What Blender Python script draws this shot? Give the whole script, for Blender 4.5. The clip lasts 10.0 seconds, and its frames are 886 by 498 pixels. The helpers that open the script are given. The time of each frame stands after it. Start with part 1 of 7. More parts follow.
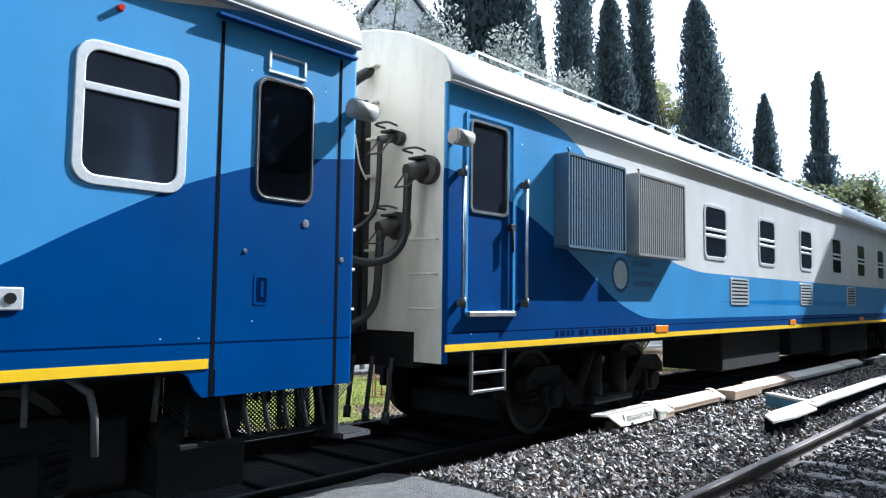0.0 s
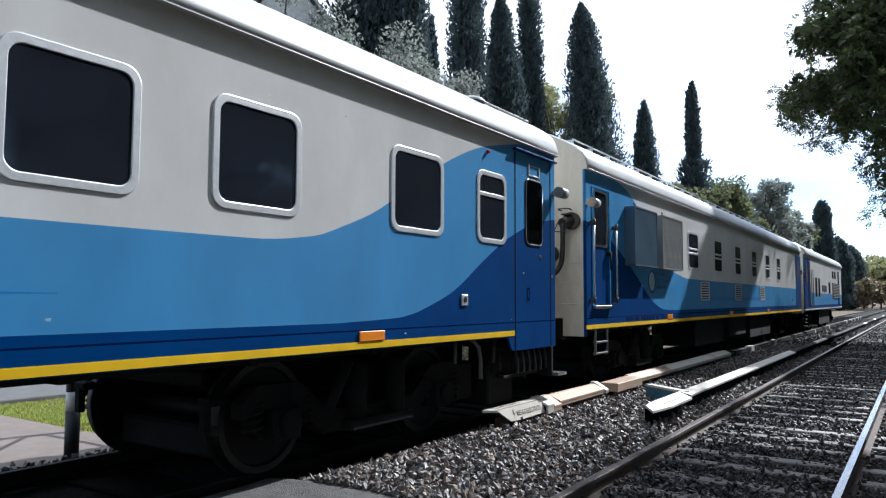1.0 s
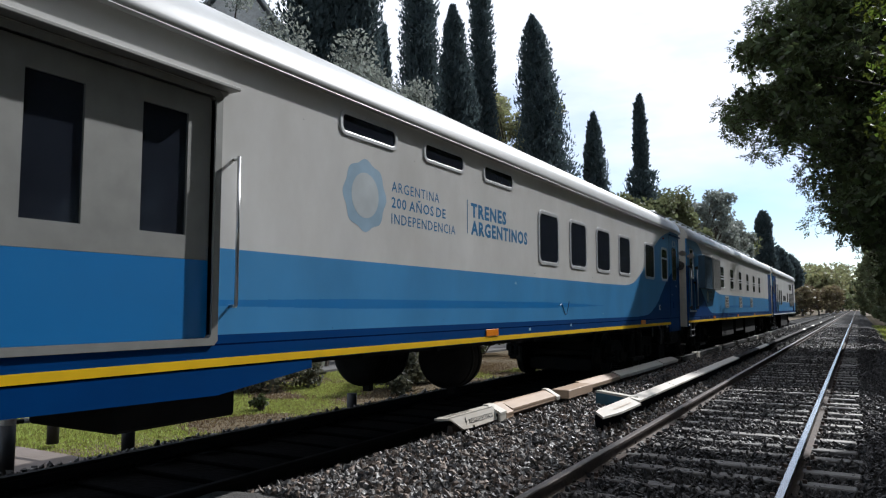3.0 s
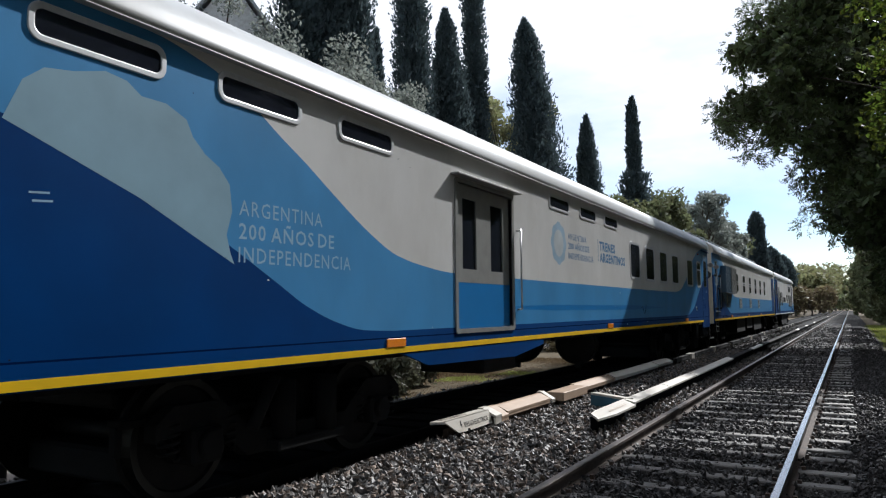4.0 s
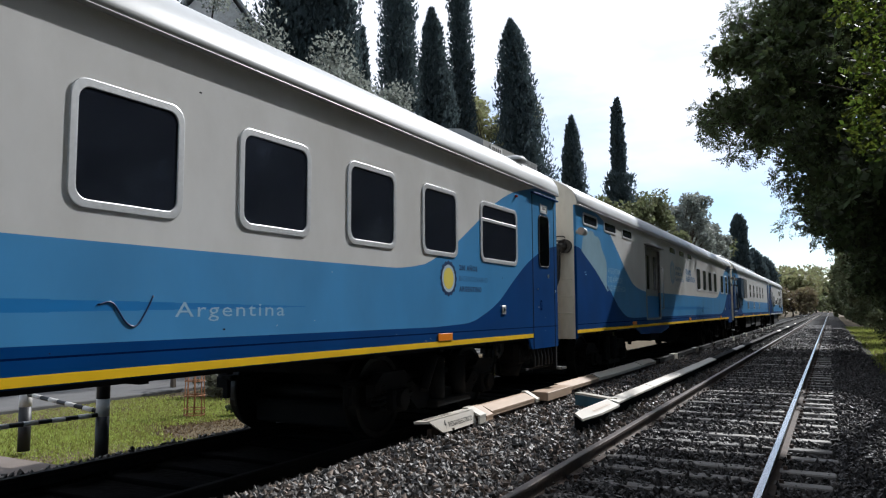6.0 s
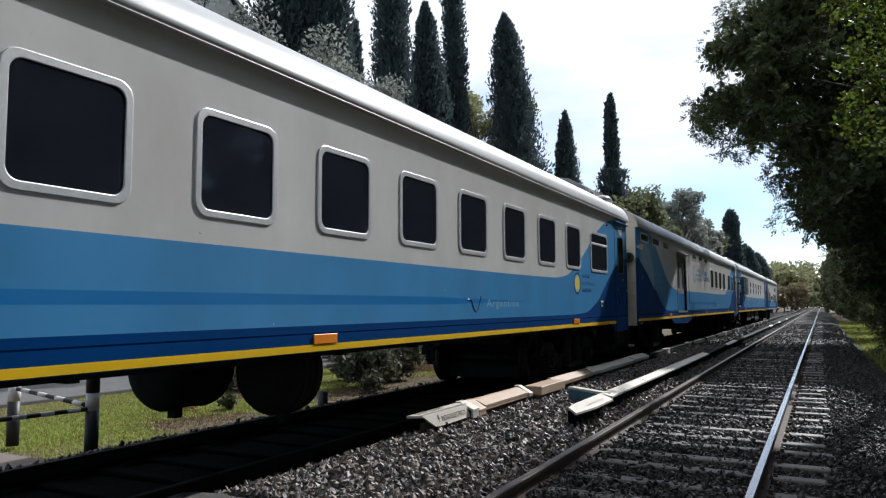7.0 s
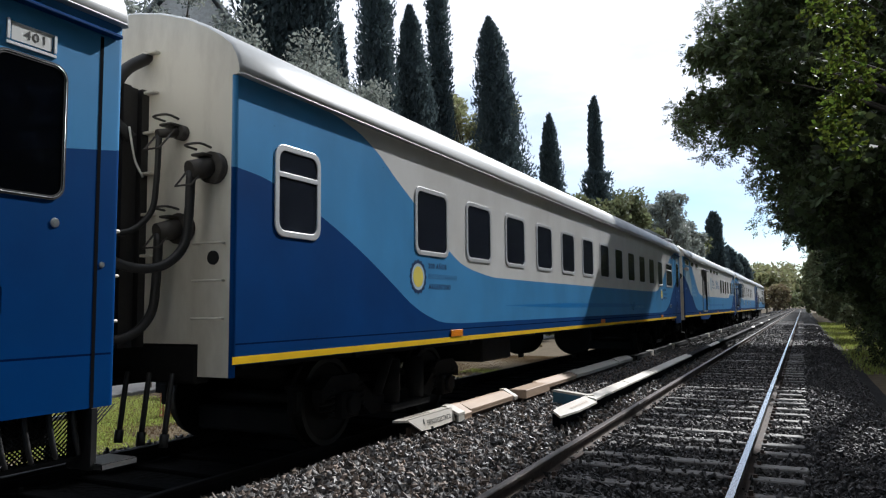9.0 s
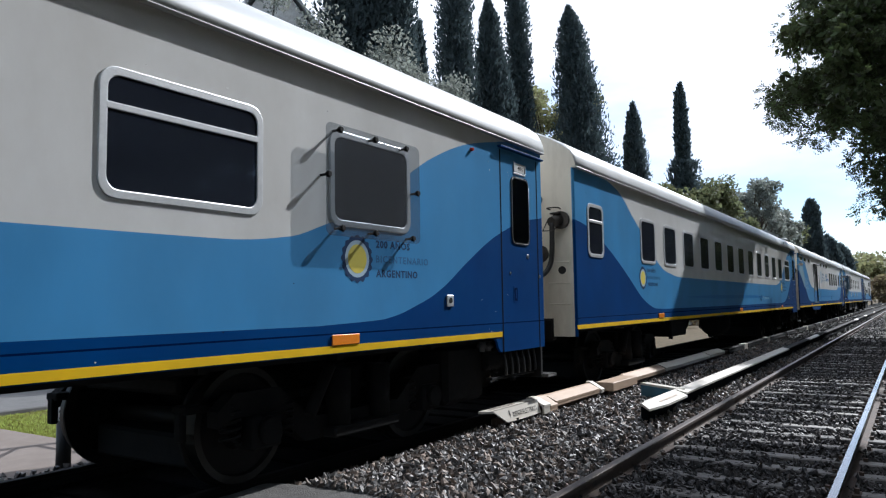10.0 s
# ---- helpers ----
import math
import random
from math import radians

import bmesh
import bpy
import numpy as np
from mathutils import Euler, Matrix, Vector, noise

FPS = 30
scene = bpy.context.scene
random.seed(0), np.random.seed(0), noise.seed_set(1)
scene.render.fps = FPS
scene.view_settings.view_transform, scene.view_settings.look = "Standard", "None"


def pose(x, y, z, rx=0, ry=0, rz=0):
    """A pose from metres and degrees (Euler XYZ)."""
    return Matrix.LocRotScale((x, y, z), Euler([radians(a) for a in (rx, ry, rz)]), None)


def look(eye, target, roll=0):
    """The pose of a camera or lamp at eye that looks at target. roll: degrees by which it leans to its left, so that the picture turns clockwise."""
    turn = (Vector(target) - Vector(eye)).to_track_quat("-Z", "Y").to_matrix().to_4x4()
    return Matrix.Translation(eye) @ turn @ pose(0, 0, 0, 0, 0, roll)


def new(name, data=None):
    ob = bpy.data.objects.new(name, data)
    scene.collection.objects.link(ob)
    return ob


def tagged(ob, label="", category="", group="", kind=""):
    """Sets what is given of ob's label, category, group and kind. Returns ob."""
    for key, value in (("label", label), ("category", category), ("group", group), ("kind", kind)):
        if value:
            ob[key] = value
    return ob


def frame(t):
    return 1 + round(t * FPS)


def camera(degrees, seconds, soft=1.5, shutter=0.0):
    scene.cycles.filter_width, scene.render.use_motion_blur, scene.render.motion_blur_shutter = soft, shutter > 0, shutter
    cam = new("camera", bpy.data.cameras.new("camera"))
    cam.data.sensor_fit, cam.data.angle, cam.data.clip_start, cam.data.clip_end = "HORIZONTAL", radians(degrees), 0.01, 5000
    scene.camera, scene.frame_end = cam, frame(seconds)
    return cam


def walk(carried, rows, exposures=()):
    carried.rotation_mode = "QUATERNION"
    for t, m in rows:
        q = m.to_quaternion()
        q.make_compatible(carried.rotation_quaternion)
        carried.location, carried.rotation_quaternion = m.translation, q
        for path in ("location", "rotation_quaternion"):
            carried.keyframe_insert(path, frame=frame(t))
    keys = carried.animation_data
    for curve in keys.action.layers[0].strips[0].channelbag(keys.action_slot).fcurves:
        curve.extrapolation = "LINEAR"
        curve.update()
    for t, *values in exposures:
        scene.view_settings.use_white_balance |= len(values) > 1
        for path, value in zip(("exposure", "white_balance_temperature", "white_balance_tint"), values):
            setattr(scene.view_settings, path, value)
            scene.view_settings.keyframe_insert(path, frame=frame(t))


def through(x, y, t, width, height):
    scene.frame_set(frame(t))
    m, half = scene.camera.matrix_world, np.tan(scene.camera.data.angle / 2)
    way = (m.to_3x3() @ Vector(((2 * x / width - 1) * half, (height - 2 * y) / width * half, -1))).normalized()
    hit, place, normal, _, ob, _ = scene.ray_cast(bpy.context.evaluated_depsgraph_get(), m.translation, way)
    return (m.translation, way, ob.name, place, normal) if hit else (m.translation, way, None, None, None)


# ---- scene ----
# x to the right across the tracks, y ahead along them, z up from the rail heads.
# Tracks: near one x 0 to 1.676, the train's one x -4.0 to -2.32. Broad gauge.
cam = camera(63.5, 10.0, 1.2)
CAMERA_ROWS = [
    (0, 2.295, -0.094, 1.435, 42.33, 3.97, 0.73),
    (0.5, 2.228, -0.045, 1.436, 36.98, 4.30, 0.60),
    (1, 2.246, -0.007, 1.422, 33.78, 3.95, 0.22),
    (1.5, 2.219, 0.047, 1.412, 30.89, 4.13, -0.04),
    (2, 2.232, 0.036, 1.410, 29.67, 4.44, 0.11),
    (2.5, 2.238, 0.009, 1.409, 29.97, 4.61, 0.12),
    (4, 2.239, 0.018, 1.410, 29.51, 4.93, -0.53),
    (4.5, 2.242, 0.023, 1.395, 29.09, 5.15, -0.59),
    (5, 2.250, 0.057, 1.408, 28.78, 4.96, -0.59),
    (5.5, 2.243, 0.023, 1.410, 28.59, 4.98, -0.45),
    (7, 2.193, 0.091, 1.384, 27.76, 4.54, -0.23),
    (7.5, 2.212, 0.076, 1.402, 27.62, 4.25, -0.54),
    (8, 2.241, 0.033, 1.412, 26.91, 4.78, -0.50),
    (8.5, 2.225, 0.035, 1.413, 26.91, 4.71, -0.53),
    (9, 2.226, 0.036, 1.413, 26.58, 4.72, -0.53),
    (9.5, 2.255, -0.011, 1.412, 26.90, 4.81, -0.46),
    (10, 2.217, 0.019, 1.383, 33.13, 4.34, -0.85),
]


def eye_pose(x, y, z, yaw, pitch, roll):
    a, p = radians(yaw), radians(pitch)
    way = Vector((-math.sin(a) * math.cos(p), math.cos(a) * math.cos(p), math.sin(p)))
    eye = Vector((x, y, z))
    return look(eye, eye + way, roll)


walk(cam, [(t, eye_pose(*r)) for t, *r in CAMERA_ROWS],
     [(0.0, 1.90, 5320, 8), (0.5, 1.49, 5390, 9), (1.0, 0.96, 5570, 10), (1.5, 0.67, 5720, 10), (2.0, 0.55, 5770, 10), (2.5, 0.46, 5820, 10), (4.0, 0.44, 5870, 10), (5.25, 0.50, 5870, 10), (7.0, 0.45, 5870, 10), (8.5, 0.44, 5870, 10), (9.0, 0.51, 5860, 10), (9.5, 0.62, 5770, 10), (10.0, 0.69, 5670, 10)])

# ---- light ----
SUN_AZ, SUN_EL = radians(16), radians(39.5)
SUN_DIR = Vector((math.sin(SUN_AZ) * math.cos(SUN_EL), math.cos(SUN_AZ) * math.cos(SUN_EL), math.sin(SUN_EL)))
sun_data = bpy.data.lights.new("sun", "SUN")
sun_data.energy, sun_data.angle, sun_data.color = 3.9, radians(0.6), (1.0, 0.95, 0.87)
sun = new("sun", sun_data)
sun.matrix_world = look(SUN_DIR * 60, (0, 0, 0))

world = bpy.data.worlds.new("sky")
scene.world = world
world.use_nodes = True


def link(tree, a, b):
    tree.links.new(a, b)


def build_sky():
    nt = world.node_tree
    nt.nodes.clear()
    out = nt.nodes.new("ShaderNodeOutputWorld")
    bg = nt.nodes.new("ShaderNodeBackground")
    sky = nt.nodes.new("ShaderNodeTexSky")
    sky.sky_type, sky.sun_disc = "NISHITA", False
    sky.sun_elevation, sky.sun_rotation = SUN_EL, SUN_AZ
    sky.air_density, sky.dust_density, sky.ozone_density = 1.0, 0.3, 2.0
    tc = nt.nodes.new("ShaderNodeTexCoord")
    sep = nt.nodes.new("ShaderNodeSeparateXYZ")
    link(nt, tc.outputs["Generated"], sep.inputs[0])
    mp = nt.nodes.new("ShaderNodeMapping")
    mp.inputs["Scale"].default_value = (1.0, 1.0, 3.2)
    link(nt, tc.outputs["Generated"], mp.inputs["Vector"])
    no = nt.nodes.new("ShaderNodeTexNoise")
    no.inputs["Scale"].default_value, no.inputs["Detail"].default_value, no.inputs["Roughness"].default_value = 1.7, 6.0, 0.55
    link(nt, mp.outputs[0], no.inputs["Vector"])
    # cloud cover grows with height above the horizon
    mr = nt.nodes.new("ShaderNodeMapRange")
    mr.inputs["From Min"].default_value, mr.inputs["From Max"].default_value = 0.05, 0.40
    mr.inputs["To Min"].default_value, mr.inputs["To Max"].default_value = -0.30, 0.33
    link(nt, sep.outputs["Z"], mr.inputs["Value"])
    ad = nt.nodes.new("ShaderNodeMath")
    ad.operation = "ADD"
    link(nt, no.outputs["Fac"], ad.inputs[0])
    link(nt, mr.outputs[0], ad.inputs[1])
    ramp = nt.nodes.new("ShaderNodeValToRGB")
    ramp.color_ramp.elements[0].position, ramp.color_ramp.elements[1].position = 0.46, 0.74
    link(nt, ad.outputs[0], ramp.inputs[0])
    mix = nt.nodes.new("ShaderNodeMix")
    mix.data_type = "RGBA"
    link(nt, ramp.outputs[0], mix.inputs["Factor"])
    gain = nt.nodes.new("ShaderNodeVectorMath")
    gain.operation = "SCALE"
    gain.inputs["Scale"].default_value = 1.6
    link(nt, sky.outputs[0], gain.inputs[0])
    link(nt, gain.outputs[0], mix.inputs["A"])
    # clouds are brightest towards the sun and dim away from it
    dot = nt.nodes.new("ShaderNodeVectorMath")
    dot.operation = "DOT_PRODUCT"
    dot.inputs[1].default_value = SUN_DIR
    link(nt, tc.outputs["Generated"], dot.inputs[0])
    glow = nt.nodes.new("ShaderNodeMapRange")
    glow.inputs["From Min"].default_value, glow.inputs["From Max"].default_value = -0.1, 0.60
    glow.inputs["To Min"].default_value, glow.inputs["To Max"].default_value = 5.0, 14.5
    link(nt, dot.outputs["Value"], glow.inputs["Value"])
    link(nt, glow.outputs[0], mix.inputs["B"])
    tint = nt.nodes.new("ShaderNodeVectorMath")
    tint.operation = "MULTIPLY"
    tint.inputs[1].default_value = (0.995, 1.0, 1.035)
    link(nt, mix.outputs["Result"], tint.inputs[0])
    link(nt, tint.outputs[0], bg.inputs["Color"])
    bg.inputs["Strength"].default_value = 0.058
    link(nt, bg.outputs[0], out.inputs["Surface"])


build_sky()

# ---- materials ----


def mat_of(name, colour, rough=0.5, metal=0.0, vary=0.12, scale=6.0, bump=0.0, bscale=40.0, dirt=None, dirt_amt=0.0,
           spec=0.5, stretch=(1, 1, 1), dirt_scale=1.3, island=0.0, obj_rand=0.0, coat=0.0):
    """A painted, metal, stone or wood surface: base colour varied by two noises, with fine relief."""
    m = bpy.data.materials.new(name)
    m.use_nodes = True
    nt = m.node_tree
    b = nt.nodes["Principled BSDF"]
    b.inputs["Roughness"].default_value, b.inputs["Metallic"].default_value = rough, metal
    b.inputs["Specular IOR Level"].default_value = spec
    b.inputs["Coat Weight"].default_value = coat
    tc = nt.nodes.new("ShaderNodeTexCoord")
    mp = nt.nodes.new("ShaderNodeMapping")
    mp.inputs["Scale"].default_value = stretch
    link(nt, tc.outputs["Object"], mp.inputs["Vector"])
    n1 = nt.nodes.new("ShaderNodeTexNoise")
    n1.inputs["Scale"].default_value, n1.inputs["Detail"].default_value = scale, 5.0
    link(nt, mp.outputs[0], n1.inputs["Vector"])
    hsv = nt.nodes.new("ShaderNodeHueSaturation")
    hsv.inputs["Color"].default_value = (*colour, 1)
    mr = nt.nodes.new("ShaderNodeMapRange")
    mr.inputs["From Min"].default_value, mr.inputs["From Max"].default_value = 0.25, 0.75
    mr.inputs["To Min"].default_value, mr.inputs["To Max"].default_value = 1 - vary, 1 + vary
    link(nt, n1.outputs["Fac"], mr.inputs["Value"])
    value = mr.outputs[0]
    if island or obj_rand:
        if island:
            src = nt.nodes.new("ShaderNodeNewGeometry").outputs["Random Per Island"]
        else:
            src = nt.nodes.new("ShaderNodeObjectInfo").outputs["Random"]
        k = island or obj_rand
        m2 = nt.nodes.new("ShaderNodeMapRange")
        m2.inputs["To Min"].default_value, m2.inputs["To Max"].default_value = 1 - k, 1 + k
        link(nt, src, m2.inputs["Value"])
        mu = nt.nodes.new("ShaderNodeMath")
        mu.operation = "MULTIPLY"
        link(nt, value, mu.inputs[0])
        link(nt, m2.outputs[0], mu.inputs[1])
        value = mu.outputs[0]
    link(nt, value, hsv.inputs["Value"])
    col = hsv.outputs[0]
    if dirt:
        n2 = nt.nodes.new("ShaderNodeTexNoise")
        n2.inputs["Scale"].default_value, n2.inputs["Detail"].default_value, n2.inputs["Roughness"].default_value = dirt_scale, 8.0, 0.65
        link(nt, mp.outputs[0], n2.inputs["Vector"])
        rp = nt.nodes.new("ShaderNodeMapRange")
        rp.inputs["From Min"].default_value, rp.inputs["From Max"].default_value = 0.42, 0.72
        rp.inputs["To Max"].default_value = dirt_amt
        link(nt, n2.outputs["Fac"], rp.inputs["Value"])
        mx = nt.nodes.new("ShaderNodeMix")
        mx.data_type = "RGBA"
        link(nt, rp.outputs[0], mx.inputs["Factor"])
        link(nt, col, mx.inputs["A"])
        mx.inputs["B"].default_value = (*dirt, 1)
        col = mx.outputs["Result"]
    link(nt, col, b.inputs["Base Color"])
    if bump:
        n3 = nt.nodes.new("ShaderNodeTexNoise")
        n3.inputs["Scale"].default_value, n3.inputs["Detail"].default_value = bscale, 4.0
        link(nt, mp.outputs[0], n3.inputs["Vector"])
        bp = nt.nodes.new("ShaderNodeBump")
        bp.inputs["Strength"].default_value, bp.inputs["Distance"].default_value = bump, 0.02
        link(nt, n3.outputs["Fac"], bp.inputs["Height"])
        link(nt, bp.outputs[0], b.inputs["Normal"])
    return m


def leaf_mat(name, colour, vary=0.35, through=0.35, gloss=0.3):
    """Leaves: diffuse and let-through light, varied leaf by leaf."""
    m = bpy.data.materials.new(name)
    m.use_nodes = True
    nt = m.node_tree
    nt.nodes.clear()
    out = nt.nodes.new("ShaderNodeOutputMaterial")
    geo = nt.nodes.new("ShaderNodeNewGeometry")
    hsv = nt.nodes.new("ShaderNodeHueSaturation")
    hsv.inputs["Color"].default_value = (*colour, 1)
    mr = nt.nodes.new("ShaderNodeMapRange")
    mr.inputs["To Min"].default_value, mr.inputs["To Max"].default_value = 1 - vary, 1 + vary
    link(nt, geo.outputs["Random Per Island"], mr.inputs["Value"])
    link(nt, mr.outputs[0], hsv.inputs["Value"])
    mh = nt.nodes.new("ShaderNodeMapRange")
    mh.inputs["To Min"].default_value, mh.inputs["To Max"].default_value = 0.47, 0.52
    link(nt, geo.outputs["Random Per Island"], mh.inputs["Value"])
    link(nt, mh.outputs[0], hsv.inputs["Hue"])
    pr = nt.nodes.new("ShaderNodeBsdfPrincipled")
    pr.inputs["Roughness"].default_value = 0.55
    pr.inputs["Specular IOR Level"].default_value = gloss
    tr = nt.nodes.new("ShaderNodeBsdfTranslucent")
    link(nt, hsv.outputs[0], pr.inputs["Base Color"])
    link(nt, hsv.outputs[0], tr.inputs["Color"])
    mix = nt.nodes.new("ShaderNodeMixShader")
    mix.inputs[0].default_value = through
    link(nt, pr.outputs[0], mix.inputs[1])
    link(nt, tr.outputs[0], mix.inputs[2])
    link(nt, mix.outputs[0], out.inputs["Surface"])
    return m


def glass_mat(name, tint, rough=0.02, film=(0.05, 0.055, 0.065), film_sheen_amt=0.12):
    """Tinted glass: seen through, glossy, with a patchy diffuse tint for dust and reflected sky."""
    m = bpy.data.materials.new(name)
    m.use_nodes = True
    b = m.node_tree.nodes["Principled BSDF"]
    n = m.node_tree.nodes.new("ShaderNodeTexNoise")
    n.inputs["Scale"].default_value = 2.5
    mx = m.node_tree.nodes.new("ShaderNodeMapRange")
    mx.inputs["To Min"].default_value, mx.inputs["To Max"].default_value = 1 - film_sheen_amt * 1.5, 1 - film_sheen_amt * 0.5
    link(m.node_tree, n.outputs["Fac"], mx.inputs["Value"])
    link(m.node_tree, mx.outputs[0], b.inputs["Transmission Weight"])
    b.inputs["Base Color"].default_value = (*tint, 1)
    b.inputs["Roughness"].default_value, b.inputs["IOR"].default_value = rough, 1.45
    return m


def clear_mat(name):
    """Scuffed clear plastic that lets most light straight through."""
    m = bpy.data.materials.new(name)
    m.use_nodes = True
    nt = m.node_tree
    b = nt.nodes["Principled BSDF"]
    b.inputs["Base Color"].default_value = (0.26, 0.27, 0.28, 1)
    b.inputs["Roughness"].default_value = 0.12
    tr = nt.nodes.new("ShaderNodeBsdfTransparent")
    tr.inputs["Color"].default_value = (0.78, 0.80, 0.82, 1)
    n = nt.nodes.new("ShaderNodeTexNoise")
    n.inputs["Scale"].default_value, n.inputs["Detail"].default_value = 3.0, 6.0
    mr = nt.nodes.new("ShaderNodeMapRange")
    mr.inputs["To Min"].default_value, mr.inputs["To Max"].default_value = 0.84, 0.93
    link(nt, n.outputs["Fac"], mr.inputs["Value"])
    mix = nt.nodes.new("ShaderNodeMixShader")
    link(nt, mr.outputs[0], mix.inputs[0])
    link(nt, b.outputs[0], mix.inputs[1])
    link(nt, tr.outputs[0], mix.inputs[2])
    link(nt, mix.outputs[0], nt.nodes["Material Output"].inputs["Surface"])
    return m


M_WHITE = mat_of("cream_white_paint", (0.675, 0.668, 0.652), 0.34, vary=0.08, scale=1.6, bump=0.12, bscale=3.0, dirt=(0.42, 0.39, 0.34), dirt_amt=0.35, dirt_scale=0.9, stretch=(1, 1, 0.6))
M_LIGHT = mat_of("light_blue_paint", (0.055, 0.245, 0.51), 0.36, vary=0.15, scale=1.4, bump=0.06, bscale=3.0, dirt=(0.09, 0.29, 0.54), dirt_amt=0.35, dirt_scale=0.8, stretch=(1, 1, 0.6))
M_MID = mat_of("mid_blue_paint", (0.010, 0.165, 0.45), 0.36, vary=0.08, scale=1.4, dirt=(0.03, 0.20, 0.47), dirt_amt=0.35, dirt_scale=0.8)
M_DARK = mat_of("dark_blue_paint", (0.0005, 0.039, 0.165), 0.45, spec=0.08, vary=0.16, scale=1.4, bump=0.06, bscale=3.0, dirt=(0.003, 0.06, 0.20), dirt_amt=0.4, dirt_scale=0.9)
M_NAVY = mat_of("navy_line_paint", (0.0003, 0.010, 0.055), 0.9, vary=0.2, spec=0.02)
# for door gaps, and for the shade drawn under third-rail covers
M_SEALSHADE = mat_of("black_seal_and_shade", (0.004, 0.005, 0.007), 0.9, vary=0.2, spec=0.05)
M_YELLOW = mat_of("yellow_stripe_paint", (0.80, 0.50, 0.002), 0.55, spec=0.15, vary=0.08, scale=3, dirt=(0.55, 0.36, 0.03), dirt_amt=0.35, dirt_scale=2.0)
M_ROOF = mat_of("white_roof_paint", (0.48, 0.49, 0.49), 0.40, vary=0.06, scale=2, bump=0.10, bscale=2.2, dirt=(0.38, 0.37, 0.34), dirt_amt=0.55, dirt_scale=1.2, stretch=(0.35, 1, 0.35))
M_END = mat_of("cream_end_paint", (0.74, 0.71, 0.63), 0.45, vary=0.06, scale=2, bump=0.08, bscale=6, dirt=(0.30, 0.26, 0.20), dirt_amt=0.6, dirt_scale=1.5, stretch=(1, 1, 0.35))
M_ALU = mat_of("brushed_aluminium", (0.66, 0.67, 0.68), 0.42, metal=0.55, vary=0.08, scale=30, bump=0.05, bscale=80)
M_STEEL = mat_of("bright_steel", (0.60, 0.60, 0.60), 0.28, metal=1.0, vary=0.1, scale=20)
M_UNDER = mat_of("near_black_underframe", (0.0055, 0.0056, 0.006), 0.85, vary=0.3, scale=8, bump=0.1, bscale=30, dirt=(0.018, 0.016, 0.014), dirt_amt=0.5, dirt_scale=3, spec=0.25)
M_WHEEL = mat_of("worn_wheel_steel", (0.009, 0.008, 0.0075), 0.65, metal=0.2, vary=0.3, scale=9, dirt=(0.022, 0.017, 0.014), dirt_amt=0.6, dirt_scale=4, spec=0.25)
M_TREAD = mat_of("polished_tread", (0.05, 0.048, 0.045), 0.5, metal=1.0, vary=0.1)
M_RUBBER = mat_of("black_rubber", (0.012, 0.012, 0.013), 0.55, vary=0.2, scale=20, bump=0.1)
# the diffuse blue tint also imitates sky reflected in the panes
M_GLASS = glass_mat("tinted_glass", (0.10, 0.12, 0.17), 0.07, film_sheen_amt=0.15)
M_GLASSD = glass_mat("dark_door_glass", (0.05, 0.06, 0.08), 0.05, film_sheen_amt=0.03)
M_CLEAR = clear_mat("clear_plastic_sheet")
M_INSIDE = mat_of("dim_interior", (0.06, 0.055, 0.05), 0.8, vary=0.2)
M_ORANGE = mat_of("orange_reflector", (0.85, 0.25, 0.01), 0.3, vary=0.08, scale=60, coat=0.4)
M_RED = mat_of("red_lens", (0.5, 0.03, 0.01), 0.25, vary=0.1)
M_LENS = mat_of("lamp_lens", (0.30, 0.25, 0.23), 0.2, vary=0.05)
M_LETTER = mat_of("navy_lettering", (0.010, 0.04, 0.12), 0.4, vary=0.05)
M_LETTERS = mat_of("slate_blue_lettering", (0.035, 0.13, 0.29), 0.4, vary=0.05)
M_LETTERB = mat_of("blue_lettering", (0.02, 0.16, 0.36), 0.4, vary=0.05)
M_LETTERW = mat_of("pale_lettering", (0.30, 0.47, 0.62), 0.4, vary=0.05)
M_EMBLEM = mat_of("pale_blue_emblem", (0.31, 0.44, 0.56), 0.4, vary=0.18, scale=3)
M_EMBLEMC = mat_of("faded_emblem_centre", (0.50, 0.54, 0.56), 0.4, vary=0.15, scale=3)
M_MAP = mat_of("grey_blue_map_print", (0.24, 0.38, 0.47), 0.4, vary=0.12, scale=2.5)
M_SUN = mat_of("sun_yellow_print", (0.80, 0.66, 0.12), 0.4, vary=0.05)
M_FIELD = mat_of("badge_field_print", (0.45, 0.58, 0.70), 0.4, vary=0.05)
M_PALEBADGE = mat_of("faded_badge_print", (0.46, 0.52, 0.52), 0.4, vary=0.1)
M_PLATE = mat_of("white_number_plate", (0.72, 0.72, 0.70), 0.4, vary=0.05)
M_GRILLE = mat_of("grey_blue_grille", (0.08, 0.135, 0.19), 0.45, metal=0.3, vary=0.12)
M_GRILLEW = mat_of("grey_grille", (0.29, 0.29, 0.275), 0.45, metal=0.3, vary=0.12)
M_SOCKET = mat_of("worn_cast_iron", (0.055, 0.05, 0.046), 0.55, metal=0.2, vary=0.3, scale=15)
M_PIPE = mat_of("dull_grey_pipe", (0.12, 0.12, 0.12), 0.5, metal=0.3, vary=0.2)
M_RUST = mat_of("rusty_rail", (0.075, 0.048, 0.034), 0.8, vary=0.3, scale=9, bump=0.25, bscale=60, dirt=(0.05, 0.035, 0.03), dirt_amt=0.7, dirt_scale=5)
# far track rail: the shade under the train is put into the colour
M_SHADERAIL = mat_of("shade_black_rail", (0.012, 0.010, 0.009), 0.7, vary=0.3, scale=9, bump=0.2, bscale=60, spec=0.2)
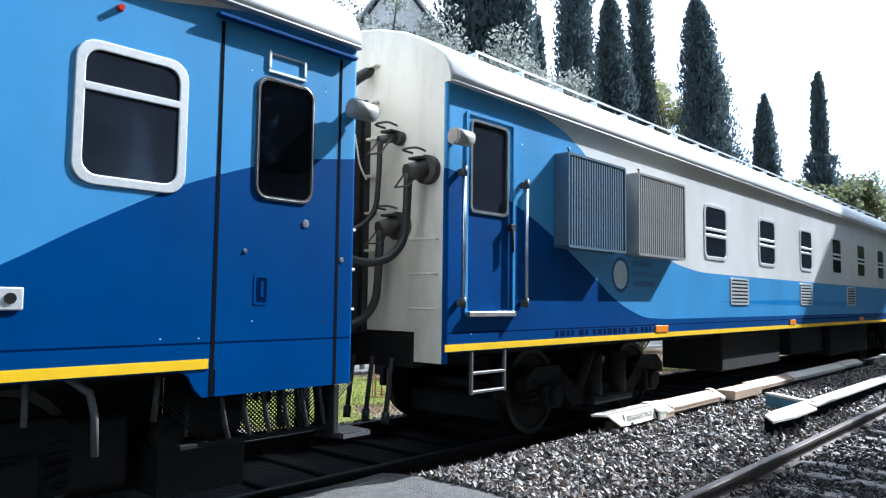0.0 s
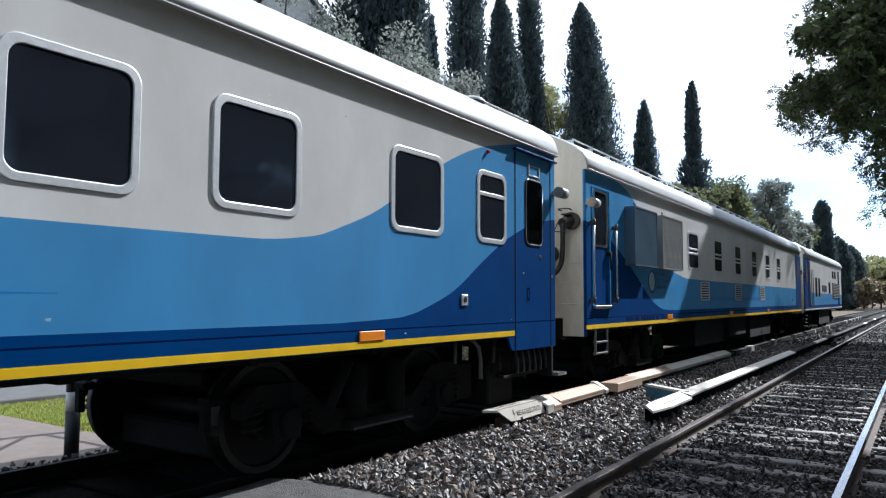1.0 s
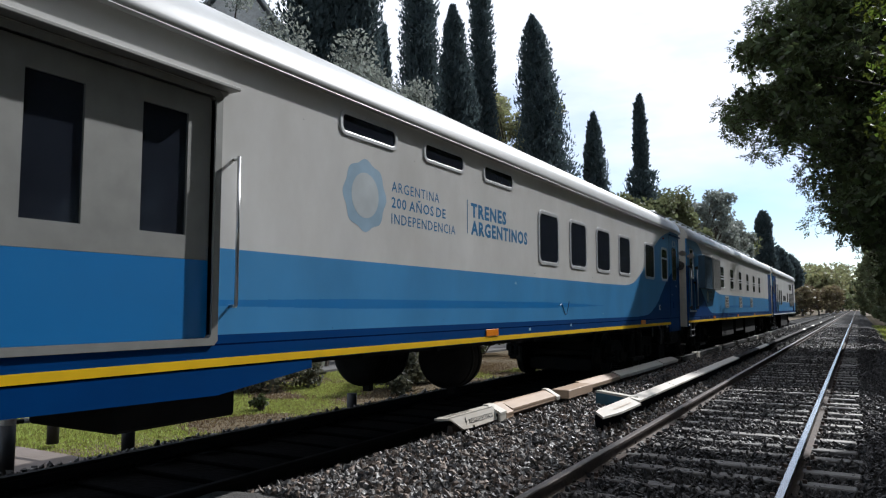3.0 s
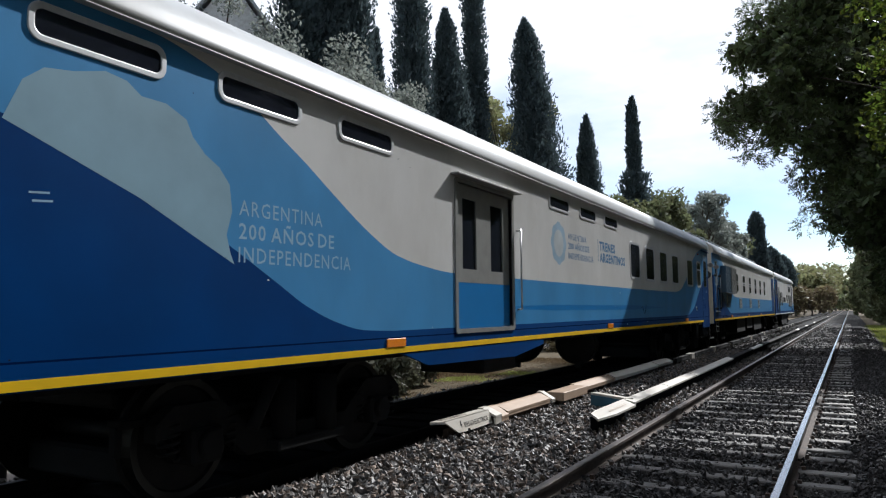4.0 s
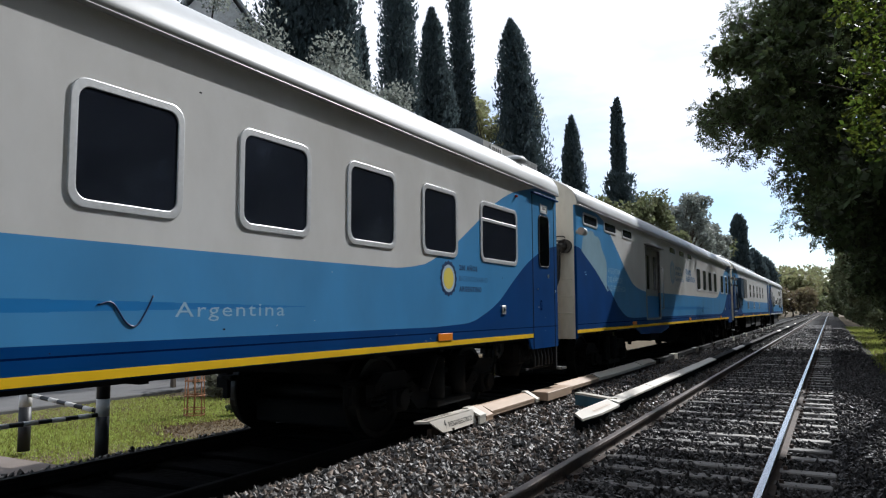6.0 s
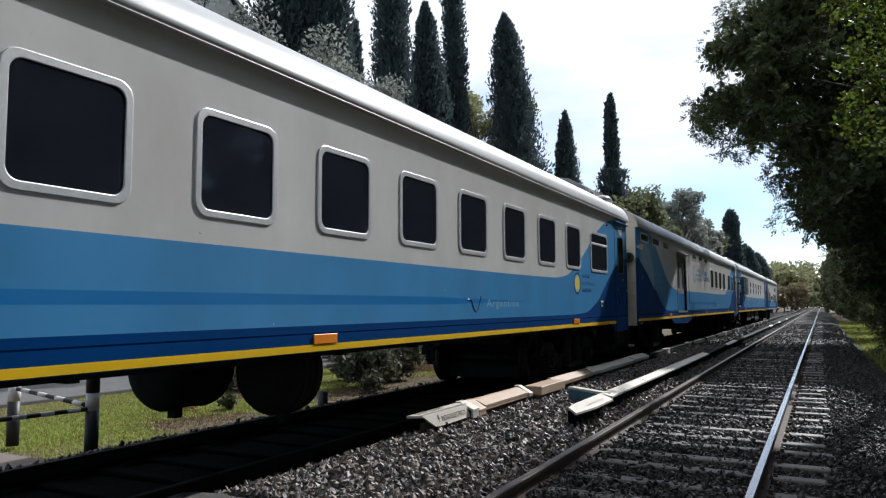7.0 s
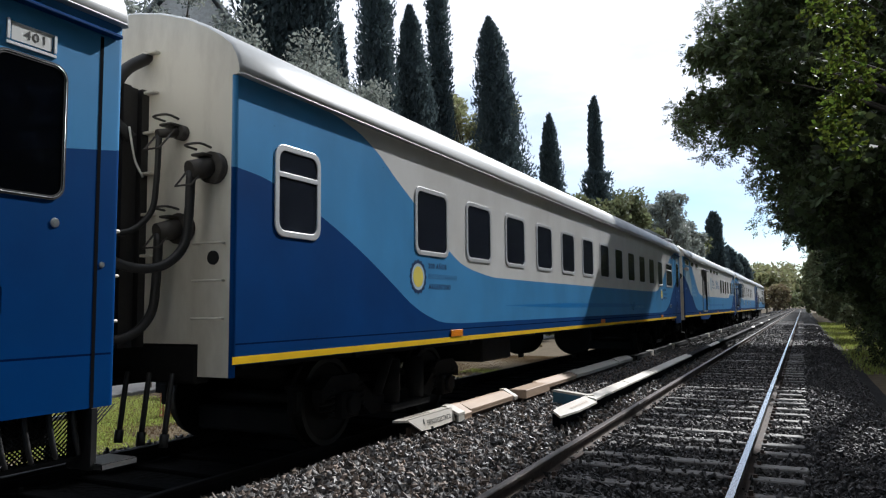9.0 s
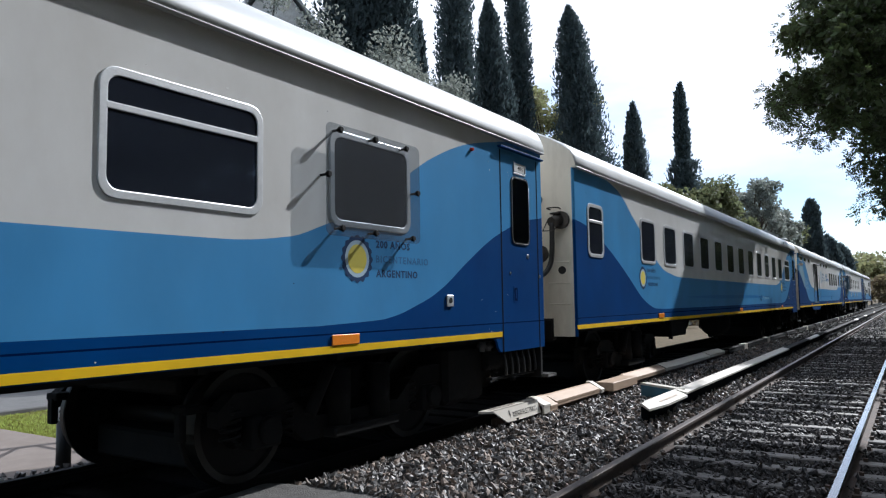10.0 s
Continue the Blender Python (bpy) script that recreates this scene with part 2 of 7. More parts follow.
M_RAILTOP = mat_of("polished_rail_head", (0.42, 0.42, 0.44), 0.24, metal=1.0, vary=0.08, scale=12, stretch=(1, 0.1, 1))
M_DULLTOP = mat_of("dull_rail_head", (0.13, 0.11, 0.10), 0.42, metal=0.8, vary=0.2, scale=8, stretch=(1, 0.2, 1))
M_SLEEPER = mat_of("weathered_sleeper_wood", (0.235, 0.217, 0.195), 0.65, vary=0.25, scale=10, bump=0.5, bscale=26, dirt=(0.06, 0.05, 0.042), dirt_amt=1.0, dirt_scale=2.2, stretch=(0.25, 1, 1), obj_rand=0.6)
# far track sleepers, coloured near-black for the train's shade
M_SHADEWOOD = mat_of("shade_black_sleeper_wood", (0.005, 0.0046, 0.0043), 0.9, spec=0.1, vary=0.3, scale=10, bump=0.4, bscale=26, obj_rand=0.3)
M_BALLAST = mat_of("grey_ballast_stone", (0.127, 0.118, 0.110), 0.46, vary=0.2, scale=30, bump=0.3, bscale=60, island=0.88, spec=0.45)
# near-black, so gaps between the loose stones look shaded
M_BED = mat_of("gap_shade_ballast_bed", (0.016, 0.015, 0.014), 0.95, vary=0.5, scale=14, bump=1.0, bscale=16, dirt=(0.035, 0.03, 0.026), dirt_amt=0.6, dirt_scale=2.5, spec=0.2)
# darkened copy of the bed that imitates shade below the cars
M_SHADEBED = mat_of("shade_black_ballast", (0.007, 0.0065, 0.006), 0.9, vary=0.5, scale=14, bump=1.0, bscale=16, dirt=(0.004, 0.004, 0.0038), dirt_amt=0.8, dirt_scale=2.5, spec=0.1)
M_BROWNSTONE = mat_of("brown_ballast_stone", (0.17, 0.132, 0.105), 0.6, vary=0.2, scale=30, bump=0.3, bscale=60, island=0.8, spec=0.4)
# brake dust, and the trees' shade over the near track, in one colour
M_SHADESTONE = mat_of("dusty_shade_dark_stone", (0.042, 0.037, 0.034), 0.55, vary=0.2, scale=30, bump=0.3, bscale=60, island=0.75, spec=0.45)
M_COVER = mat_of("white_cover_board", (0.60, 0.56, 0.49), 0.55, vary=0.08, scale=6, bump=0.15, bscale=30, dirt=(0.40, 0.33, 0.25), dirt_amt=0.6, dirt_scale=3, stretch=(1, 0.3, 1))
M_WOOD = mat_of("bare_cover_board", (0.46, 0.33, 0.23), 0.6, vary=0.12, scale=8, bump=0.2, bscale=30, dirt=(0.34, 0.23, 0.15), dirt_amt=0.6, dirt_scale=3, stretch=(1, 0.2, 1))
M_TEAL = mat_of("teal_painted_board", (0.045, 0.15, 0.215), 0.6, vary=0.2)
M_CONCRETE = mat_of("crossing_asphalt", (0.085, 0.08, 0.075), 0.9, vary=0.3, scale=12, bump=0.8, bscale=70, dirt=(0.05, 0.046, 0.043), dirt_amt=0.6, dirt_scale=2)
M_PAVE = mat_of("pale_concrete_path", (0.17, 0.14, 0.12), 0.9, vary=0.1, scale=5, bump=0.2, bscale=50, dirt=(0.11, 0.085, 0.065), dirt_amt=0.6, dirt_scale=1.5)
M_GROUND = mat_of("dry_earth_and_turf", (0.10, 0.078, 0.046), 0.95, vary=0.45, scale=5.0, bump=0.5, bscale=8, dirt=(0.135, 0.10, 0.06), dirt_amt=0.7, dirt_scale=1.1, spec=0.2)
M_ROAD = mat_of("grey_road", (0.10, 0.097, 0.094), 0.9, vary=0.15, scale=3, bump=0.2, bscale=60)
M_GRASS = leaf_mat("grass_blades", (0.30, 0.34, 0.08), 0.6, 0.45)
M_POSTB = mat_of("black_fence_paint", (0.014, 0.014, 0.015), 0.5, vary=0.2, scale=10, bump=0.1)
M_POSTW = mat_of("white_fence_paint", (0.68, 0.67, 0.64), 0.5, vary=0.1, scale=10, dirt=(0.35, 0.3, 0.25), dirt_amt=0.6, dirt_scale=6)
M_BARK = mat_of("bark", (0.07, 0.055, 0.042), 0.9, vary=0.35, scale=6, bump=0.8, bscale=14, stretch=(1, 1, 0.25))
M_CYPRESS = leaf_mat("cypress_sprays", (0.076, 0.100, 0.104), 0.12, 0.40, 0.08)
M_LEAF = leaf_mat("broad_leaves", (0.062, 0.080, 0.030), 0.65, 0.42)
# brighter copy of the leaf colour, sunlight put into it
M_SUNLEAF = leaf_mat("sunlit_leaf_colour", (0.078, 0.108, 0.016), 0.6, 0.55)
M_SLATE = mat_of("pale_roof_sheet", (0.36, 0.37, 0.38), 0.6, vary=0.12, scale=3, bump=0.1, bscale=20)
M_OLIVE = leaf_mat("olive_leaves", (0.135, 0.15, 0.075), 0.4, 0.48)
M_SPRING = leaf_mat("pale_spring_leaves", (0.24, 0.245, 0.12), 0.3, 0.4)
M_GREYLEAF = leaf_mat("grey_green_leaves", (0.22, 0.24, 0.21), 0.3, 0.52)
M_LITTER = leaf_mat("dry_litter", (0.17, 0.12, 0.065), 0.5, 0.3)
M_SCRUB = leaf_mat("dusty_scrub_leaves", (0.10, 0.10, 0.065), 0.45, 0.4)
M_BROWNLEAF = leaf_mat("russet_leaves", (0.21, 0.175, 0.10), 0.4, 0.3)

# ---- mesh helpers ----


def mesh_ob(name, bm, mats, parent=None, label=""):
    me = bpy.data.meshes.new(name)
    bm.to_mesh(me)
    bm.free()
    for m in mats if isinstance(mats, (list, tuple)) else [mats]:
        me.materials.append(m)
    ob = new(name, me)
    if parent:
        ob.parent = parent
    if label:
        tagged(ob, label)
    return ob


def part(name, bm, mats, parent, label=""):
    return mesh_ob(name, bm, mats, parent, label)


def thing(name, label, category, group="", kind="", at=None):
    e = new(name)
    e.empty_display_size = 0.2
    if at is not None:
        e.matrix_basis = at
    return tagged(e, label, category, group, kind)


def box(bm, x0, x1, y0, y1, z0, z1, bevel=0.0, mat=0):
    vs = [bm.verts.new((x, y, z)) for x in (x0, x1) for y in (y0, y1) for z in (z0, z1)]
    fs = [bm.faces.new([vs[i] for i in q]) for q in ((0, 1, 3, 2), (4, 6, 7, 5), (0, 4, 5, 1), (2, 3, 7, 6), (0, 2, 6, 4), (1, 5, 7, 3))]
    for f in fs:
        f.material_index = mat
    if bevel:
        es = list({e for f in fs for e in f.edges})
        bmesh.ops.bevel(bm, geom=es, offset=bevel, segments=1, affect="EDGES", profile=0.5)
    return bm


def cyl(bm, a, b, r0, r1=None, n=12, mat=0, caps=True):
    a, b = Vector(a), Vector(b)
    r1 = r0 if r1 is None else r1
    q = (b - a).to_track_quat("Z", "Y")
    rings = []
    for c, r in ((a, r0), (b, r1)):
        rings.append([bm.verts.new(c + q @ Vector((r * math.cos(2 * math.pi * k / n), r * math.sin(2 * math.pi * k / n), 0))) for k in range(n)])
    for k in range(n):
        f = bm.faces.new((rings[0][k], rings[0][(k + 1) % n], rings[1][(k + 1) % n], rings[1][k]))
        f.smooth, f.material_index = True, mat
    if caps:
        for ring in (rings[0][::-1], rings[1]):
            bm.faces.new(ring).material_index = mat
    return bm


def tube(bm, pts, r, n=8, mat=0):
    """A round hose or bar along points."""
    pts = [Vector(p) for p in pts]
    rings = []
    for i, p in enumerate(pts):
        d = (pts[min(i + 1, len(pts) - 1)] - pts[max(i - 1, 0)]).normalized()
        q = d.to_track_quat("Z", "Y")
        rings.append([bm.verts.new(p + q @ Vector((r * math.cos(2 * math.pi * k / n), r * math.sin(2 * math.pi * k / n), 0))) for k in range(n)])
    for a, b in zip(rings, rings[1:]):
        off = min(range(n), key=lambda s: sum((a[k].co - b[(k + s) % n].co).length for k in range(n)))
        for k in range(n):
            f = bm.faces.new((a[k], a[(k + 1) % n], b[(k + 1 + off) % n], b[(k + off) % n]))
            f.smooth, f.material_index = True, mat
    bm.faces.new(rings[0][::-1]).material_index = mat
    bm.faces.new(rings[-1]).material_index = mat
    return bm


def smooth_path(pts, steps=6):
    """Catmull-Rom through points."""
    P = [Vector(p) for p in pts]
    P = [P[0] * 2 - P[1]] + P + [P[-1] * 2 - P[-2]]
    out = []
    for i in range(1, len(P) - 2):
        for s in range(steps):
            t = s / steps
            a, b, c, d = P[i - 1:i + 3]
            out.append(0.5 * ((2 * b) + (c - a) * t + (2 * a - 5 * b + 4 * c - d) * t * t + (3 * b - a - 3 * c + d) * t ** 3))
    return out + [P[-2]]


def rounded(y0, y1, z0, z1, r, n=5):
    """A rounded rectangle's outline in (y, z)."""
    pts = []
    for cy, cz, a0 in ((y1 - r, z1 - r, 0), (y0 + r, z1 - r, 90), (y0 + r, z0 + r, 180), (y1 - r, z0 + r, 270)):
        for k in range(n + 1):
            a = radians(a0 + 90 * k / n)
            pts.append((cy + r * math.cos(a), cz + r * math.sin(a)))
    return pts


def ring_plate(bm, outer, inner, x0, x1, mat=0):
    """A frame between two outlines of the same length, from x0 out to x1."""
    n = len(outer)
    vs = [[bm.verts.new((x, y, z)) for y, z in pts] for pts, x in ((outer, x0), (outer, x1), (inner, x1 + 0.0), (inner, x0))]
    for a, b in zip(vs, vs[1:] + vs[:1]):
        for k in range(n):
            f = bm.faces.new((a[k], a[(k + 1) % n], b[(k + 1) % n], b[k]))
            f.material_index = mat
    return bm


def slab(bm, outline, x0, x1, mat=0):
    """A flat plate of that outline in (y, z), from x0 to x1."""
    a = [bm.verts.new((x0, y, z)) for y, z in outline]
    b = [bm.verts.new((x1, y, z)) for y, z in outline]
    n = len(a)
    bm.faces.new(b).material_index = mat
    bm.faces.new(a[::-1]).material_index = mat
    for k in range(n):
        bm.faces.new((a[k], a[(k + 1) % n], b[(k + 1) % n], b[k])).material_index = mat
    return bm


def word_mesh(words, height, weight):
    cu = bpy.data.curves.new("lettering", "FONT")
    cu.body, cu.size, cu.extrude, cu.offset, cu.resolution_u = words, height * 1.38, 0.0004, weight, 2
    cu.space_character = 1.16
    tmp = bpy.data.objects.new("lettering", cu)
    scene.collection.objects.link(tmp)
    dg = bpy.context.evaluated_depsgraph_get()
    dg.update()
    me = bpy.data.meshes.new_from_object(tmp.evaluated_get(dg))
    bpy.data.objects.remove(tmp)
    xs = [v.co.x for v in me.vertices]
    return me, min(xs), max(xs)


def lettering(words, height, y, z, mat, parent, x, width=None, weight=0.0, label="", lean=0.0):
    """Flat lettering on a side that faces +x; y and z: its lower near corner. Readable towards +y; one part a word."""
    pieces = [word_mesh(w, height, weight) for w in words.split()]
    gap = height * 0.48
    total = sum(b - a for _, a, b in pieces) + gap * (len(pieces) - 1)
    k = width / total if width else 1.0
    for me, lo, hi in pieces:
        for v in me.vertices:
            v.co = Vector((x + v.co.z - lean * v.co.y, y + (v.co.x - lo) * k, z + v.co.y))
        y += (hi - lo + gap) * k
        me.materials.clear()
        me.materials.append(mat)
        ob = new("lettering", me)
        ob.parent = parent
        if label:
            tagged(ob, label)


def curve_at(points, s):
    """A smooth curve through (place, value) points."""
    if s <= points[0][0]:
        return points[0][1]
    if s >= points[-1][0]:
        return points[-1][1]
    k = max(i for i in range(len(points) - 1) if points[i][0] <= s)

    def slope(i):
        if i in (0, len(points) - 1):
            a, b = (points[0], points[1]) if i == 0 else (points[-2], points[-1])
            return (b[1] - a[1]) / max(b[0] - a[0], 1e-6)
        u = (points[i][1] - points[i - 1][1]) / max(points[i][0] - points[i - 1][0], 1e-6)
        v = (points[i + 1][1] - points[i][1]) / max(points[i + 1][0] - points[i][0], 1e-6)
        return 0.0 if u * v <= 0 else 2 * u * v / (u + v)

    (x0, y0), (x1, y1) = points[k], points[k + 1]
    h = max(x1 - x0, 1e-6)
    t = (s - x0) / h
    return (2 * t ** 3 - 3 * t ** 2 + 1) * y0 + (t ** 3 - 2 * t ** 2 + t) * h * slope(k) + (3 * t ** 2 - 2 * t ** 3) * y1 + (t ** 3 - t ** 2) * h * slope(k + 1)


# ---- the train ----
HALF, EAVE, FLOOR = 1.51, 3.25, 1.06
CENTRE = -3.16
ROOF = [(1.50, 3.250), (1.568, 3.246), (1.573, 3.251), (1.569, 3.259), (1.561, 3.262), (1.561, 3.267), (1.568, 3.272), (1.561, 3.325), (1.537, 3.41), (1.48, 3.51), (1.37, 3.60), (1.21, 3.70), (0.99, 3.81), (0.66, 3.92), (0.33, 3.985), (0.0, 4.0)]

# paint boundaries: metres from the rear end, or back from the front end, and height
REAR_WHITE = [(0, 3.25), (1.2, 3.25), (1.7, 3.17), (2.1, 3.02), (2.43, 2.83), (2.8, 2.635), (3.2, 2.405), (3.7, 2.14), (4.15, 1.965), (4.6, 1.89), (5.3, 1.835), (6.5, 1.83)]
REAR_DARK = [(0, 2.52), (0.3, 2.49), (0.6, 2.42), (1.1, 2.26), (1.77, 1.98), (2.43, 1.65), (2.8, 1.46), (3.2, 1.32), (3.6, 1.24), (4.1, 1.22)]
FRONT_WHITE = [(0, 3.25), (0.9, 3.25), (1.2, 3.20), (1.86, 3.05), (2.5, 2.80), (3.0, 2.52), (3.4, 2.30), (3.7, 2.145), (4.05, 2.01), (4.4, 1.90), (5.0, 1.84), (6.6, 1.83)]
FRONT_DARK = [(0, 2.44), (0.5, 2.36), (1.24, 2.12), (1.87, 1.80), (2.3, 1.55), (2.55, 1.44), (2.8, 1.36), (3.05, 1.29), (3.3, 1.25), (4.1, 1.22)]


def clip_poly(poly, h, above):
    """The part of a polygon of (y, z) above or below height h."""
    out = []
    for (y0, z0), (y1, z1) in zip(poly, poly[1:] + poly[:1]):
        i0, i1 = (z0 >= h) == above, (z1 >= h) == above
        if i0:
            out.append((y0, z0))
        if i0 != i1 and abs(z1 - z0) > 1e-9:
            k = (h - z0) / (z1 - z0)
            out.append((y0 + (y1 - y0) * k, h))
    return out


def area(poly):
    return 0.5 * abs(sum(a[0] * b[1] - b[0] * a[1] for a, b in zip(poly, poly[1:] + poly[:1])))


def side_mesh(bm, length, holes, sign, front_door, all_white=False):
    """One painted side: holes are (y0, y1, z0, z1); materials 0 white, 1 light, 2 mid, 3 dark, 4 navy."""
    cuts = {0.035, length - 0.035}
    for h in holes:
        cuts |= {h[0], h[1]}
    for p in REAR_WHITE + REAR_DARK:
        cuts.add(p[0])
    for p in FRONT_WHITE + FRONT_DARK:
        cuts.add(length - p[0])
    cuts |= {round(0.12 * k, 3) for k in range(int(6.6 / 0.12))} | {round(length - 0.12 * k, 3) for k in range(int(6.6 / 0.12))} | {round(5.4 + 0.3 * k, 3) for k in range(11)} | {round(length - 6.2 - 0.3 * k, 3) for k in range(11)}
    cuts = sorted(c for c in cuts if 0.035 <= c <= length - 0.035)
    keep = [cuts[0]]
    for c in cuts[1:]:
        if c - keep[-1] > 0.004 or any(abs(c - h[i]) < 1e-6 for h in holes for i in (0, 1)):
            keep.append(c)

    def white(y):
        if all_white:
            return 1.72
        return min(curve_at(REAR_WHITE, y), 9) if y < length / 2 or not front_door else curve_at(FRONT_WHITE, length - y)

    def dark(y):
        if all_white:
            return 1.2
        return curve_at(REAR_DARK, y) if y < length / 2 or not front_door else curve_at(FRONT_DARK, length - y)

    x = sign * HALF
    cache = {}

    def vert(y, z):
        k = (round(y, 4), round(z, 4))
        if k not in cache:
            cache[k] = bm.verts.new((x, y, z))
        return cache[k]

    for a, b in zip(keep, keep[1:]):
        if b - a < 1e-5:
            continue
        lo = 0.83 if front_door and a >= length - 1.13 else FLOOR - 0.07
        da, db, wa, wb = dark(a), dark(b), white(a), white(b)
        polys = [([(a, lo), (b, lo), (b, db), (a, da)], 3), ([(a, da), (b, db), (b, wb), (a, wa)], 1), ([(a, wa), (b, wb), (b, EAVE), (a, EAVE)], 0)]
        cutups = []
        for poly, m in polys:
            if area(poly) < 1e-7:
                continue
            thick = 0.043 * min(1.0, (a - 5.4) / 3.0, (length - 6.2 - a) / 3.0)
            for h0, h1, mm in ([(1.442 - thick, 1.442 + thick, 2)] if m == 1 and thick > 0.003 else [(1.145, 1.158, 4)] if m == 3 else []):
                cutups += [(clip_poly(poly, h0, False), m), (clip_poly(clip_poly(poly, h0, True), h1, False), mm)]
                poly = clip_poly(poly, h1, True)
            cutups.append((poly, m))
        for poly, m in cutups:
            pieces = [poly]
            for h in holes:
                if a >= h[0] - 1e-6 and b <= h[1] + 1e-6:
                    pieces = [q for p in pieces if len(p) > 2 for q in (clip_poly(p, h[2], False), clip_poly(p, h[3], True))]
            for p in pieces:
                if len(p) < 3 or area(p) < 1e-7:
                    continue
                vs = []
                for y, z in p:
                    v = vert(y, z)
                    if v not in vs:
                        vs.append(v)
                if len(vs) < 3:
                    continue
                if sign < 0:
                    vs = vs[::-1]
                try:
                    bm.faces.new(vs).material_index = m
                except ValueError:
                    pass
    return bm


def car_shell(car, length, holes, front_door=True, band=True, plain=False):
    """Both painted sides, the roof, the ends and the dim inside."""
    for sign in (1, -1):
        bm = side_mesh(bmesh.new(), length, holes, sign, front_door, plain)
        ob = part("side_wall", bm, [M_WHITE, M_LIGHT, M_MID if band else M_LIGHT, M_DARK, M_NAVY], car, "painted car side in cream and two blues")
        sol = ob.modifiers.new("thickness", "SOLIDIFY")
        sol.thickness, sol.offset = 0.05, -1
    # roof: a curved shell with a drip rail along each eave
    bm = bmesh.new()
    prof = [(x, z) for x, z in ROOF] + [(-x, z) for x, z in ROOF[-2::-1]]
    ys = [0.0, 0.03] + [length * k / 24 for k in range(1, 24)] + [length - 0.03, length]
    rows = []
    for y in ys:
        sh = 0.985 if y in (0.0, length) else 1.0
        rows.append([bm.verts.new((x * sh, y, EAVE + (z - EAVE) * (0.97 if sh < 1 else 1))) for x, z in prof])
    for r0, r1 in zip(rows, rows[1:]):
        for k in range(len(prof) - 1):
            bm.faces.new((r0[k], r1[k], r1[k + 1], r0[k + 1])).smooth = True
    part("roof", bm, M_ROOF, car, "glossy white curved roof")
    for sign in (1, -1):
        bm = bmesh.new()
        x0, x1 = sorted((sign * (HALF + 0.001), sign * (HALF + 0.006)))
        box(bm, x0, x1, 0.0, length - (1.13 if front_door else 0.0), 1.0, 1.058)
        part("sill_stripe", bm, M_PLATE if plain else M_YELLOW, car)
    # ends: a plate with a doorway, in two halves, and rounded painted corner posts
    for y, s in ((0.0, 1), (length, -1)):
        bm = bmesh.new()
        half = [(HALF - 0.035, 0.90), (HALF - 0.035, EAVE), (1.50, EAVE + 0.004)] + [(x * 0.985, EAVE + (z - EAVE) * 0.97) for x, z in ROOF[2:]]
        door = 0.46
        for m in (1, -1):
            loop = [(m * x, z) for x, z in [(HALF - 0.35, 1.15), (HALF - 0.35, 0.90)] + half + [(0, 3.05), (door, 3.05), (door, 1.15)]]
            f0 = [bm.verts.new((x, y, z)) for x, z in loop]
            f1 = [bm.verts.new((x, y + s * 0.05, z)) for x, z in loop]
            bm.faces.new(f0)
            bm.faces.new(f1[::-1])
            for k in range(len(loop)):
                bm.faces.new((f0[k], f1[k], f1[(k + 1) % len(loop)], f0[(k + 1) % len(loop)]))
        bmesh.ops.recalc_face_normals(bm, faces=bm.faces)
        part("end_wall", bm, M_END, car, "cream painted end wall with streaked grime")
        lowest = 0.83 if front_door and s < 0 else 0.90
        split = (REAR_DARK if s > 0 else FRONT_DARK)[0][1]
        for m in (1, -1):
            bm = bmesh.new()
            arc = [(m * (HALF - 0.035 + 0.035 * math.sin(radians(q))), y + s * 0.035 * (1 - math.cos(radians(q)))) for q in (0, 22, 45, 68, 90)] + [(m * (HALF - 0.035), y + s * 0.035)]
            for z0, z1, mi in ((lowest, split, 1), (split, EAVE, 0)):
                lo, hi = [bm.verts.new((*q, z0)) for q in arc], [bm.verts.new((*q, z1)) for q in arc]
                for k in range(len(arc)):
                    bm.faces.new((lo[k], lo[(k + 1) % len(arc)], hi[(k + 1) % len(arc)], hi[k])).material_index = mi
                bm.faces.new(lo).material_index = mi
                bm.faces.new(hi).material_index = mi
            bmesh.ops.recalc_face_normals(bm, faces=bm.faces)
            part("corner_post", bm, [M_LIGHT, M_DARK], car)
    # floor, inner ceiling and the frame under the floor
    bm = bmesh.new()
    box(bm, -HALF + 0.06, HALF - 0.06, 0.06, length - 0.06, 1.0, 1.14)
    part("floor_deck", bm, M_UNDER, car)
    bm = bmesh.new()
    box(bm, -0.06, 0.06, 0.3, length - 0.3, 1.15, 3.4)
    part("partition", bm, M_INSIDE, car)
    bm = bmesh.new()
    box(bm, -HALF + 0.06, HALF - 0.06, 0.06, length - 0.06, 3.4, 3.43)
    part("inner_ceiling", bm, M_INSIDE, car)
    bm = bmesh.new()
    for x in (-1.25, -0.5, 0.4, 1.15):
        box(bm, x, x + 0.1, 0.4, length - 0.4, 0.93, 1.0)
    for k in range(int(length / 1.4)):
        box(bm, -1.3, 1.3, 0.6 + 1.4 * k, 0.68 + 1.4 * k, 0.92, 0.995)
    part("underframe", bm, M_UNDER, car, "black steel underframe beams")


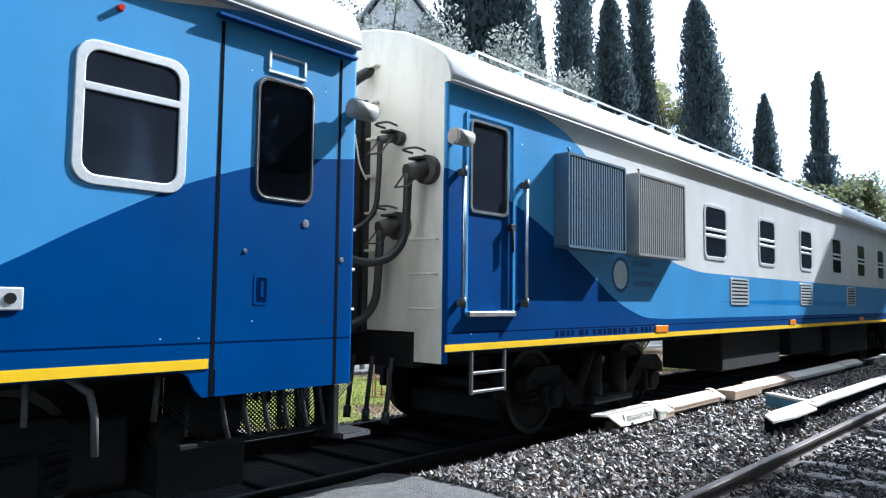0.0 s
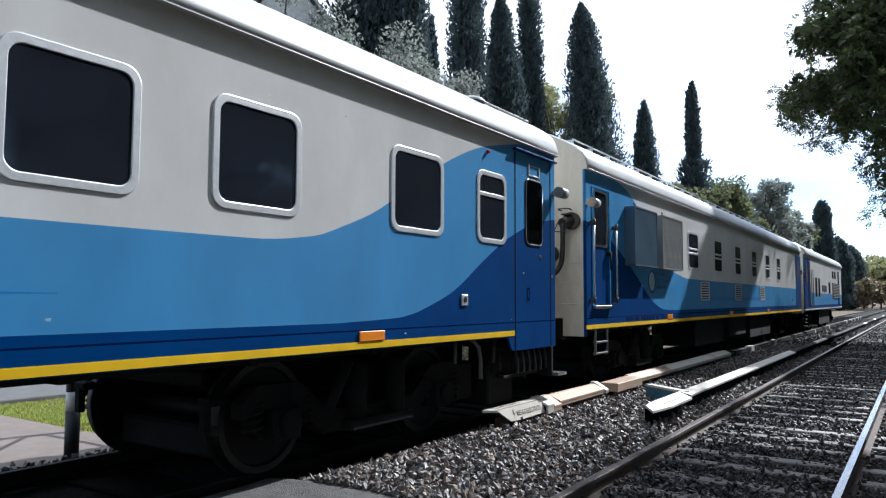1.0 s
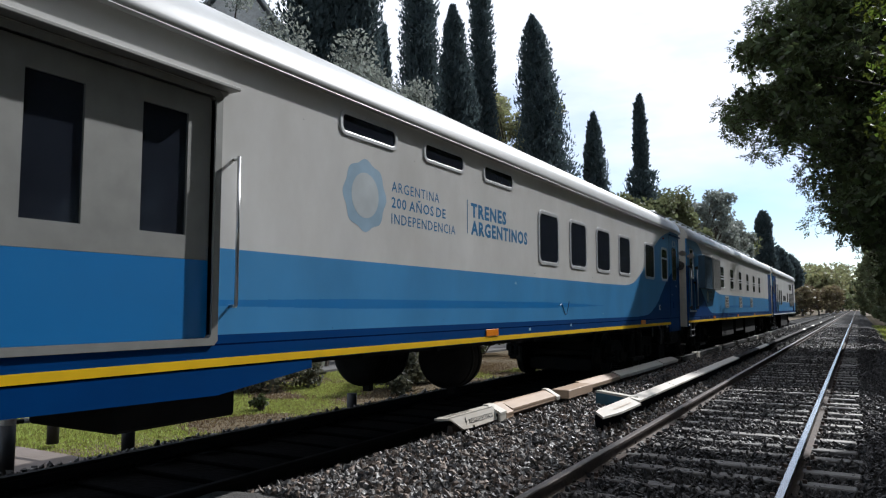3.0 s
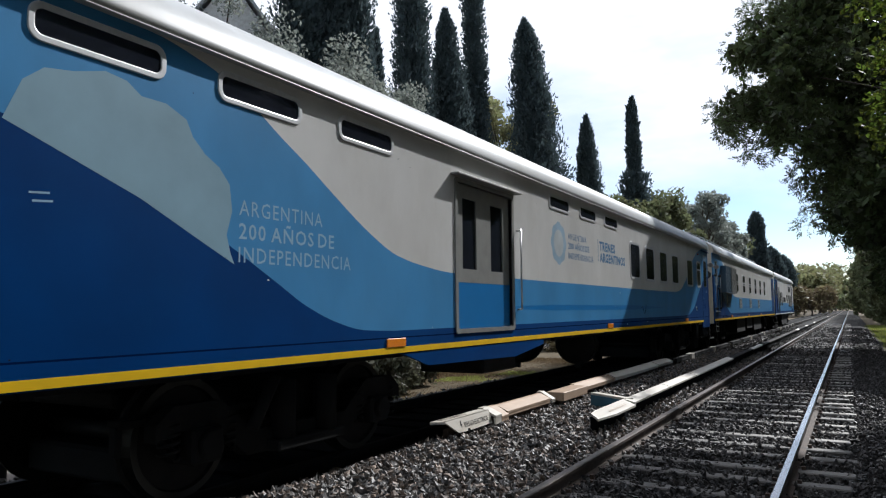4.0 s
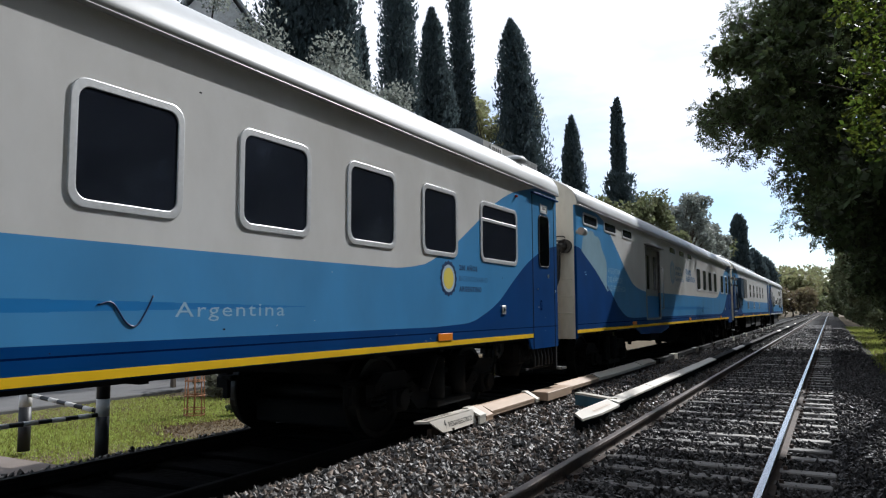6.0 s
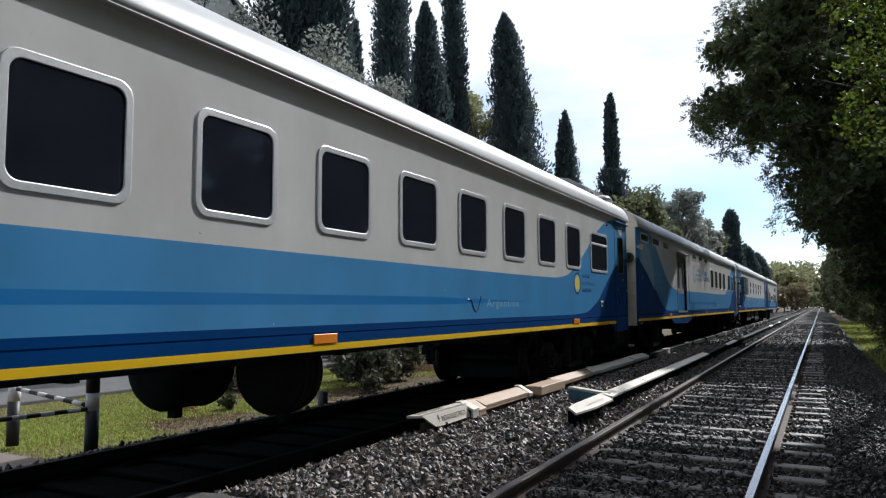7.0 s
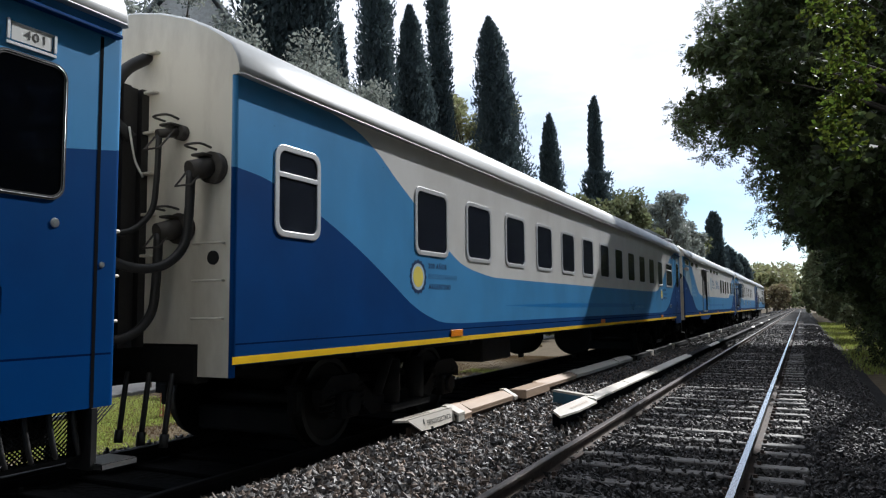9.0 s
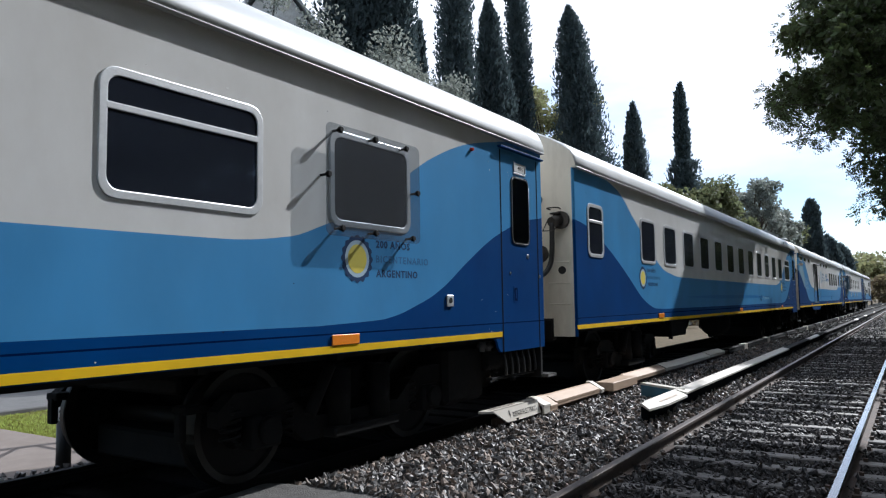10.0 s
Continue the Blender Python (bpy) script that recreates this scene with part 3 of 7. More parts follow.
def window(car, y0, y1, z0=2.02, z1=2.81, bar=None, bars=(), r=0.115, sides=(1, -1), frame_w=0.055, frame_mat=None, label=""):
    """An aluminium framed window set into the hole behind it; bar: height of a cross bar."""
    for s in sides:
        bm = bmesh.new()
        outer = rounded(y0, y1, z0, z1, r)
        inner = rounded(y0 + frame_w, y1 - frame_w, z0 + frame_w, z1 - frame_w, max(r - 0.035, 0.02))
        ring_plate(bm, outer, inner, s * (HALF - 0.03), s * (HALF + 0.010))
        bmesh.ops.recalc_face_normals(bm, faces=bm.faces)
        w = part("window", bm, frame_mat or M_ALU, car, label or "tinted window in a rounded aluminium frame")
        w.name = "window"
        bv = w.modifiers.new("edge", "BEVEL")
        bv.width, bv.segments, bv.limit_method = 0.006, 2, "ANGLE"
        bm = bmesh.new()
        slab(bm, rounded(y0 + frame_w - 0.012, y1 - frame_w + 0.012, z0 + frame_w - 0.012, z1 - frame_w + 0.012, max(r - 0.03, 0.02)), s * (HALF - 0.004), s * (HALF + 0.003))
        bmesh.ops.recalc_face_normals(bm, faces=bm.faces)
        p = part("pane", bm, M_GLASS, w, "dark tinted glass")
        for b in ([bar] if bar else []) + list(bars):
            bm = bmesh.new()
            box(bm, *sorted((s * (HALF + 0.001), s * (HALF + 0.011))), y0 + frame_w - 0.01, y1 - frame_w + 0.01, b - 0.022, b + 0.022, 0.005)
            part("crossbar", bm, frame_mat or M_ALU, w)


def hole_of(y0, y1, z0=2.02, z1=2.81):
    d = 0.042 if z1 - z0 > 0.4 else 0.025
    return (y0 + d, y1 - d, z0 + d, z1 - d)


WHEELSETS = []


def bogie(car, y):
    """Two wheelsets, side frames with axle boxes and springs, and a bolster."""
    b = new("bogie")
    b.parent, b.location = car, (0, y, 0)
    tagged(b, "near-black cast steel bogie with axle boxes and coil springs")
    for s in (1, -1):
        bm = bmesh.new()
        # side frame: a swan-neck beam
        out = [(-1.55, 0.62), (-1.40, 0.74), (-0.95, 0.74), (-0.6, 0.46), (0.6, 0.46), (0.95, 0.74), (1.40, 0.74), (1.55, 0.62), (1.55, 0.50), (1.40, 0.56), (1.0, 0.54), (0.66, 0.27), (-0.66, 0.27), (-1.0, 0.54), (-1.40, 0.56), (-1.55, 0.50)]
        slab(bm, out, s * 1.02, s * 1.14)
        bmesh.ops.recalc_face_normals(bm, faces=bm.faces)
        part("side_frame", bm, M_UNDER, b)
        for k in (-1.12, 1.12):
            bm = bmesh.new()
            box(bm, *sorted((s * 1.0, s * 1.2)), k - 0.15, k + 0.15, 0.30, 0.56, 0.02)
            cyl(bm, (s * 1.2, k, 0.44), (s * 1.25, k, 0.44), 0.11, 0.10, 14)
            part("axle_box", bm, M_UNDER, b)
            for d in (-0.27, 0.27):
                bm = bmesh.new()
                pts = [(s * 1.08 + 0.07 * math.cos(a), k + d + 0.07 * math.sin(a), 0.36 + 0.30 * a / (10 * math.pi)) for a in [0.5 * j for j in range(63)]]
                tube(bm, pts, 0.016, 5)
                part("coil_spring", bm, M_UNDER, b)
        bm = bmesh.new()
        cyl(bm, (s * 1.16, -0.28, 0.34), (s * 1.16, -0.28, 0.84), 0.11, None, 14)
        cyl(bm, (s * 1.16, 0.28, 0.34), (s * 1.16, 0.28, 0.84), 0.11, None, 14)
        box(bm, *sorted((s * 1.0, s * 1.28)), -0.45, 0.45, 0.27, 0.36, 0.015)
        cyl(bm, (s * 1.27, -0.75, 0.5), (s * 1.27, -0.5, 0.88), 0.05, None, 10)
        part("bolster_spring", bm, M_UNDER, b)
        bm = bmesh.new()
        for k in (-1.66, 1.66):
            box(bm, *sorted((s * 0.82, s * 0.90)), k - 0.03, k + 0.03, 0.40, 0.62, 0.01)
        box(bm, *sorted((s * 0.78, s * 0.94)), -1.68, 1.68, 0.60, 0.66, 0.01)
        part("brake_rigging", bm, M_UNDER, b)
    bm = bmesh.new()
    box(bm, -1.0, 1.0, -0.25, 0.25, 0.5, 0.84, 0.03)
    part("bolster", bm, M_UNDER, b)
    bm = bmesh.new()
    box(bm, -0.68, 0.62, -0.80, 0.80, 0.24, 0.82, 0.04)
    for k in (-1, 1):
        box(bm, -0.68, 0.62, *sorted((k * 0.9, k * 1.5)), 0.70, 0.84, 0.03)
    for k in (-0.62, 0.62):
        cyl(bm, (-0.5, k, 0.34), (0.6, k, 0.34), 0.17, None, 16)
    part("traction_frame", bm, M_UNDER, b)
    # blocks added below the axles to close bright gaps between the wheels
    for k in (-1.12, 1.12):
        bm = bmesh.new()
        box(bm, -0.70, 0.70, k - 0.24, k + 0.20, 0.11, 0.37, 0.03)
        part("gap_blocker", bm, M_UNDER, b)
    for k in (-1.12, 1.12):
        w = new("wheelset")
        w.parent, w.location = car, (0, y + k, 0.46)
        WHEELSETS.append((w, y + k))
        bm = bmesh.new()
        cyl(bm, (-1.05, 0, 0), (1.05, 0, 0), 0.075, None, 14)
        part("axle", bm, M_WHEEL, w)
        for s in (1, -1):
            bm = bmesh.new()
            prof = [(0.762, 0.49), (0.79, 0.49), (0.80, 0.465), (0.905, 0.455), (0.905, 0.40), (0.875, 0.385), (0.865, 0.20), (0.92, 0.17), (0.92, 0.08), (0.76, 0.08), (0.76, 0.19), (0.82, 0.21), (0.83, 0.385), (0.762, 0.40)]
            n = 36
            ring = [[bm.verts.new((s * x, r * math.cos(2 * math.pi * k2 / n), r * math.sin(2 * math.pi * k2 / n))) for x, r in prof] for k2 in range(n)]
            for k2 in range(n):
                for j in range(len(prof)):
                    f = bm.faces.new((ring[k2][j], ring[k2][(j + 1) % len(prof)], ring[(k2 + 1) % n][(j + 1) % len(prof)], ring[(k2 + 1) % n][j]))
                    f.material_index = 1 if j in (2, 3) else 0
            bmesh.ops.recalc_face_normals(bm, faces=bm.faces)
            part("wheel", bm, [M_WHEEL, M_TREAD], w, "worn steel wheel with a polished rim")
    return b


def end_gear(car, y, s):
    """Gangway bellows, coupler, jumper hoses, sockets, steps and grab rungs at an end; s: -1 rear, 1 front."""
    for k in range(5):
        d = 0.09 * k
        w = 0.56 - 0.03 * (k % 2)
        bm = bmesh.new()
        ring_plate(bm, [(-w, 1.12), (w, 1.12), (w, 3.25), (-w, 3.25)], [(-w + 0.1, 1.16), (w - 0.1, 1.16), (w - 0.1, 3.12), (-w + 0.1, 3.12)], y + s * d, y + s * (d + 0.07))
        for v in bm.verts:
            v.co = Vector((v.co.y, v.co.x, v.co.z))
        bmesh.ops.recalc_face_normals(bm, faces=bm.faces)
        part("bellows_fold", bm, M_RUBBER, car, "black rubber gangway bellows")
    bm = bmesh.new()
    box(bm, -0.14, 0.14, *sorted((y - s * 0.5, y + s * 0.45)), 0.78, 1.0, 0.03)
    box(bm, -0.24, 0.24, *sorted((y + s * 0.22, y + s * 0.5)), 0.74, 1.04, 0.05)
    part("coupler", bm, M_UNDER, car)
    bm = bmesh.new()
    box(bm, -1.15, 1.14, *sorted((y + s * 0.004, y - s * 0.16)), 0.84, 1.14, 0.02)
    part("headstock", bm, M_UNDER, car, "black steel end beam")
    for x in (-1.42, 1.16):
        for z in (1.35, 1.64, 1.93):
            bm = bmesh.new()
            tube(bm, smooth_path([(x, y + s * 0.005, z), (x, y + s * 0.07, z), (x + 0.26, y + s * 0.07, z), (x + 0.26, y + s * 0.005, z)], 3), 0.011, 6)
            part("grab_rung", bm, M_END, car)
    for k in range(6):
        bm = bmesh.new()
        box(bm, 0.50, 0.68, *sorted((y + s * 0.004, y + s * 0.06)), 1.85 + 0.34 * k, 1.872 + 0.34 * k, 0.004)
        part("cable_bracket", bm, M_END, car)
    bm = bmesh.new()
    cyl(bm, (0.40, y + s * 0.12, 1.25), (0.40, y + s * 0.12, 3.2), 0.028, None, 10)
    part("conduit", bm, M_WHEEL, car)
    if s < 0:
        # jumper sockets with hoses hanging in loops across the gap
        for x, z, hose, drop, big in ((0.93, 2.84, 0.024, 0.84, False), (1.28, 2.52, 0.036, 0.80, True), (0.95, 2.06, 0.036, 0.86, True)):
            bm = bmesh.new()
            r = 0.10 if big else 0.05
            cyl(bm, (x + 0.04, y - 0.004, z), (x + 0.04, y - 0.07, z), r * 1.25, r * 1.25, 16)
            cyl(bm, (x + 0.02, y - 0.06, z), (x - 0.02, y - 0.22, z - 0.04), r * 0.85, r * 0.7, 14)
            box(bm, x - 0.07, x + 0.06, y - 0.16, y - 0.06, z + r * 0.8, z + r * 0.8 + 0.02, 0.004)
            tube(bm, smooth_path([(x - 0.09, y - 0.08, z + r + 0.05), (x - 0.09, y - 0.2, z + r + 0.06), (x + 0.06, y - 0.2, z + r + 0.06), (x + 0.06, y - 0.08, z + r + 0.05)], 3), 0.010, 6)
            tube(bm, [(x - 0.12, y - 0.10, z + 0.02), (x - 0.14, y - 0.24, z - 0.16), (x + 0.03, y - 0.24, z - 0.16), (x + 0.05, y - 0.10, z + 0.02)], 0.009, 6)
            part("jumper_socket", bm, M_SOCKET, car, "dark cast jumper socket")
            bm = bmesh.new()
            pts = [(x - 0.02, y - 0.20, z - 0.05), (x - 0.02, y - 0.215, z - drop * 0.5), (x - 0.04, y - 0.24, z - drop * 0.78), (x - 0.10, y - 0.36, z - drop * 0.96), (x - 0.18, y - 0.54, z - drop), (x - 0.26, y - 0.74, z - drop * 0.9), (x - 0.28, y - 0.93, z - drop * 0.6)]
            tube(bm, smooth_path(pts, 6), hose, 10)
            part("jumper_hose", bm, M_RUBBER, car, "thick black jumper hose hanging in a loop")
        bm = bmesh.new()
        tube(bm, smooth_path([(0.66, y - 0.275, 2.875), (0.67, y - 0.25, 2.72), (0.655, y - 0.20, 2.60), (0.66, y - 0.13, 2.49)], 4), 0.009, 6)
        part("tie_rope", bm, M_PLATE, car, "short pale rope end")
    bm = bmesh.new()
    tube(bm, smooth_path([(0.55, y, 3.55), (0.50, y + s * 0.22, 3.35), (0.52, y + s * 0.35, 3.0), (0.60, y + s * 0.2, 2.8)], 5), 0.05, 8)
    part("cable_loop", bm, M_RUBBER, car)
    for x in (-1.0, -0.78, 0.45, 0.7, 0.95):
        bm = bmesh.new()
        tube(bm, smooth_path([(x, y + s * 0.05, 0.92), (x + 0.02, y + s * 0.10, 0.72), (x + 0.015, y + s * 0.13, 0.46)], 4), 0.022, 7)
        cyl(bm, (x + 0.015, y + s * 0.13, 0.47), (x + 0.015, y + s * 0.14, 0.37), 0.034, None, 8)
        part("air_hose", bm, M_RUBBER, car)


def under_door(car, y0, s, gear):
    """What hangs under the floor behind the end door: boxes and pipes, or only hoses and a valve."""
    if gear == "boxes":
        bm = bmesh.new()
        box(bm, *sorted((s * 0.80, s * 1.25)), y0 - 0.18, y0 + 0.42, 0.20, 0.53, 0.02)
        box(bm, *sorted((s * 0.85, s * 1.22)), y0 + 0.02, y0 + 0.40, 0.54, 0.90, 0.02)
        part("equipment_box", bm, M_UNDER, car, "black equipment box under the floor")
        # made-up filler that stops light showing through under the floor
        bm = bmesh.new()
        box(bm, *sorted((s * 0.1, s * 0.74)), y0 - 1.5, y0 + 0.10, 0.16, 0.95, 0.03)
        box(bm, *sorted((s * 0.85, s * 1.12)), y0 - 1.15, y0 - 0.30, 0.30, 0.72, 0.03)
        part("dark_gap_block", bm, M_UNDER, car, "black block added to fill the dark gap under the floor")
        bm = bmesh.new()
        cyl(bm, (s * 1.20, y0 - 0.13, 0.60), (s * 1.28, y0 - 0.13, 0.60), 0.105, 0.095, 18)
        cyl(bm, (s * 1.28, y0 - 0.13, 0.60), (s * 1.30, y0 - 0.13, 0.60), 0.04, None, 12)
        part("brake_cylinder", bm, M_UNDER, car)
        pipes = (((1.40, -0.78, 0.99), (1.42, -0.67, 0.90), (1.42, -0.64, 0.78), (1.42, -0.63, 0.56)), ((1.38, -0.27, 0.96), (1.38, -0.29, 0.70)), ((1.34, -0.06, 0.76), (1.34, -0.06, 0.58)), ((1.30, -0.95, 0.96), (1.30, -0.95, 0.74)))
        for k, pts in enumerate(pipes):
            bm = bmesh.new()
            tube(bm, [(s * x, y0 + y, z) for x, y, z in pts], (0.022, 0.02, 0.013, 0.018)[k], 8)
            part("drain_pipe", bm, M_PIPE if k % 3 == 0 else M_SOCKET, car, "grey drain pipe under the floor")
    elif gear == "hoses":
        bm = bmesh.new()
        box(bm, *sorted((s * 0.95, s * 1.30)), y0 - 0.14, y0 + 0.20, 0.56, 0.96, 0.07)
        cyl(bm, (s * 1.12, y0 - 0.02, 0.44), (s * 1.12, y0 + 0.02, 0.60), 0.13, 0.17, 14)
        part("valve_chest", bm, M_UNDER, car, "black valve chest under the floor")
        for k, (a, b, d) in enumerate(((-0.72, -0.60, 0.20), (-0.62, -0.46, 0.24), (-0.50, -0.30, 0.22), (-0.42, -0.26, 0.14))):
            bm = bmesh.new()
            x = s * (1.22 - 0.05 * k)
            tube(bm, smooth_path([(x, y0 + a, 0.98), (x, y0 + a - 0.02, 0.98 - d * 0.7), (x, y0 + (a + b) / 2, 0.98 - d), (x, y0 + b + 0.02, 0.98 - d * 0.7), (x, y0 + b, 0.98)], 5), 0.024, 7)
            part("brake_hose", bm, M_RUBBER, car, "black brake hose hanging in a loop")
        bm = bmesh.new()
        tube(bm, smooth_path([(s * 1.2, y0 - 0.56, 0.80), (s * 1.2, y0 - 0.76, 0.66), (s * 1.2, y0 - 0.80, 0.40)], 4), 0.016, 6)
        part("brake_pipe", bm, M_UNDER, car)
    else:
        bm = bmesh.new()
        box(bm, *sorted((s * 0.70, s * 1.22)), y0 - 0.75, y0 + 0.05, 0.30, 0.92, 0.05)
        part("equipment_box", bm, M_UNDER, car, "black equipment box under the floor")
        bm = bmesh.new()
        box(bm, *sorted((s * 0.60, s * 1.25)), y0 + 0.06, y0 + 0.9, 0.60, 0.90, 0.05)
        box(bm, *sorted((s * 0.30, s * 0.90)), y0 - 0.4, y0 + 0.8, 0.34, 0.70, 0.05)
        part("step_well", bm, M_UNDER, car)
        for d in (-0.22, -0.08):
            bm = bmesh.new()
            cyl(bm, (s * 1.36, y0 + d, 0.84), (s * 1.36, y0 + d, 0.95), 0.030, 0.040, 12)
            cyl(bm, (s * 1.30, y0 + d, 0.90), (s * 1.42, y0 + d, 0.90), 0.022, None, 10)
            part("drain_valve", bm, M_PIPE, car, "pale drain valve")


def front_door(car, length, number="", gear="boxes"):
    """The end door of a coach, flush in the side, with its window, lamp plate, handle and folding steps."""
    y0, y1 = length - 1.10, length - 0.17
    for s in (1, -1):
        bm = bmesh.new()
        for a, b in ((y0 - 0.014, y0 + 0.010), (y1 - 0.004, y1 + 0.020)):
            box(bm, *sorted((s * (HALF + 0.0005), s * (HALF + 0.002))), a, b, 0.83, 3.14)
        part("door_gap", bm, M_SEALSHADE, car)
        bm = bmesh.new()
        box(bm, *sorted((s * (HALF + 0.0005), s * (HALF + 0.055))), y0 - 0.06, y1 + 0.12, 3.15, 3.175, 0.006)
        part("door_gutter", bm, M_DARK, car)
        bm = bmesh.new()
        outer, inner = rounded(y0 + 0.25, y1 - 0.22, 2.06, 2.87, 0.09), rounded(y0 + 0.275, y1 - 0.245, 2.085, 2.845, 0.07)
        ring_plate(bm, outer, inner, s * (HALF - 0.01), s * (HALF + 0.009))
        bmesh.ops.recalc_face_normals(bm, faces=bm.faces)
        w = part("door_window", bm, M_RUBBER, car, "tall rounded door window in a black rubber rim")
        bm = bmesh.new()
        tube(bm, [(s * (HALF + 0.010), *q) for q in (rounded(y0 + 0.262, y1 - 0.232, 2.072, 2.858, 0.08) + rounded(y0 + 0.262, y1 - 0.232, 2.072, 2.858, 0.08)[:1])], 0.0022, 6)
        part("chrome_bead", bm, M_STEEL, w, "thin chrome bead")
        bm = bmesh.new()
        slab(bm, rounded(y0 + 0.27, y1 - 0.24, 2.08, 2.85, 0.07), s * (HALF + 0.001), s * (HALF + 0.005))
        bmesh.ops.recalc_face_normals(bm, faces=bm.faces)
        part("pane", bm, M_GLASSD, w)
        bm = bmesh.new()
        box(bm, *sorted((s * (HALF + 0.001), s * (HALF + 0.009))), y0 + 0.33, y1 - 0.30, 2.90, 2.918, 0.002)
        box(bm, *sorted((s * (HALF + 0.001), s * (HALF + 0.012))), y0 + 0.33, y0 + 0.35, 2.926, 3.045, 0.003)
        box(bm, *sorted((s * (HALF + 0.001), s * (HALF + 0.012))), y1 - 0.32, y1 - 0.30, 2.926, 3.035, 0.003)
        box(bm, *sorted((s * (HALF + 0.001), s * (HALF + 0.008))), y0 + 0.352, y1 - 0.322, 3.02, 3.035, 0.003)
        holder = part("plate_holder", bm, M_ALU, car)
        if number and s > 0:
            bm = bmesh.new()
            box(bm, HALF + 0.001, HALF + 0.006, y0 + 0.36, y1 - 0.33, 2.93, 3.03)
            pl = part("car_number_plate", bm, M_PLATE, car, "white coach number plate")
            lettering(number, 0.052, y0 + 0.43, 2.956, M_RUBBER, car, HALF + 0.0075, width=0.125, weight=0.001)
        # latch, keyholes and stop buttons
        bm = bmesh.new()
        ring_plate(bm, rounded(y0 + 0.27, y0 + 0.38, 1.38, 1.57, 0.012, 1), rounded(y0 + 0.285, y0 + 0.365, 1.395, 1.555, 0.01, 1), s * (HALF + 0.0005), s * (HALF + 0.003))
        box(bm, *sorted((s * (HALF + 0.0005), s * (HALF + 0.0015))), y0 + 0.29, y0 + 0.36, 1.40, 1.55, mat=1)
        box(bm, *sorted((s * (HALF + 0.0005), s * (HALF + 0.0035))), y0 + 0.32, y0 + 0.34, 1.43, 1.53)
        part("recessed_handle", bm, [M_DARK, M_NAVY], car)
        for yy, zz, r in ((y0 + 0.66, 1.93, 0.030), (y1 + 0.05, 1.70, 0.02), (y0 + 0.20, 1.72, 0.015)):
            bm = bmesh.new()
            cyl(bm, (s * HALF, yy, zz), (s * (HALF + 0.006), yy, zz), r, r * 0.85, 14)
            cyl(bm, (s * (HALF + 0.006), yy, zz), (s * (HALF + 0.009), yy, zz), r * 0.4, None, 8)
            part("door_lock", bm, M_STEEL, car)
        # steps below the door
        bm = bmesh.new()
        box(bm, *sorted((s * 1.30, s * 1.52)), y1 + 0.0, y1 + 0.05, 0.46, 0.83, 0.006)
        box(bm, *sorted((s * 1.34, s * 1.60)), y1 + 0.02, y1 + 0.28, 0.46, 0.50, 0.006, mat=1)
        part("step_bracket", bm, [M_UNDER, M_STEEL], car)
        bm = bmesh.new()
        for k in range(30):
            yy = y0 + 0.02 + 0.03 * k
            for d in (-1, 1):
                cyl(bm, (s * 1.40, yy, 0.55), (s * 1.40, yy + d * 0.30, 0.82), 0.005, None, 4)
        box(bm, *sorted((s * 1.36, s * 1.44)), y0 - 0.15, y1 + 0.1, 0.52, 0.55, 0.004)
        part("step_mesh", bm, M_UNDER, car, "expanded metal step guard")
        # skirt corner under the stripe, beside the door
        bm = bmesh.new()
        slab(bm, [(y0 - 0.20, 0.99), (y0 - 0.15, 0.96), (y0 - 0.11, 0.88), (y0 - 0.06, 0.83), (y0 - 0.015, 0.83), (y0 - 0.015, 0.99)], s * (HALF - 0.03), s * (HALF - 0.001))
        bmesh.ops.recalc_face_normals(bm, faces=bm.faces)
        part("door_skirt", bm, M_DARK, car)
        under_door(car, y0, s, gear)
        for k in range(6):
            bm = bmesh.new()
            yy = y0 + 0.1 + 0.15 * k
            tube(bm, smooth_path([(s * 1.45, yy, 0.84), (s * 1.47, yy + 0.02, 0.66), (s * 1.45, yy + 0.06, 0.56)], 4), 0.017, 6)
            part("air_hose", bm, M_RUBBER, car)


def fittings(car, length, lamp=True, front_lamp=False, marker=True, orange=(), vents=()):
    """Small fittings: end lamps, red marker, reflectors, charging sockets."""
    for end in ([0.06] if lamp else []) + ([length - 0.05] if front_lamp else []):
        for s in (1, -1):
            bm = bmesh.new()
            cyl(bm, (s * (HALF + 0.11), end + 0.10, 2.77), (s * (HALF + 0.11), end - 0.10, 2.77), 0.065, 0.07, 20)
            box(bm, *sorted((s * (HALF - 0.02), s * (HALF + 0.06))), end - 0.04, end + 0.04, 2.74, 2.80, 0.005)
            lp = part("tail_lamp", bm, M_GRILLEW, car, "white cylindrical tail lamp on a bracket")
            bm = bmesh.new()
            cyl(bm, (s * (HALF + 0.11), end - 0.101, 2.77), (s * (HALF + 0.11), end - 0.106, 2.77), 0.055, None, 16)
            part("lens", bm, M_LENS, lp)
    if marker:
        bm = bmesh.new()
        cyl(bm, (HALF, length - 1.74, 3.02), (HALF + 0.03, length - 1.74, 3.02), 0.022, 0.017, 12)
        part("marker_lamp", bm, M_RED, car, "small red marker lamp")
    bm = bmesh.new()
    box(bm, HALF + 0.001, HALF + 0.014, length - 2.27, length - 2.15, 1.35, 1.465, 0.006)
    cyl(bm, (HALF + 0.012, length - 2.21, 1.41), (HALF + 0.02, length - 2.21, 1.41), 0.028, None, 12, mat=1)
    if not length < 0:
        part("socket_box", bm, [M_ALU, M_UNDER], car, "small grey socket box")
    for y in orange:
        bm = bmesh.new()
        box(bm, HALF + 0.001, HALF + 0.014, y, y + 0.33, 1.062, 1.145, 0.003)
        part("reflector", bm, M_ORANGE, car, "orange side reflector")


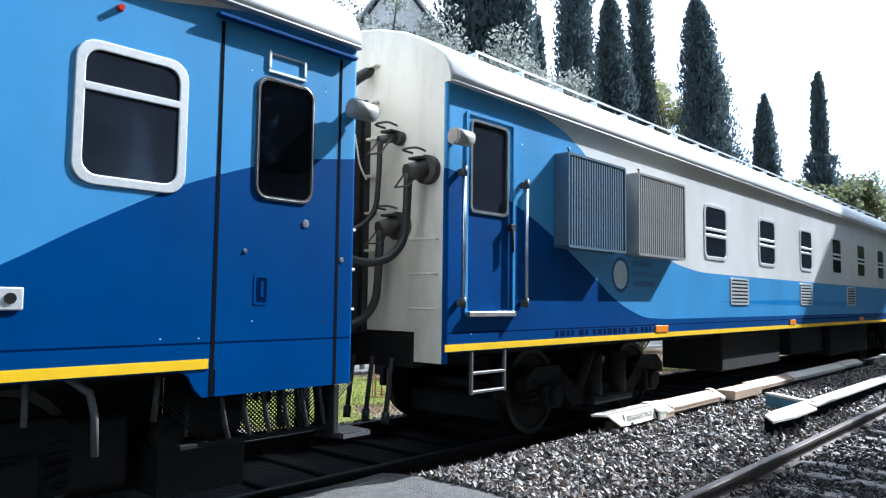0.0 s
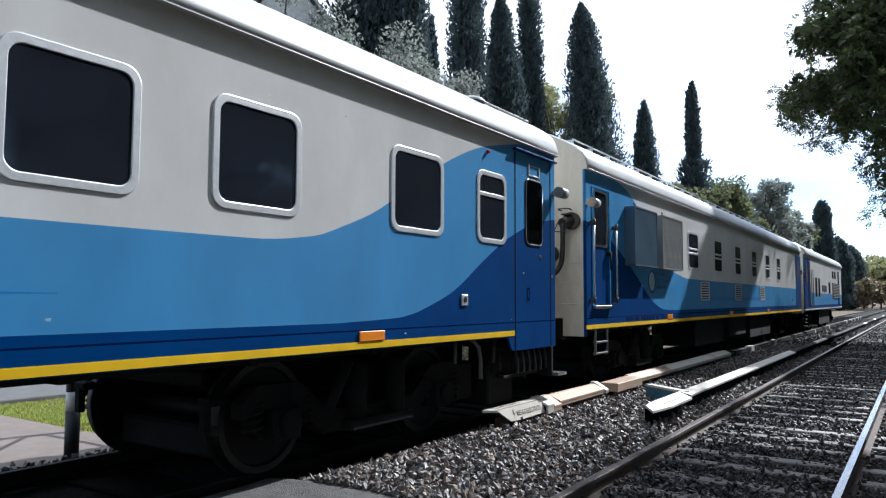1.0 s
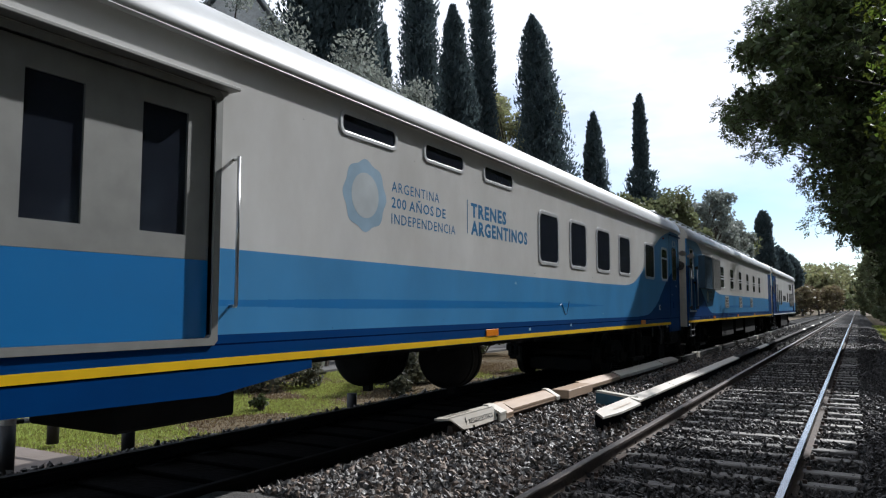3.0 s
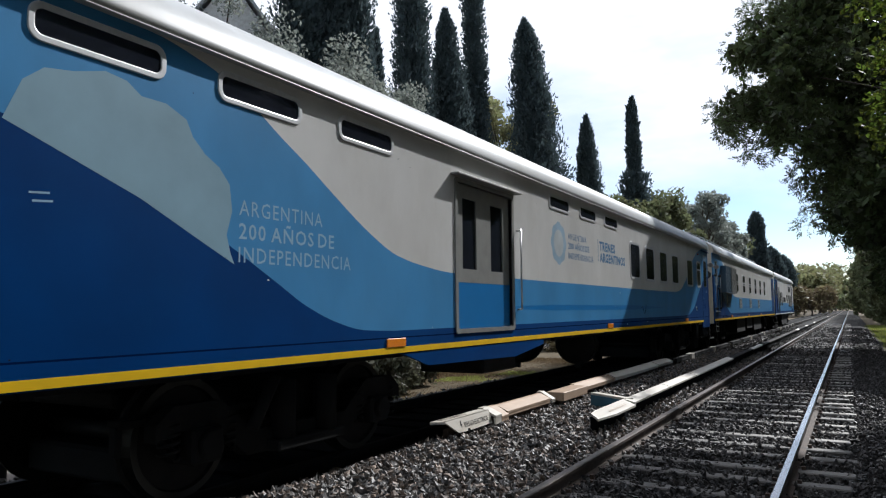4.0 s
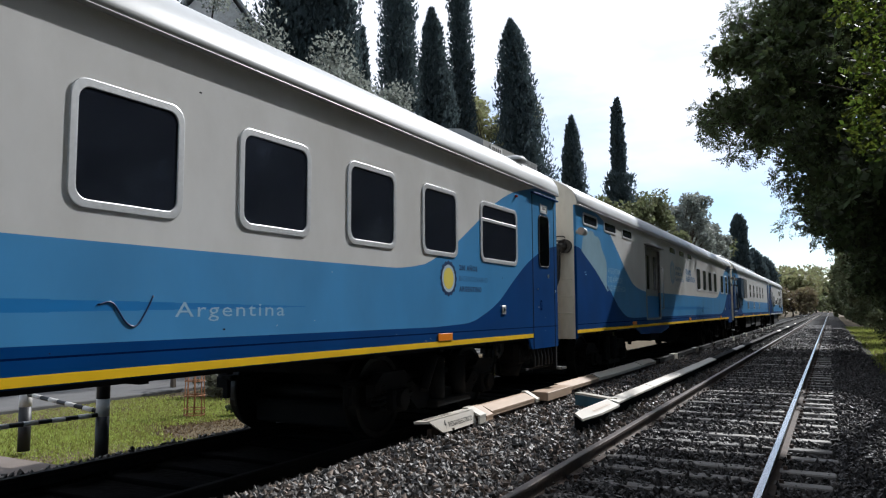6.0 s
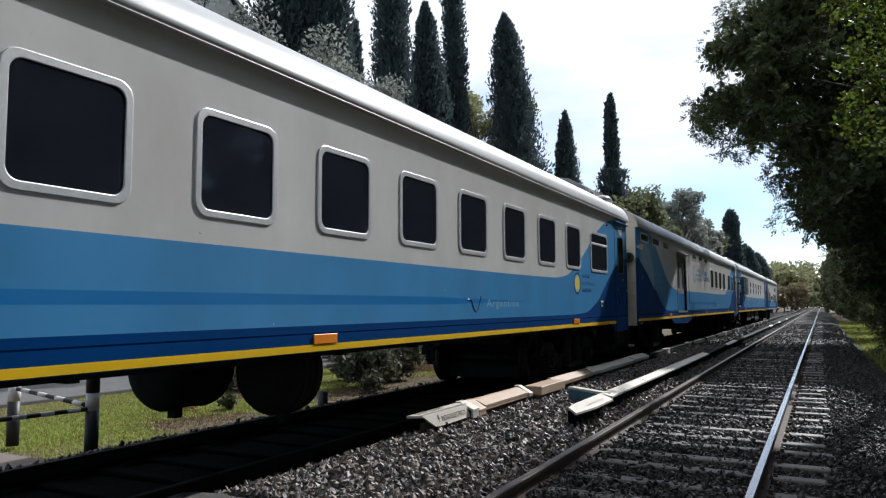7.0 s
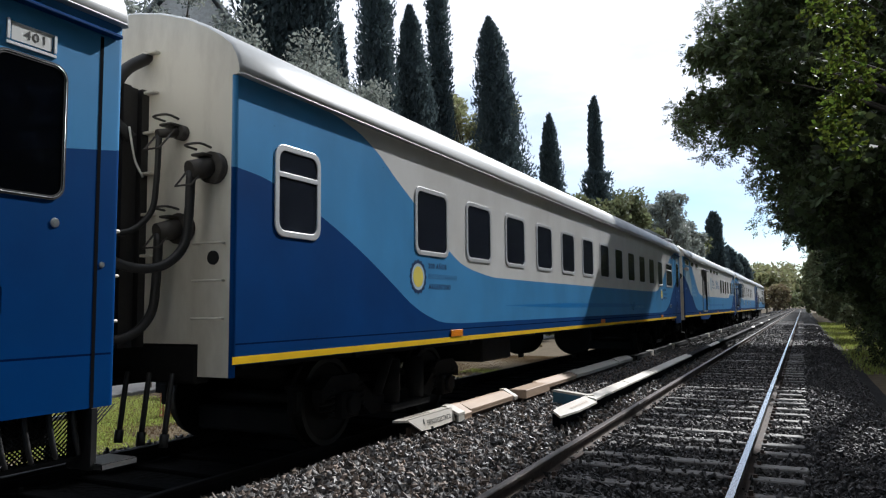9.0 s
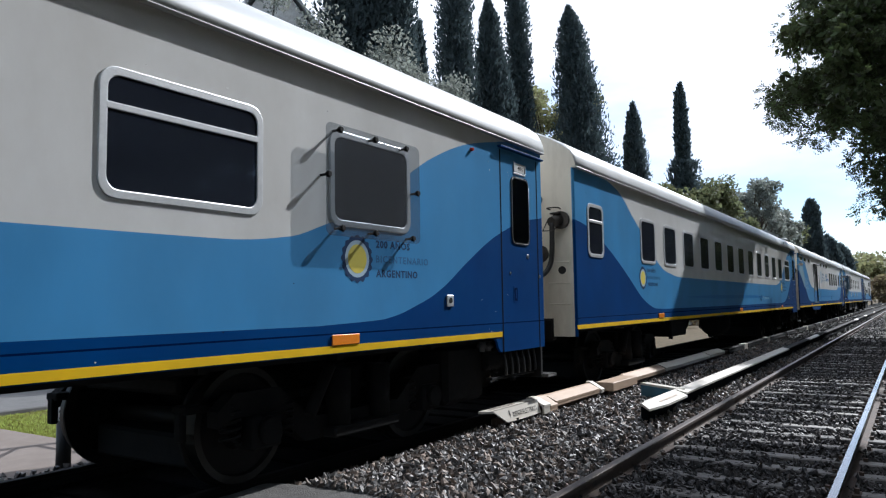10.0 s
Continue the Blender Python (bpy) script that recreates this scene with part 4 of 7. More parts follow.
def tanks(car, y):
    """Two cylinders along the car under the floor, hung on straps."""
    for x, r, z, y, n in ((0.76, 0.39, 0.77, y + 0.14, 0.40), (-0.42, 0.43, 0.80, y - 0.10, 0.66)):
        bm = bmesh.new()
        prof = [(0.0, 0.0), (-0.02, r * 0.55), (0.0, r * 0.76), (0.03, r * 0.90), (0.09, r), (n, r), (n + 0.06, r * 0.90), (n + 0.09, r * 0.76), (n + 0.11, r * 0.55), (n + 0.05, 0.0)]
        rings = [[bm.verts.new((x + rr * math.cos(q), y + a, z + rr * math.sin(q))) for q in [2 * math.pi * k / 28 for k in range(28)]] for a, rr in prof[1:-1]]
        for r0, r1 in zip(rings, rings[1:]):
            for k in range(28):
                bm.faces.new((r0[k], r0[(k + 1) % 28], r1[(k + 1) % 28], r1[k])).smooth = True
        bm.faces.new(rings[0])
        bm.faces.new(rings[-1])
        bmesh.ops.recalc_face_normals(bm, faces=bm.faces)
        t = part("air_reservoir", bm, M_UNDER, car, "black cylindrical reservoir under the floor")
        for k in (0.12, n - 0.10):
            bm = bmesh.new()
            cyl(bm, (x, y + k, z), (x, y + k + 0.05, z), r + 0.012, None, 28)
            part("strap", bm, M_UNDER, t)
        bm = bmesh.new()
        box(bm, x - 0.05, x + 0.05, y + 0.25, y + 0.35, z - r - 0.09, z - r + 0.05)
        part("drain", bm, M_UNDER, t)


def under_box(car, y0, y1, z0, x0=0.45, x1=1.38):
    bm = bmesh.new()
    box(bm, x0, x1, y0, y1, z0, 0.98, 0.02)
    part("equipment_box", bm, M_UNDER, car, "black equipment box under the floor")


def sun_emblem(car, y, z, r, field=None, words="round blue ring badge with a yellow centre"):
    """The round sun badge: scalloped blue ring round a yellow disc."""
    bm = bmesh.new()
    out = [(y + (r * (1 + 0.05 * math.cos(16 * a))) * math.cos(a), z + (r * (1 + 0.05 * math.cos(16 * a))) * math.sin(a)) for a in [2 * math.pi * k / 96 for k in range(96)]]
    inn = [(y + 0.80 * r * math.cos(a), z + 0.80 * r * math.sin(a)) for a in [2 * math.pi * k / 96 for k in range(96)]]
    ring_plate(bm, out, inn, HALF + 0.0005, HALF + 0.002)
    e = part("sun_emblem", bm, M_LETTER, car, words)
    bm = bmesh.new()
    slab(bm, [(y + 0.80 * r * math.cos(a), z + 0.80 * r * math.sin(a)) for a in [2 * math.pi * k / 40 for k in range(40)]], HALF + 0.0005, HALF + 0.0012)
    part("badge_field", bm, M_FIELD, e)
    bm = bmesh.new()
    slab(bm, [(y + 0.62 * r * math.cos(a), z + 0.62 * r * math.sin(a)) for a in [2 * math.pi * k / 40 for k in range(40)]], HALF + 0.0015, HALF + 0.0024)
    part("badge_sun", bm, field or M_SUN, e)


def bicentenary(car, y, z, k=1.0):
    """The three printed lines beside the sun badge."""
    lettering("200 A\u00d1OS", 0.064 * k, y, z + 0.125 * k, M_LETTER, car, HALF + 0.0005, width=0.50 * k, weight=0.003)
    lettering("BICENTENARIO", 0.064 * k, y, z - 0.005 * k, M_LETTERS, car, HALF + 0.0005, width=0.80 * k, weight=0.001)
    lettering("ARGENTINO", 0.064 * k, y, z - 0.13 * k, M_LETTER, car, HALF + 0.0005, width=0.62 * k, weight=0.003)


def gull(car, y, z):
    bm = bmesh.new()
    tube(bm, smooth_path([(HALF, y, z + 0.02), (HALF, y + 0.10, z + 0.03), (HALF, y + 0.20, z - 0.09), (HALF, y + 0.28, z - 0.11), (HALF, y + 0.36, z), (HALF, y + 0.40, z + 0.08)], 5), 0.0065, 6)
    part("bird_mark", bm, M_LETTER, car, "small painted bird mark")


# each car: rear end (y at the clip's start), length
CARS = {"power": (4.28, 21.3), "baggage": (-18.92, 22.22), "coach": (-42.32, 22.42), "diner": (-65.8, 22.45), "loco": (26.6, 15.6)}


def make_car(name, label, category, key):
    return thing(name, label, category, "cars of the train", at=pose(CENTRE, CARS[key][0], 0))


def build_power_car():
    y0, n = CARS["power"]
    car = make_car("power_car", "blue and cream generator car with grilles, rolling on the far track", "railway car", "power")
    wins = [(9.56, 10.39), (11.72, 12.53), (13.88, 14.63), (16.0, 16.76), (18.08, 18.85), (20.1, 20.85)]
    wins = [(a - y0, b - y0) for a, b in wins]
    door = (4.52 - y0, 5.22 - y0)
    holes = [hole_of(a, b) for a, b in wins] + [(door[0] + 0.08, door[1] - 0.12, 2.2, 2.98)]
    car_shell(car, n, holes, front_door=False)
    for a, b in wins:
        window(car, a, b, bars=(2.36, 2.45))
    # end door with grab bars and a ladder
    for s in (1,):
        bm = bmesh.new()
        ring_plate(bm, rounded(door[0], door[1], 1.30, 3.06, 0.03, 2), rounded(door[0] + 0.03, door[1] - 0.03, 1.33, 3.03, 0.02, 2), HALF - 0.005, HALF + 0.012)
        bmesh.ops.recalc_face_normals(bm, faces=bm.faces)
        part("door_frame", bm, M_LIGHT, car)
        bm = bmesh.new()
        box(bm, HALF + 0.001, HALF + 0.05, door[0] + 0.02, door[1] - 0.02, 1.285, 1.33, 0.006)
        part("door_sill", bm, M_STEEL, car)
        bm = bmesh.new()
        ring_plate(bm, rounded(door[0] + 0.06, door[1] - 0.10, 2.18, 3.0, 0.06), rounded(door[0] + 0.085, door[1] - 0.125, 2.205, 2.98, 0.045), HALF - 0.01, HALF + 0.012)
        bmesh.ops.recalc_face_normals(bm, faces=bm.faces)
        w = part("door_window", bm, M_STEEL, car)
        bm = bmesh.new()
        box(bm, HALF - 0.012, HALF - 0.004, door[0] + 0.08, door[1] - 0.12, 2.2, 2.98)
        part("pane", bm, M_GLASS, w)
        for yy in (door[0] - 0.09, door[1] + 0.10):
            bm = bmesh.new()
            cyl(bm, (HALF + 0.07, yy, 1.40), (HALF + 0.07, yy, 2.52), 0.015, None, 10)
            part("grab_bar", bm, M_STEEL, car, "polished vertical grab bar")
            for zz in (1.40, 2.50):
                bm = bmesh.new()
                box(bm, HALF, HALF + 0.08, yy - 0.018, yy + 0.018, zz - 0.03, zz + 0.03, 0.008)
                cyl(bm, (HALF + 0.07, yy, zz - 0.04), (HALF + 0.07, yy, zz + 0.05), 0.022, None, 10)
                part("bar_bracket", bm, M_SOCKET, car)
        bm = bmesh.new()
        box(bm, HALF + 0.001, HALF + 0.06, door[1] - 0.13, door[1] - 0.05, 2.06, 2.12, 0.01)
        cyl(bm, (HALF + 0.05, door[1] - 0.09, 2.08), (HALF + 0.05, door[1] - 0.09, 1.86), 0.014, None, 8)
        part("door_handle", bm, M_UNDER, car)
        bm = bmesh.new()
        for yy in (4.64 - y0, 5.10 - y0):
            box(bm, HALF - 0.03, HALF, yy - 0.012, yy + 0.012, 0.62, 1.0, 0.003)
        for zz in (0.64, 0.80):
            box(bm, HALF - 0.05, HALF, 4.64 - y0, 5.10 - y0, zz - 0.012, zz + 0.012, 0.003)
        part("step_ladder", bm, M_PIPE, car)
    # louvred radiator grilles, each slat a piece
    for a, b, mat, nm in ((5.87, 7.03, M_GRILLE, "grey-blue slatted radiator grille"), (7.33, 8.57, M_GRILLEW, "grey slatted radiator grille")):
        a, b = a - y0, b - y0
        bm = bmesh.new()
        ring_plate(bm, rounded(a, b, 1.95, 2.895, 0.02, 1), rounded(a + 0.025, b - 0.025, 1.975, 2.87, 0.01, 1), HALF - 0.005, HALF + 0.175)
        bmesh.ops.recalc_face_normals(bm, faces=bm.faces)
        g = part("radiator_grille", bm, mat, car, nm)
        bm = bmesh.new()
        cyl(bm, (HALF + 0.15, a + 0.04, 2.895), (HALF + 0.15, a + 0.04, 2.93), 0.008, None, 6)
        cyl(bm, (HALF + 0.15, a + 0.02, 2.93), (HALF + 0.15, a + 0.06, 2.93), 0.010, None, 6)
        part("lifting_lug", bm, M_SOCKET, g)
        bm = bmesh.new()
        box(bm, HALF + 0.105, HALF + 0.115, a + 0.02, b - 0.02, 1.97, 2.875)
        part("backing", bm, M_UNDER, g)
        nsl = 22
        sl = None
        for k in range(nsl):
            yy = a + 0.05 + (b - a - 0.1) * (k + 0.5) / nsl
            if sl is None:
                bm = bmesh.new()
                box(bm, HALF + 0.125, HALF + 0.169, -0.013, 0.013, 1.97, 2.875)
                sl = part("slat", bm, mat, g)
            else:
                sl2 = new("slat", sl.data)
                sl2.parent = g
                sl2.location = (0, yy, 0)
                continue
            sl.location = (0, yy, 0)
    sun_emblem(car, 7.22 - y0, 1.73, 0.20, M_PALEBADGE, "round blue ring badge with a faded pale centre")
    bicentenary(car, 7.50 - y0, 1.73, 0.92)
    for a, b in ((10.5, 11.23), (13.85, 14.58), (17.14, 17.85)):
        bm = bmesh.new()
        ring_plate(bm, rounded(a - y0, b - y0, 1.40, 1.80, 0.04, 2), rounded(a - y0 + 0.03, b - y0 - 0.03, 1.43, 1.77, 0.03, 2), HALF - 0.005, HALF + 0.012)
        bmesh.ops.recalc_face_normals(bm, faces=bm.faces)
        v = part("vent", bm, M_ALU, car, "small slatted vent")
        bm = bmesh.new()
        box(bm, HALF + 0.001, HALF + 0.003, a - y0 + 0.02, b - y0 - 0.02, 1.42, 1.78)
        part("backing", bm, M_UNDER, v)
        for k in range(6):
            bm = bmesh.new()
            box(bm, HALF + 0.003, HALF + 0.014, a - y0 + 0.03, b - y0 - 0.03, 1.45 + 0.054 * k, 1.478 + 0.054 * k)
            part("slat", bm, M_ALU, v)
    # painted data line as plain bars
    yy = 5.9
    rnd = random.Random(4)
    while yy < 7.95:
        w = rnd.uniform(0.05, 0.10)
        bm = bmesh.new()
        box(bm, HALF + 0.0005, HALF + 0.0012, yy - y0, yy + w - y0, 1.075, 1.135)
        part("data_mark", bm, M_NAVY, car)
        yy += w + rnd.choice((0.03, 0.03, 0.09))
    fittings(car, n, marker=False, orange=(8.07 - y0, 13.2 - y0, 18.2 - y0))
    # roof walkway
    bm = bmesh.new()
    for x in (0.60, 0.80):
        box(bm, x, x + 0.018, 1.2, n - 2.0, 3.98, 4.0)
    for k in range(int((n - 3.2) / 0.8)):
        box(bm, 0.60, 0.82, 1.2 + 0.8 * k, 1.225 + 0.8 * k, 3.84, 3.981)
    part("roof_walkway", bm, M_ALU, car, "grey roof walkway on brackets")
    bm = bmesh.new()
    box(bm, HALF + 0.001, HALF + 0.007, n - 1.35, n - 0.06, 1.09, 3.08, 0.002)
    part("end_door", bm, M_DARK, car, "dark blue end door")
    bm = bmesh.new()
    box(bm, HALF + 0.008, HALF + 0.014, n - 1.0, n - 0.6, 2.1, 2.85, 0.002)
    part("door_window", bm, M_RUBBER, car)
    end_gear(car, 0.0, -1)
    end_gear(car, n, 1)
    bogie(car, 3.2)
    bogie(car, n - 3.2)
    under_box(car, 6.2, 8.8, 0.42)
    under_box(car, 9.4, 11.4, 0.5)
    under_box(car, 12.0, 15.2, 0.36)
    return car


def build_baggage_car():
    y0, n = CARS["baggage"]
    car = make_car("baggage_car", "blue and cream baggage coach with lettering and small high windows", "railway car", "baggage")
    u = lambda v: v - y0
    wins = [(-0.14, 0.70), (-2.07, -1.25), (-3.42, -2.60), (-4.75, -3.93), (-6.04, -5.22)]
    slots = [(-10.54, -9.70), (-9.13, -8.29), (-7.74, -6.92), (-18.46, -17.60), (-17.08, -16.24), (-15.68, -14.86)]
    slots = [(a - 0.03, b + 0.04) for a, b in slots]
    toilet = (1.34, 1.98)
    sl_z = (2.94, 3.175)
    dr = (-13.5, -11.98)
    holes = [hole_of(u(a), u(b)) for a, b in wins + [toilet]] + [hole_of(u(a), u(b), *sl_z) for a, b in slots] + [(u(dr[0]), u(dr[1]), 1.2, 2.9)]
    car_shell(car, n, holes)
    for a, b in wins:
        window(car, u(a), u(b))
    window(car, u(toilet[0]), u(toilet[1]), bar=2.55, label="tinted window with a cross bar in an aluminium frame")
    for a, b in slots:
        window(car, u(a), u(b), *sl_z, r=0.085, frame_w=0.042, label="low slot window in an aluminium frame")
    # double baggage door
    for s in (1, -1):
        for a, b, d in ((u(dr[0]), u(dr[0]) + 0.76, 0.0), (u(dr[1]) - 0.76, u(dr[1]), 0.0)):
            bm = bmesh.new()
            xo, xi = s * (HALF - 0.035), s * (HALF - 0.075)
            wz = (1.9, 2.74)
            box(bm, *sorted((xo, xi)), a, a + 0.2, 1.74, 2.9)
            box(bm, *sorted((xo, xi)), b - 0.2, b, 1.74, 2.9)
            box(bm, *sorted((xo, xi)), a + 0.2, b - 0.2, 1.74, 1.9, mat=0)
            box(bm, *sorted((xo, xi)), a + 0.2, b - 0.2, 2.74, 2.9)
            box(bm, *sorted((xo, xi)), a, b, 1.2, 1.738, mat=1)
            d_ = part("baggage_door", bm, [M_GRILLEW, M_MID], car, "grey baggage door leaf with a tall window")
            bm = bmesh.new()
            box(bm, *sorted((s * (HALF - 0.06), s * (HALF - 0.052))), a + 0.2, b - 0.2, 1.9, 2.74)
            part("pane", bm, M_GLASS, d_)
        bm = bmesh.new()
        ring_plate(bm, rounded(u(dr[0]) - 0.06, u(dr[1]) + 0.06, 1.15, 2.95, 0.03, 1), rounded(u(dr[0]), u(dr[1]), 1.2, 2.9, 0.02, 1), s * (HALF - 0.06), s * (HALF + 0.015))
        bmesh.ops.recalc_face_normals(bm, faces=bm.faces)
        part("door_frame", bm, M_GRILLEW, car)
        bm = bmesh.new()
        box(bm, *sorted((s * HALF, s * (HALF + 0.11))), u(dr[0]) - 0.14, u(dr[1]) + 0.14, 2.96, 2.985, 0.005)
        part("door_gutter", bm, M_GRILLEW, car)
        bm = bmesh.new()
        cyl(bm, (s * (HALF + 0.06), u(dr[1]) + 0.18, 1.42), (s * (HALF + 0.06), u(dr[1]) + 0.18, 2.50), 0.014, None, 10)
        for z in (1.42, 2.48):
            cyl(bm, (s * HALF, u(dr[1]) + 0.18, z), (s * (HALF + 0.06), u(dr[1]) + 0.18, z), 0.012, None, 8)
        part("grab_bar", bm, M_STEEL, car)
        # skirt below the door
        bm = bmesh.new()
        slab(bm, [(u(-14.7), 1.0), (u(-14.15), 0.84), (u(-11.9), 0.80), (u(-10.9), 0.92), (u(-10.9), 1.0)], s * (HALF - 0.03), s * HALF)
        bmesh.ops.recalc_face_normals(bm, faces=bm.faces)
        part("door_skirt", bm, M_DARK, car)
    # lettering and emblems
    bm = bmesh.new()
    out = [(u(-10.18) + 0.325 * (1 + 0.045 * math.cos(8 * a)) * math.cos(a), 2.44 + 0.325 * (1 + 0.045 * math.cos(8 * a)) * math.sin(a)) for a in [2 * math.pi * k / 96 for k in range(96)]]
    slab(bm, out, HALF + 0.0004, HALF + 0.001)
    em = part("scalloped_emblem", bm, M_EMBLEM, car, "pale blue scalloped round emblem")
    bm = bmesh.new()
    slab(bm, [(u(-10.18) + 0.21 * math.cos(a), 2.44 + 0.21 * math.sin(a)) for a in [2 * math.pi * k / 48 for k in range(48)]], HALF + 0.001, HALF + 0.0016)
    part("emblem_centre", bm, M_EMBLEMC, em, "faded grey-blue centre")
    lettering("ARGENTINA", 0.105, u(-9.75), 2.54, M_LETTERB, car, HALF + 0.0005, width=0.92)
    lettering("200 A\u00d1OS DE", 0.105, u(-9.75), 2.385, M_LETTERB, car, HALF + 0.0005, width=1.06, weight=0.0018)
    lettering("INDEPENDENCIA", 0.105, u(-9.75), 2.225, M_LETTERB, car, HALF + 0.0005, width=1.28, weight=0.0004)
    bm = bmesh.new()
    box(bm, HALF + 0.0005, HALF + 0.0015, u(-8.185), u(-8.17), 2.27, 2.66)
    part("divider_line", bm, M_LETTERB, car)
    lettering("TRENES", 0.162, u(-8.09), 2.478, M_LETTERB, car, HALF + 0.0005, width=0.98, weight=0.0085)
    lettering("ARGENTINOS", 0.162, u(-8.09), 2.27, M_LETTERB, car, HALF + 0.0005, width=1.66, weight=0.0085)
    lettering("ARGENTINA", 0.12, u(-16.88), 2.13, M_LETTERW, car, HALF + 0.0005, width=0.96)
    lettering("200 A\u00d1OS DE", 0.12, u(-16.88), 1.955, M_LETTERW, car, HALF + 0.0005, width=1.12, weight=0.002)
    lettering("INDEPENDENCIA", 0.12, u(-16.88), 1.78, M_LETTERW, car, HALF + 0.0005, width=1.36, weight=0.0006)
    bm = bmesh.new()
    out = [(-18.60, 2.46), (-18.50, 2.70), (-18.38, 2.80), (-18.2, 2.83), (-18.0, 2.89), (-17.85, 2.87), (-17.74, 2.80), (-17.55, 2.80), (-17.38, 2.73), (-17.32, 2.62), (-17.21, 2.52), (-17.08, 2.45), (-16.98, 2.34), (-16.95, 2.15), (-17.0, 1.97), (-16.96, 1.84), (-16.92, 1.76), (-17.2, 1.89), (-17.73, 2.14), (-18.3, 2.35)]
    slab(bm, [(u(a), z) for a, z in out], HALF + 0.0003, HALF + 0.0008)
    part("map_print", bm, M_MAP, car, "faded grey-blue map print")
    # bare patches in the paint
    for yy, zz, r in ((-6.83, 1.73, 0.030), (-6.37, 1.115, 0.034), (-4.74, 1.135, 0.028), (-3.1, 1.30, 0.016)):
        bm = bmesh.new()
        slab(bm, [(u(yy) + r * (1 + 0.3 * math.sin(3 * q + zz * 9)) * math.cos(q), zz + r * (0.8 + 0.25 * math.cos(2 * q)) * math.sin(q)) for q in [2 * math.pi * j / 14 for j in range(14)]], HALF + 0.0003, HALF + 0.0009)
        part("paint_chip", bm, M_LETTERW, car)
    for k in range(2):
        bm = bmesh.new()
        slab(bm, [(u(-18.44) + 0.02 * k, 2.075 - 0.045 * k), (u(-18.32) + 0.02 * k, 2.085 - 0.045 * k), (u(-18.32) + 0.02 * k, 2.097 - 0.045 * k), (u(-18.44) + 0.02 * k, 2.087 - 0.045 * k)], HALF + 0.0003, HALF + 0.0009)
        part("paint_stroke", bm, M_LETTERW, car)
    gull(car, u(-5.22), 1.42)
    fittings(car, n, front_lamp=True, orange=(u(-0.55), u(-7.72), u(-14.95)))
    front_door(car, n, "")
    roof_board(car, n)
    end_gear(car, 0.0, -1)
    end_gear(car, n, 1)
    bogie(car, 3.2)
    bogie(car, n - 3.2)
    tanks(car, u(-7.65))
    under_box(car, u(-12.6), u(-11.6), 0.62)
    return car


def roof_board(car, n):
    """A slim walking board on short feet at the front of the roof, with a flat vent behind it."""
    bm = bmesh.new()
    box(bm, 0.98, 1.22, n - 1.42, n - 0.16, 3.705, 3.735, 0.006)
    board = part("roof_board", bm, M_GRILLEW, car, "slim grey board on the roof")
    for k in range(4):
        bm = bmesh.new()
        box(bm, 1.14, 1.18, n - 1.36 + 0.36 * k, n - 1.32 + 0.36 * k, 3.60, 3.705)
        part("board_foot", bm, M_GRILLEW, board)
    bm = bmesh.new()
    for j in range(5):
        a0, a1 = radians(18 * j), radians(18 * (j + 1))
        cyl(bm, (1.18, n - 1.55, 3.66 + 0.07 * math.sin(a0)), (1.18, n - 1.55, 3.66 + 0.07 * math.sin(a1)), 0.17 * math.cos(a0), 0.17 * math.cos(a1) + 0.002, 18, caps=False)
    part("dome_vent", bm, M_ROOF, car)


def roof_unit(car, n):
    """A low air-conditioning unit with louvres at the front of the roof, and a dome vent."""
    prof = [(-1.22, 3.52), (1.22, 3.52), (1.20, 3.80), (0.86, 3.99), (0.6, 4.03), (-0.6, 4.03), (-0.86, 3.99), (-1.20, 3.80)]
    bm = bmesh.new()
    ends = [[bm.verts.new((x, y, z)) for x, z in prof] for y in (n - 2.15, n - 0.10)]
    bm.faces.new(ends[0])
    bm.faces.new(ends[1][::-1])
    for k in range(len(prof)):
        bm.faces.new((ends[0][k], ends[0][(k + 1) % 8], ends[1][(k + 1) % 8], ends[1][k]))
    bmesh.ops.recalc_face_normals(bm, faces=bm.faces)
    ac = part("air_conditioner", bm, M_GRILLEW, car, "low grey roof air conditioner with louvres")
    for k in range(7):
        bm = bmesh.new()
        box(bm, 1.20, 1.235, n - 1.02, n - 0.12, 3.645 + 0.022 * k, 3.655 + 0.022 * k)
        part("louvre", bm, M_ALU, ac)
    bm = bmesh.new()
    box(bm, 1.205, 1.222, n - 1.92, n - 1.52, 3.66, 3.77)
    plate = part("maker_plate", bm, M_PLATE, ac)
    for k in range(5):
        bm = bmesh.new()
        box(bm, 1.222, 1.224, n - 1.88 + 0.065 * k, n - 1.84 + 0.065 * k, 3.685, 3.745)
        part("plate_mark", bm, M_SOCKET, plate)
    bm = bmesh.new()
    for j in range(5):
        a0, a1 = radians(18 * j), radians(18 * (j + 1))
        cyl(bm, (1.30, n - 1.25, 3.63 + 0.09 * math.sin(a0)), (1.30, n - 1.25, 3.63 + 0.09 * math.sin(a1)), 0.19 * math.cos(a0), 0.19 * math.cos(a1) + 0.002, 18, caps=False)
    part("dome_vent", bm, M_ROOF, car)


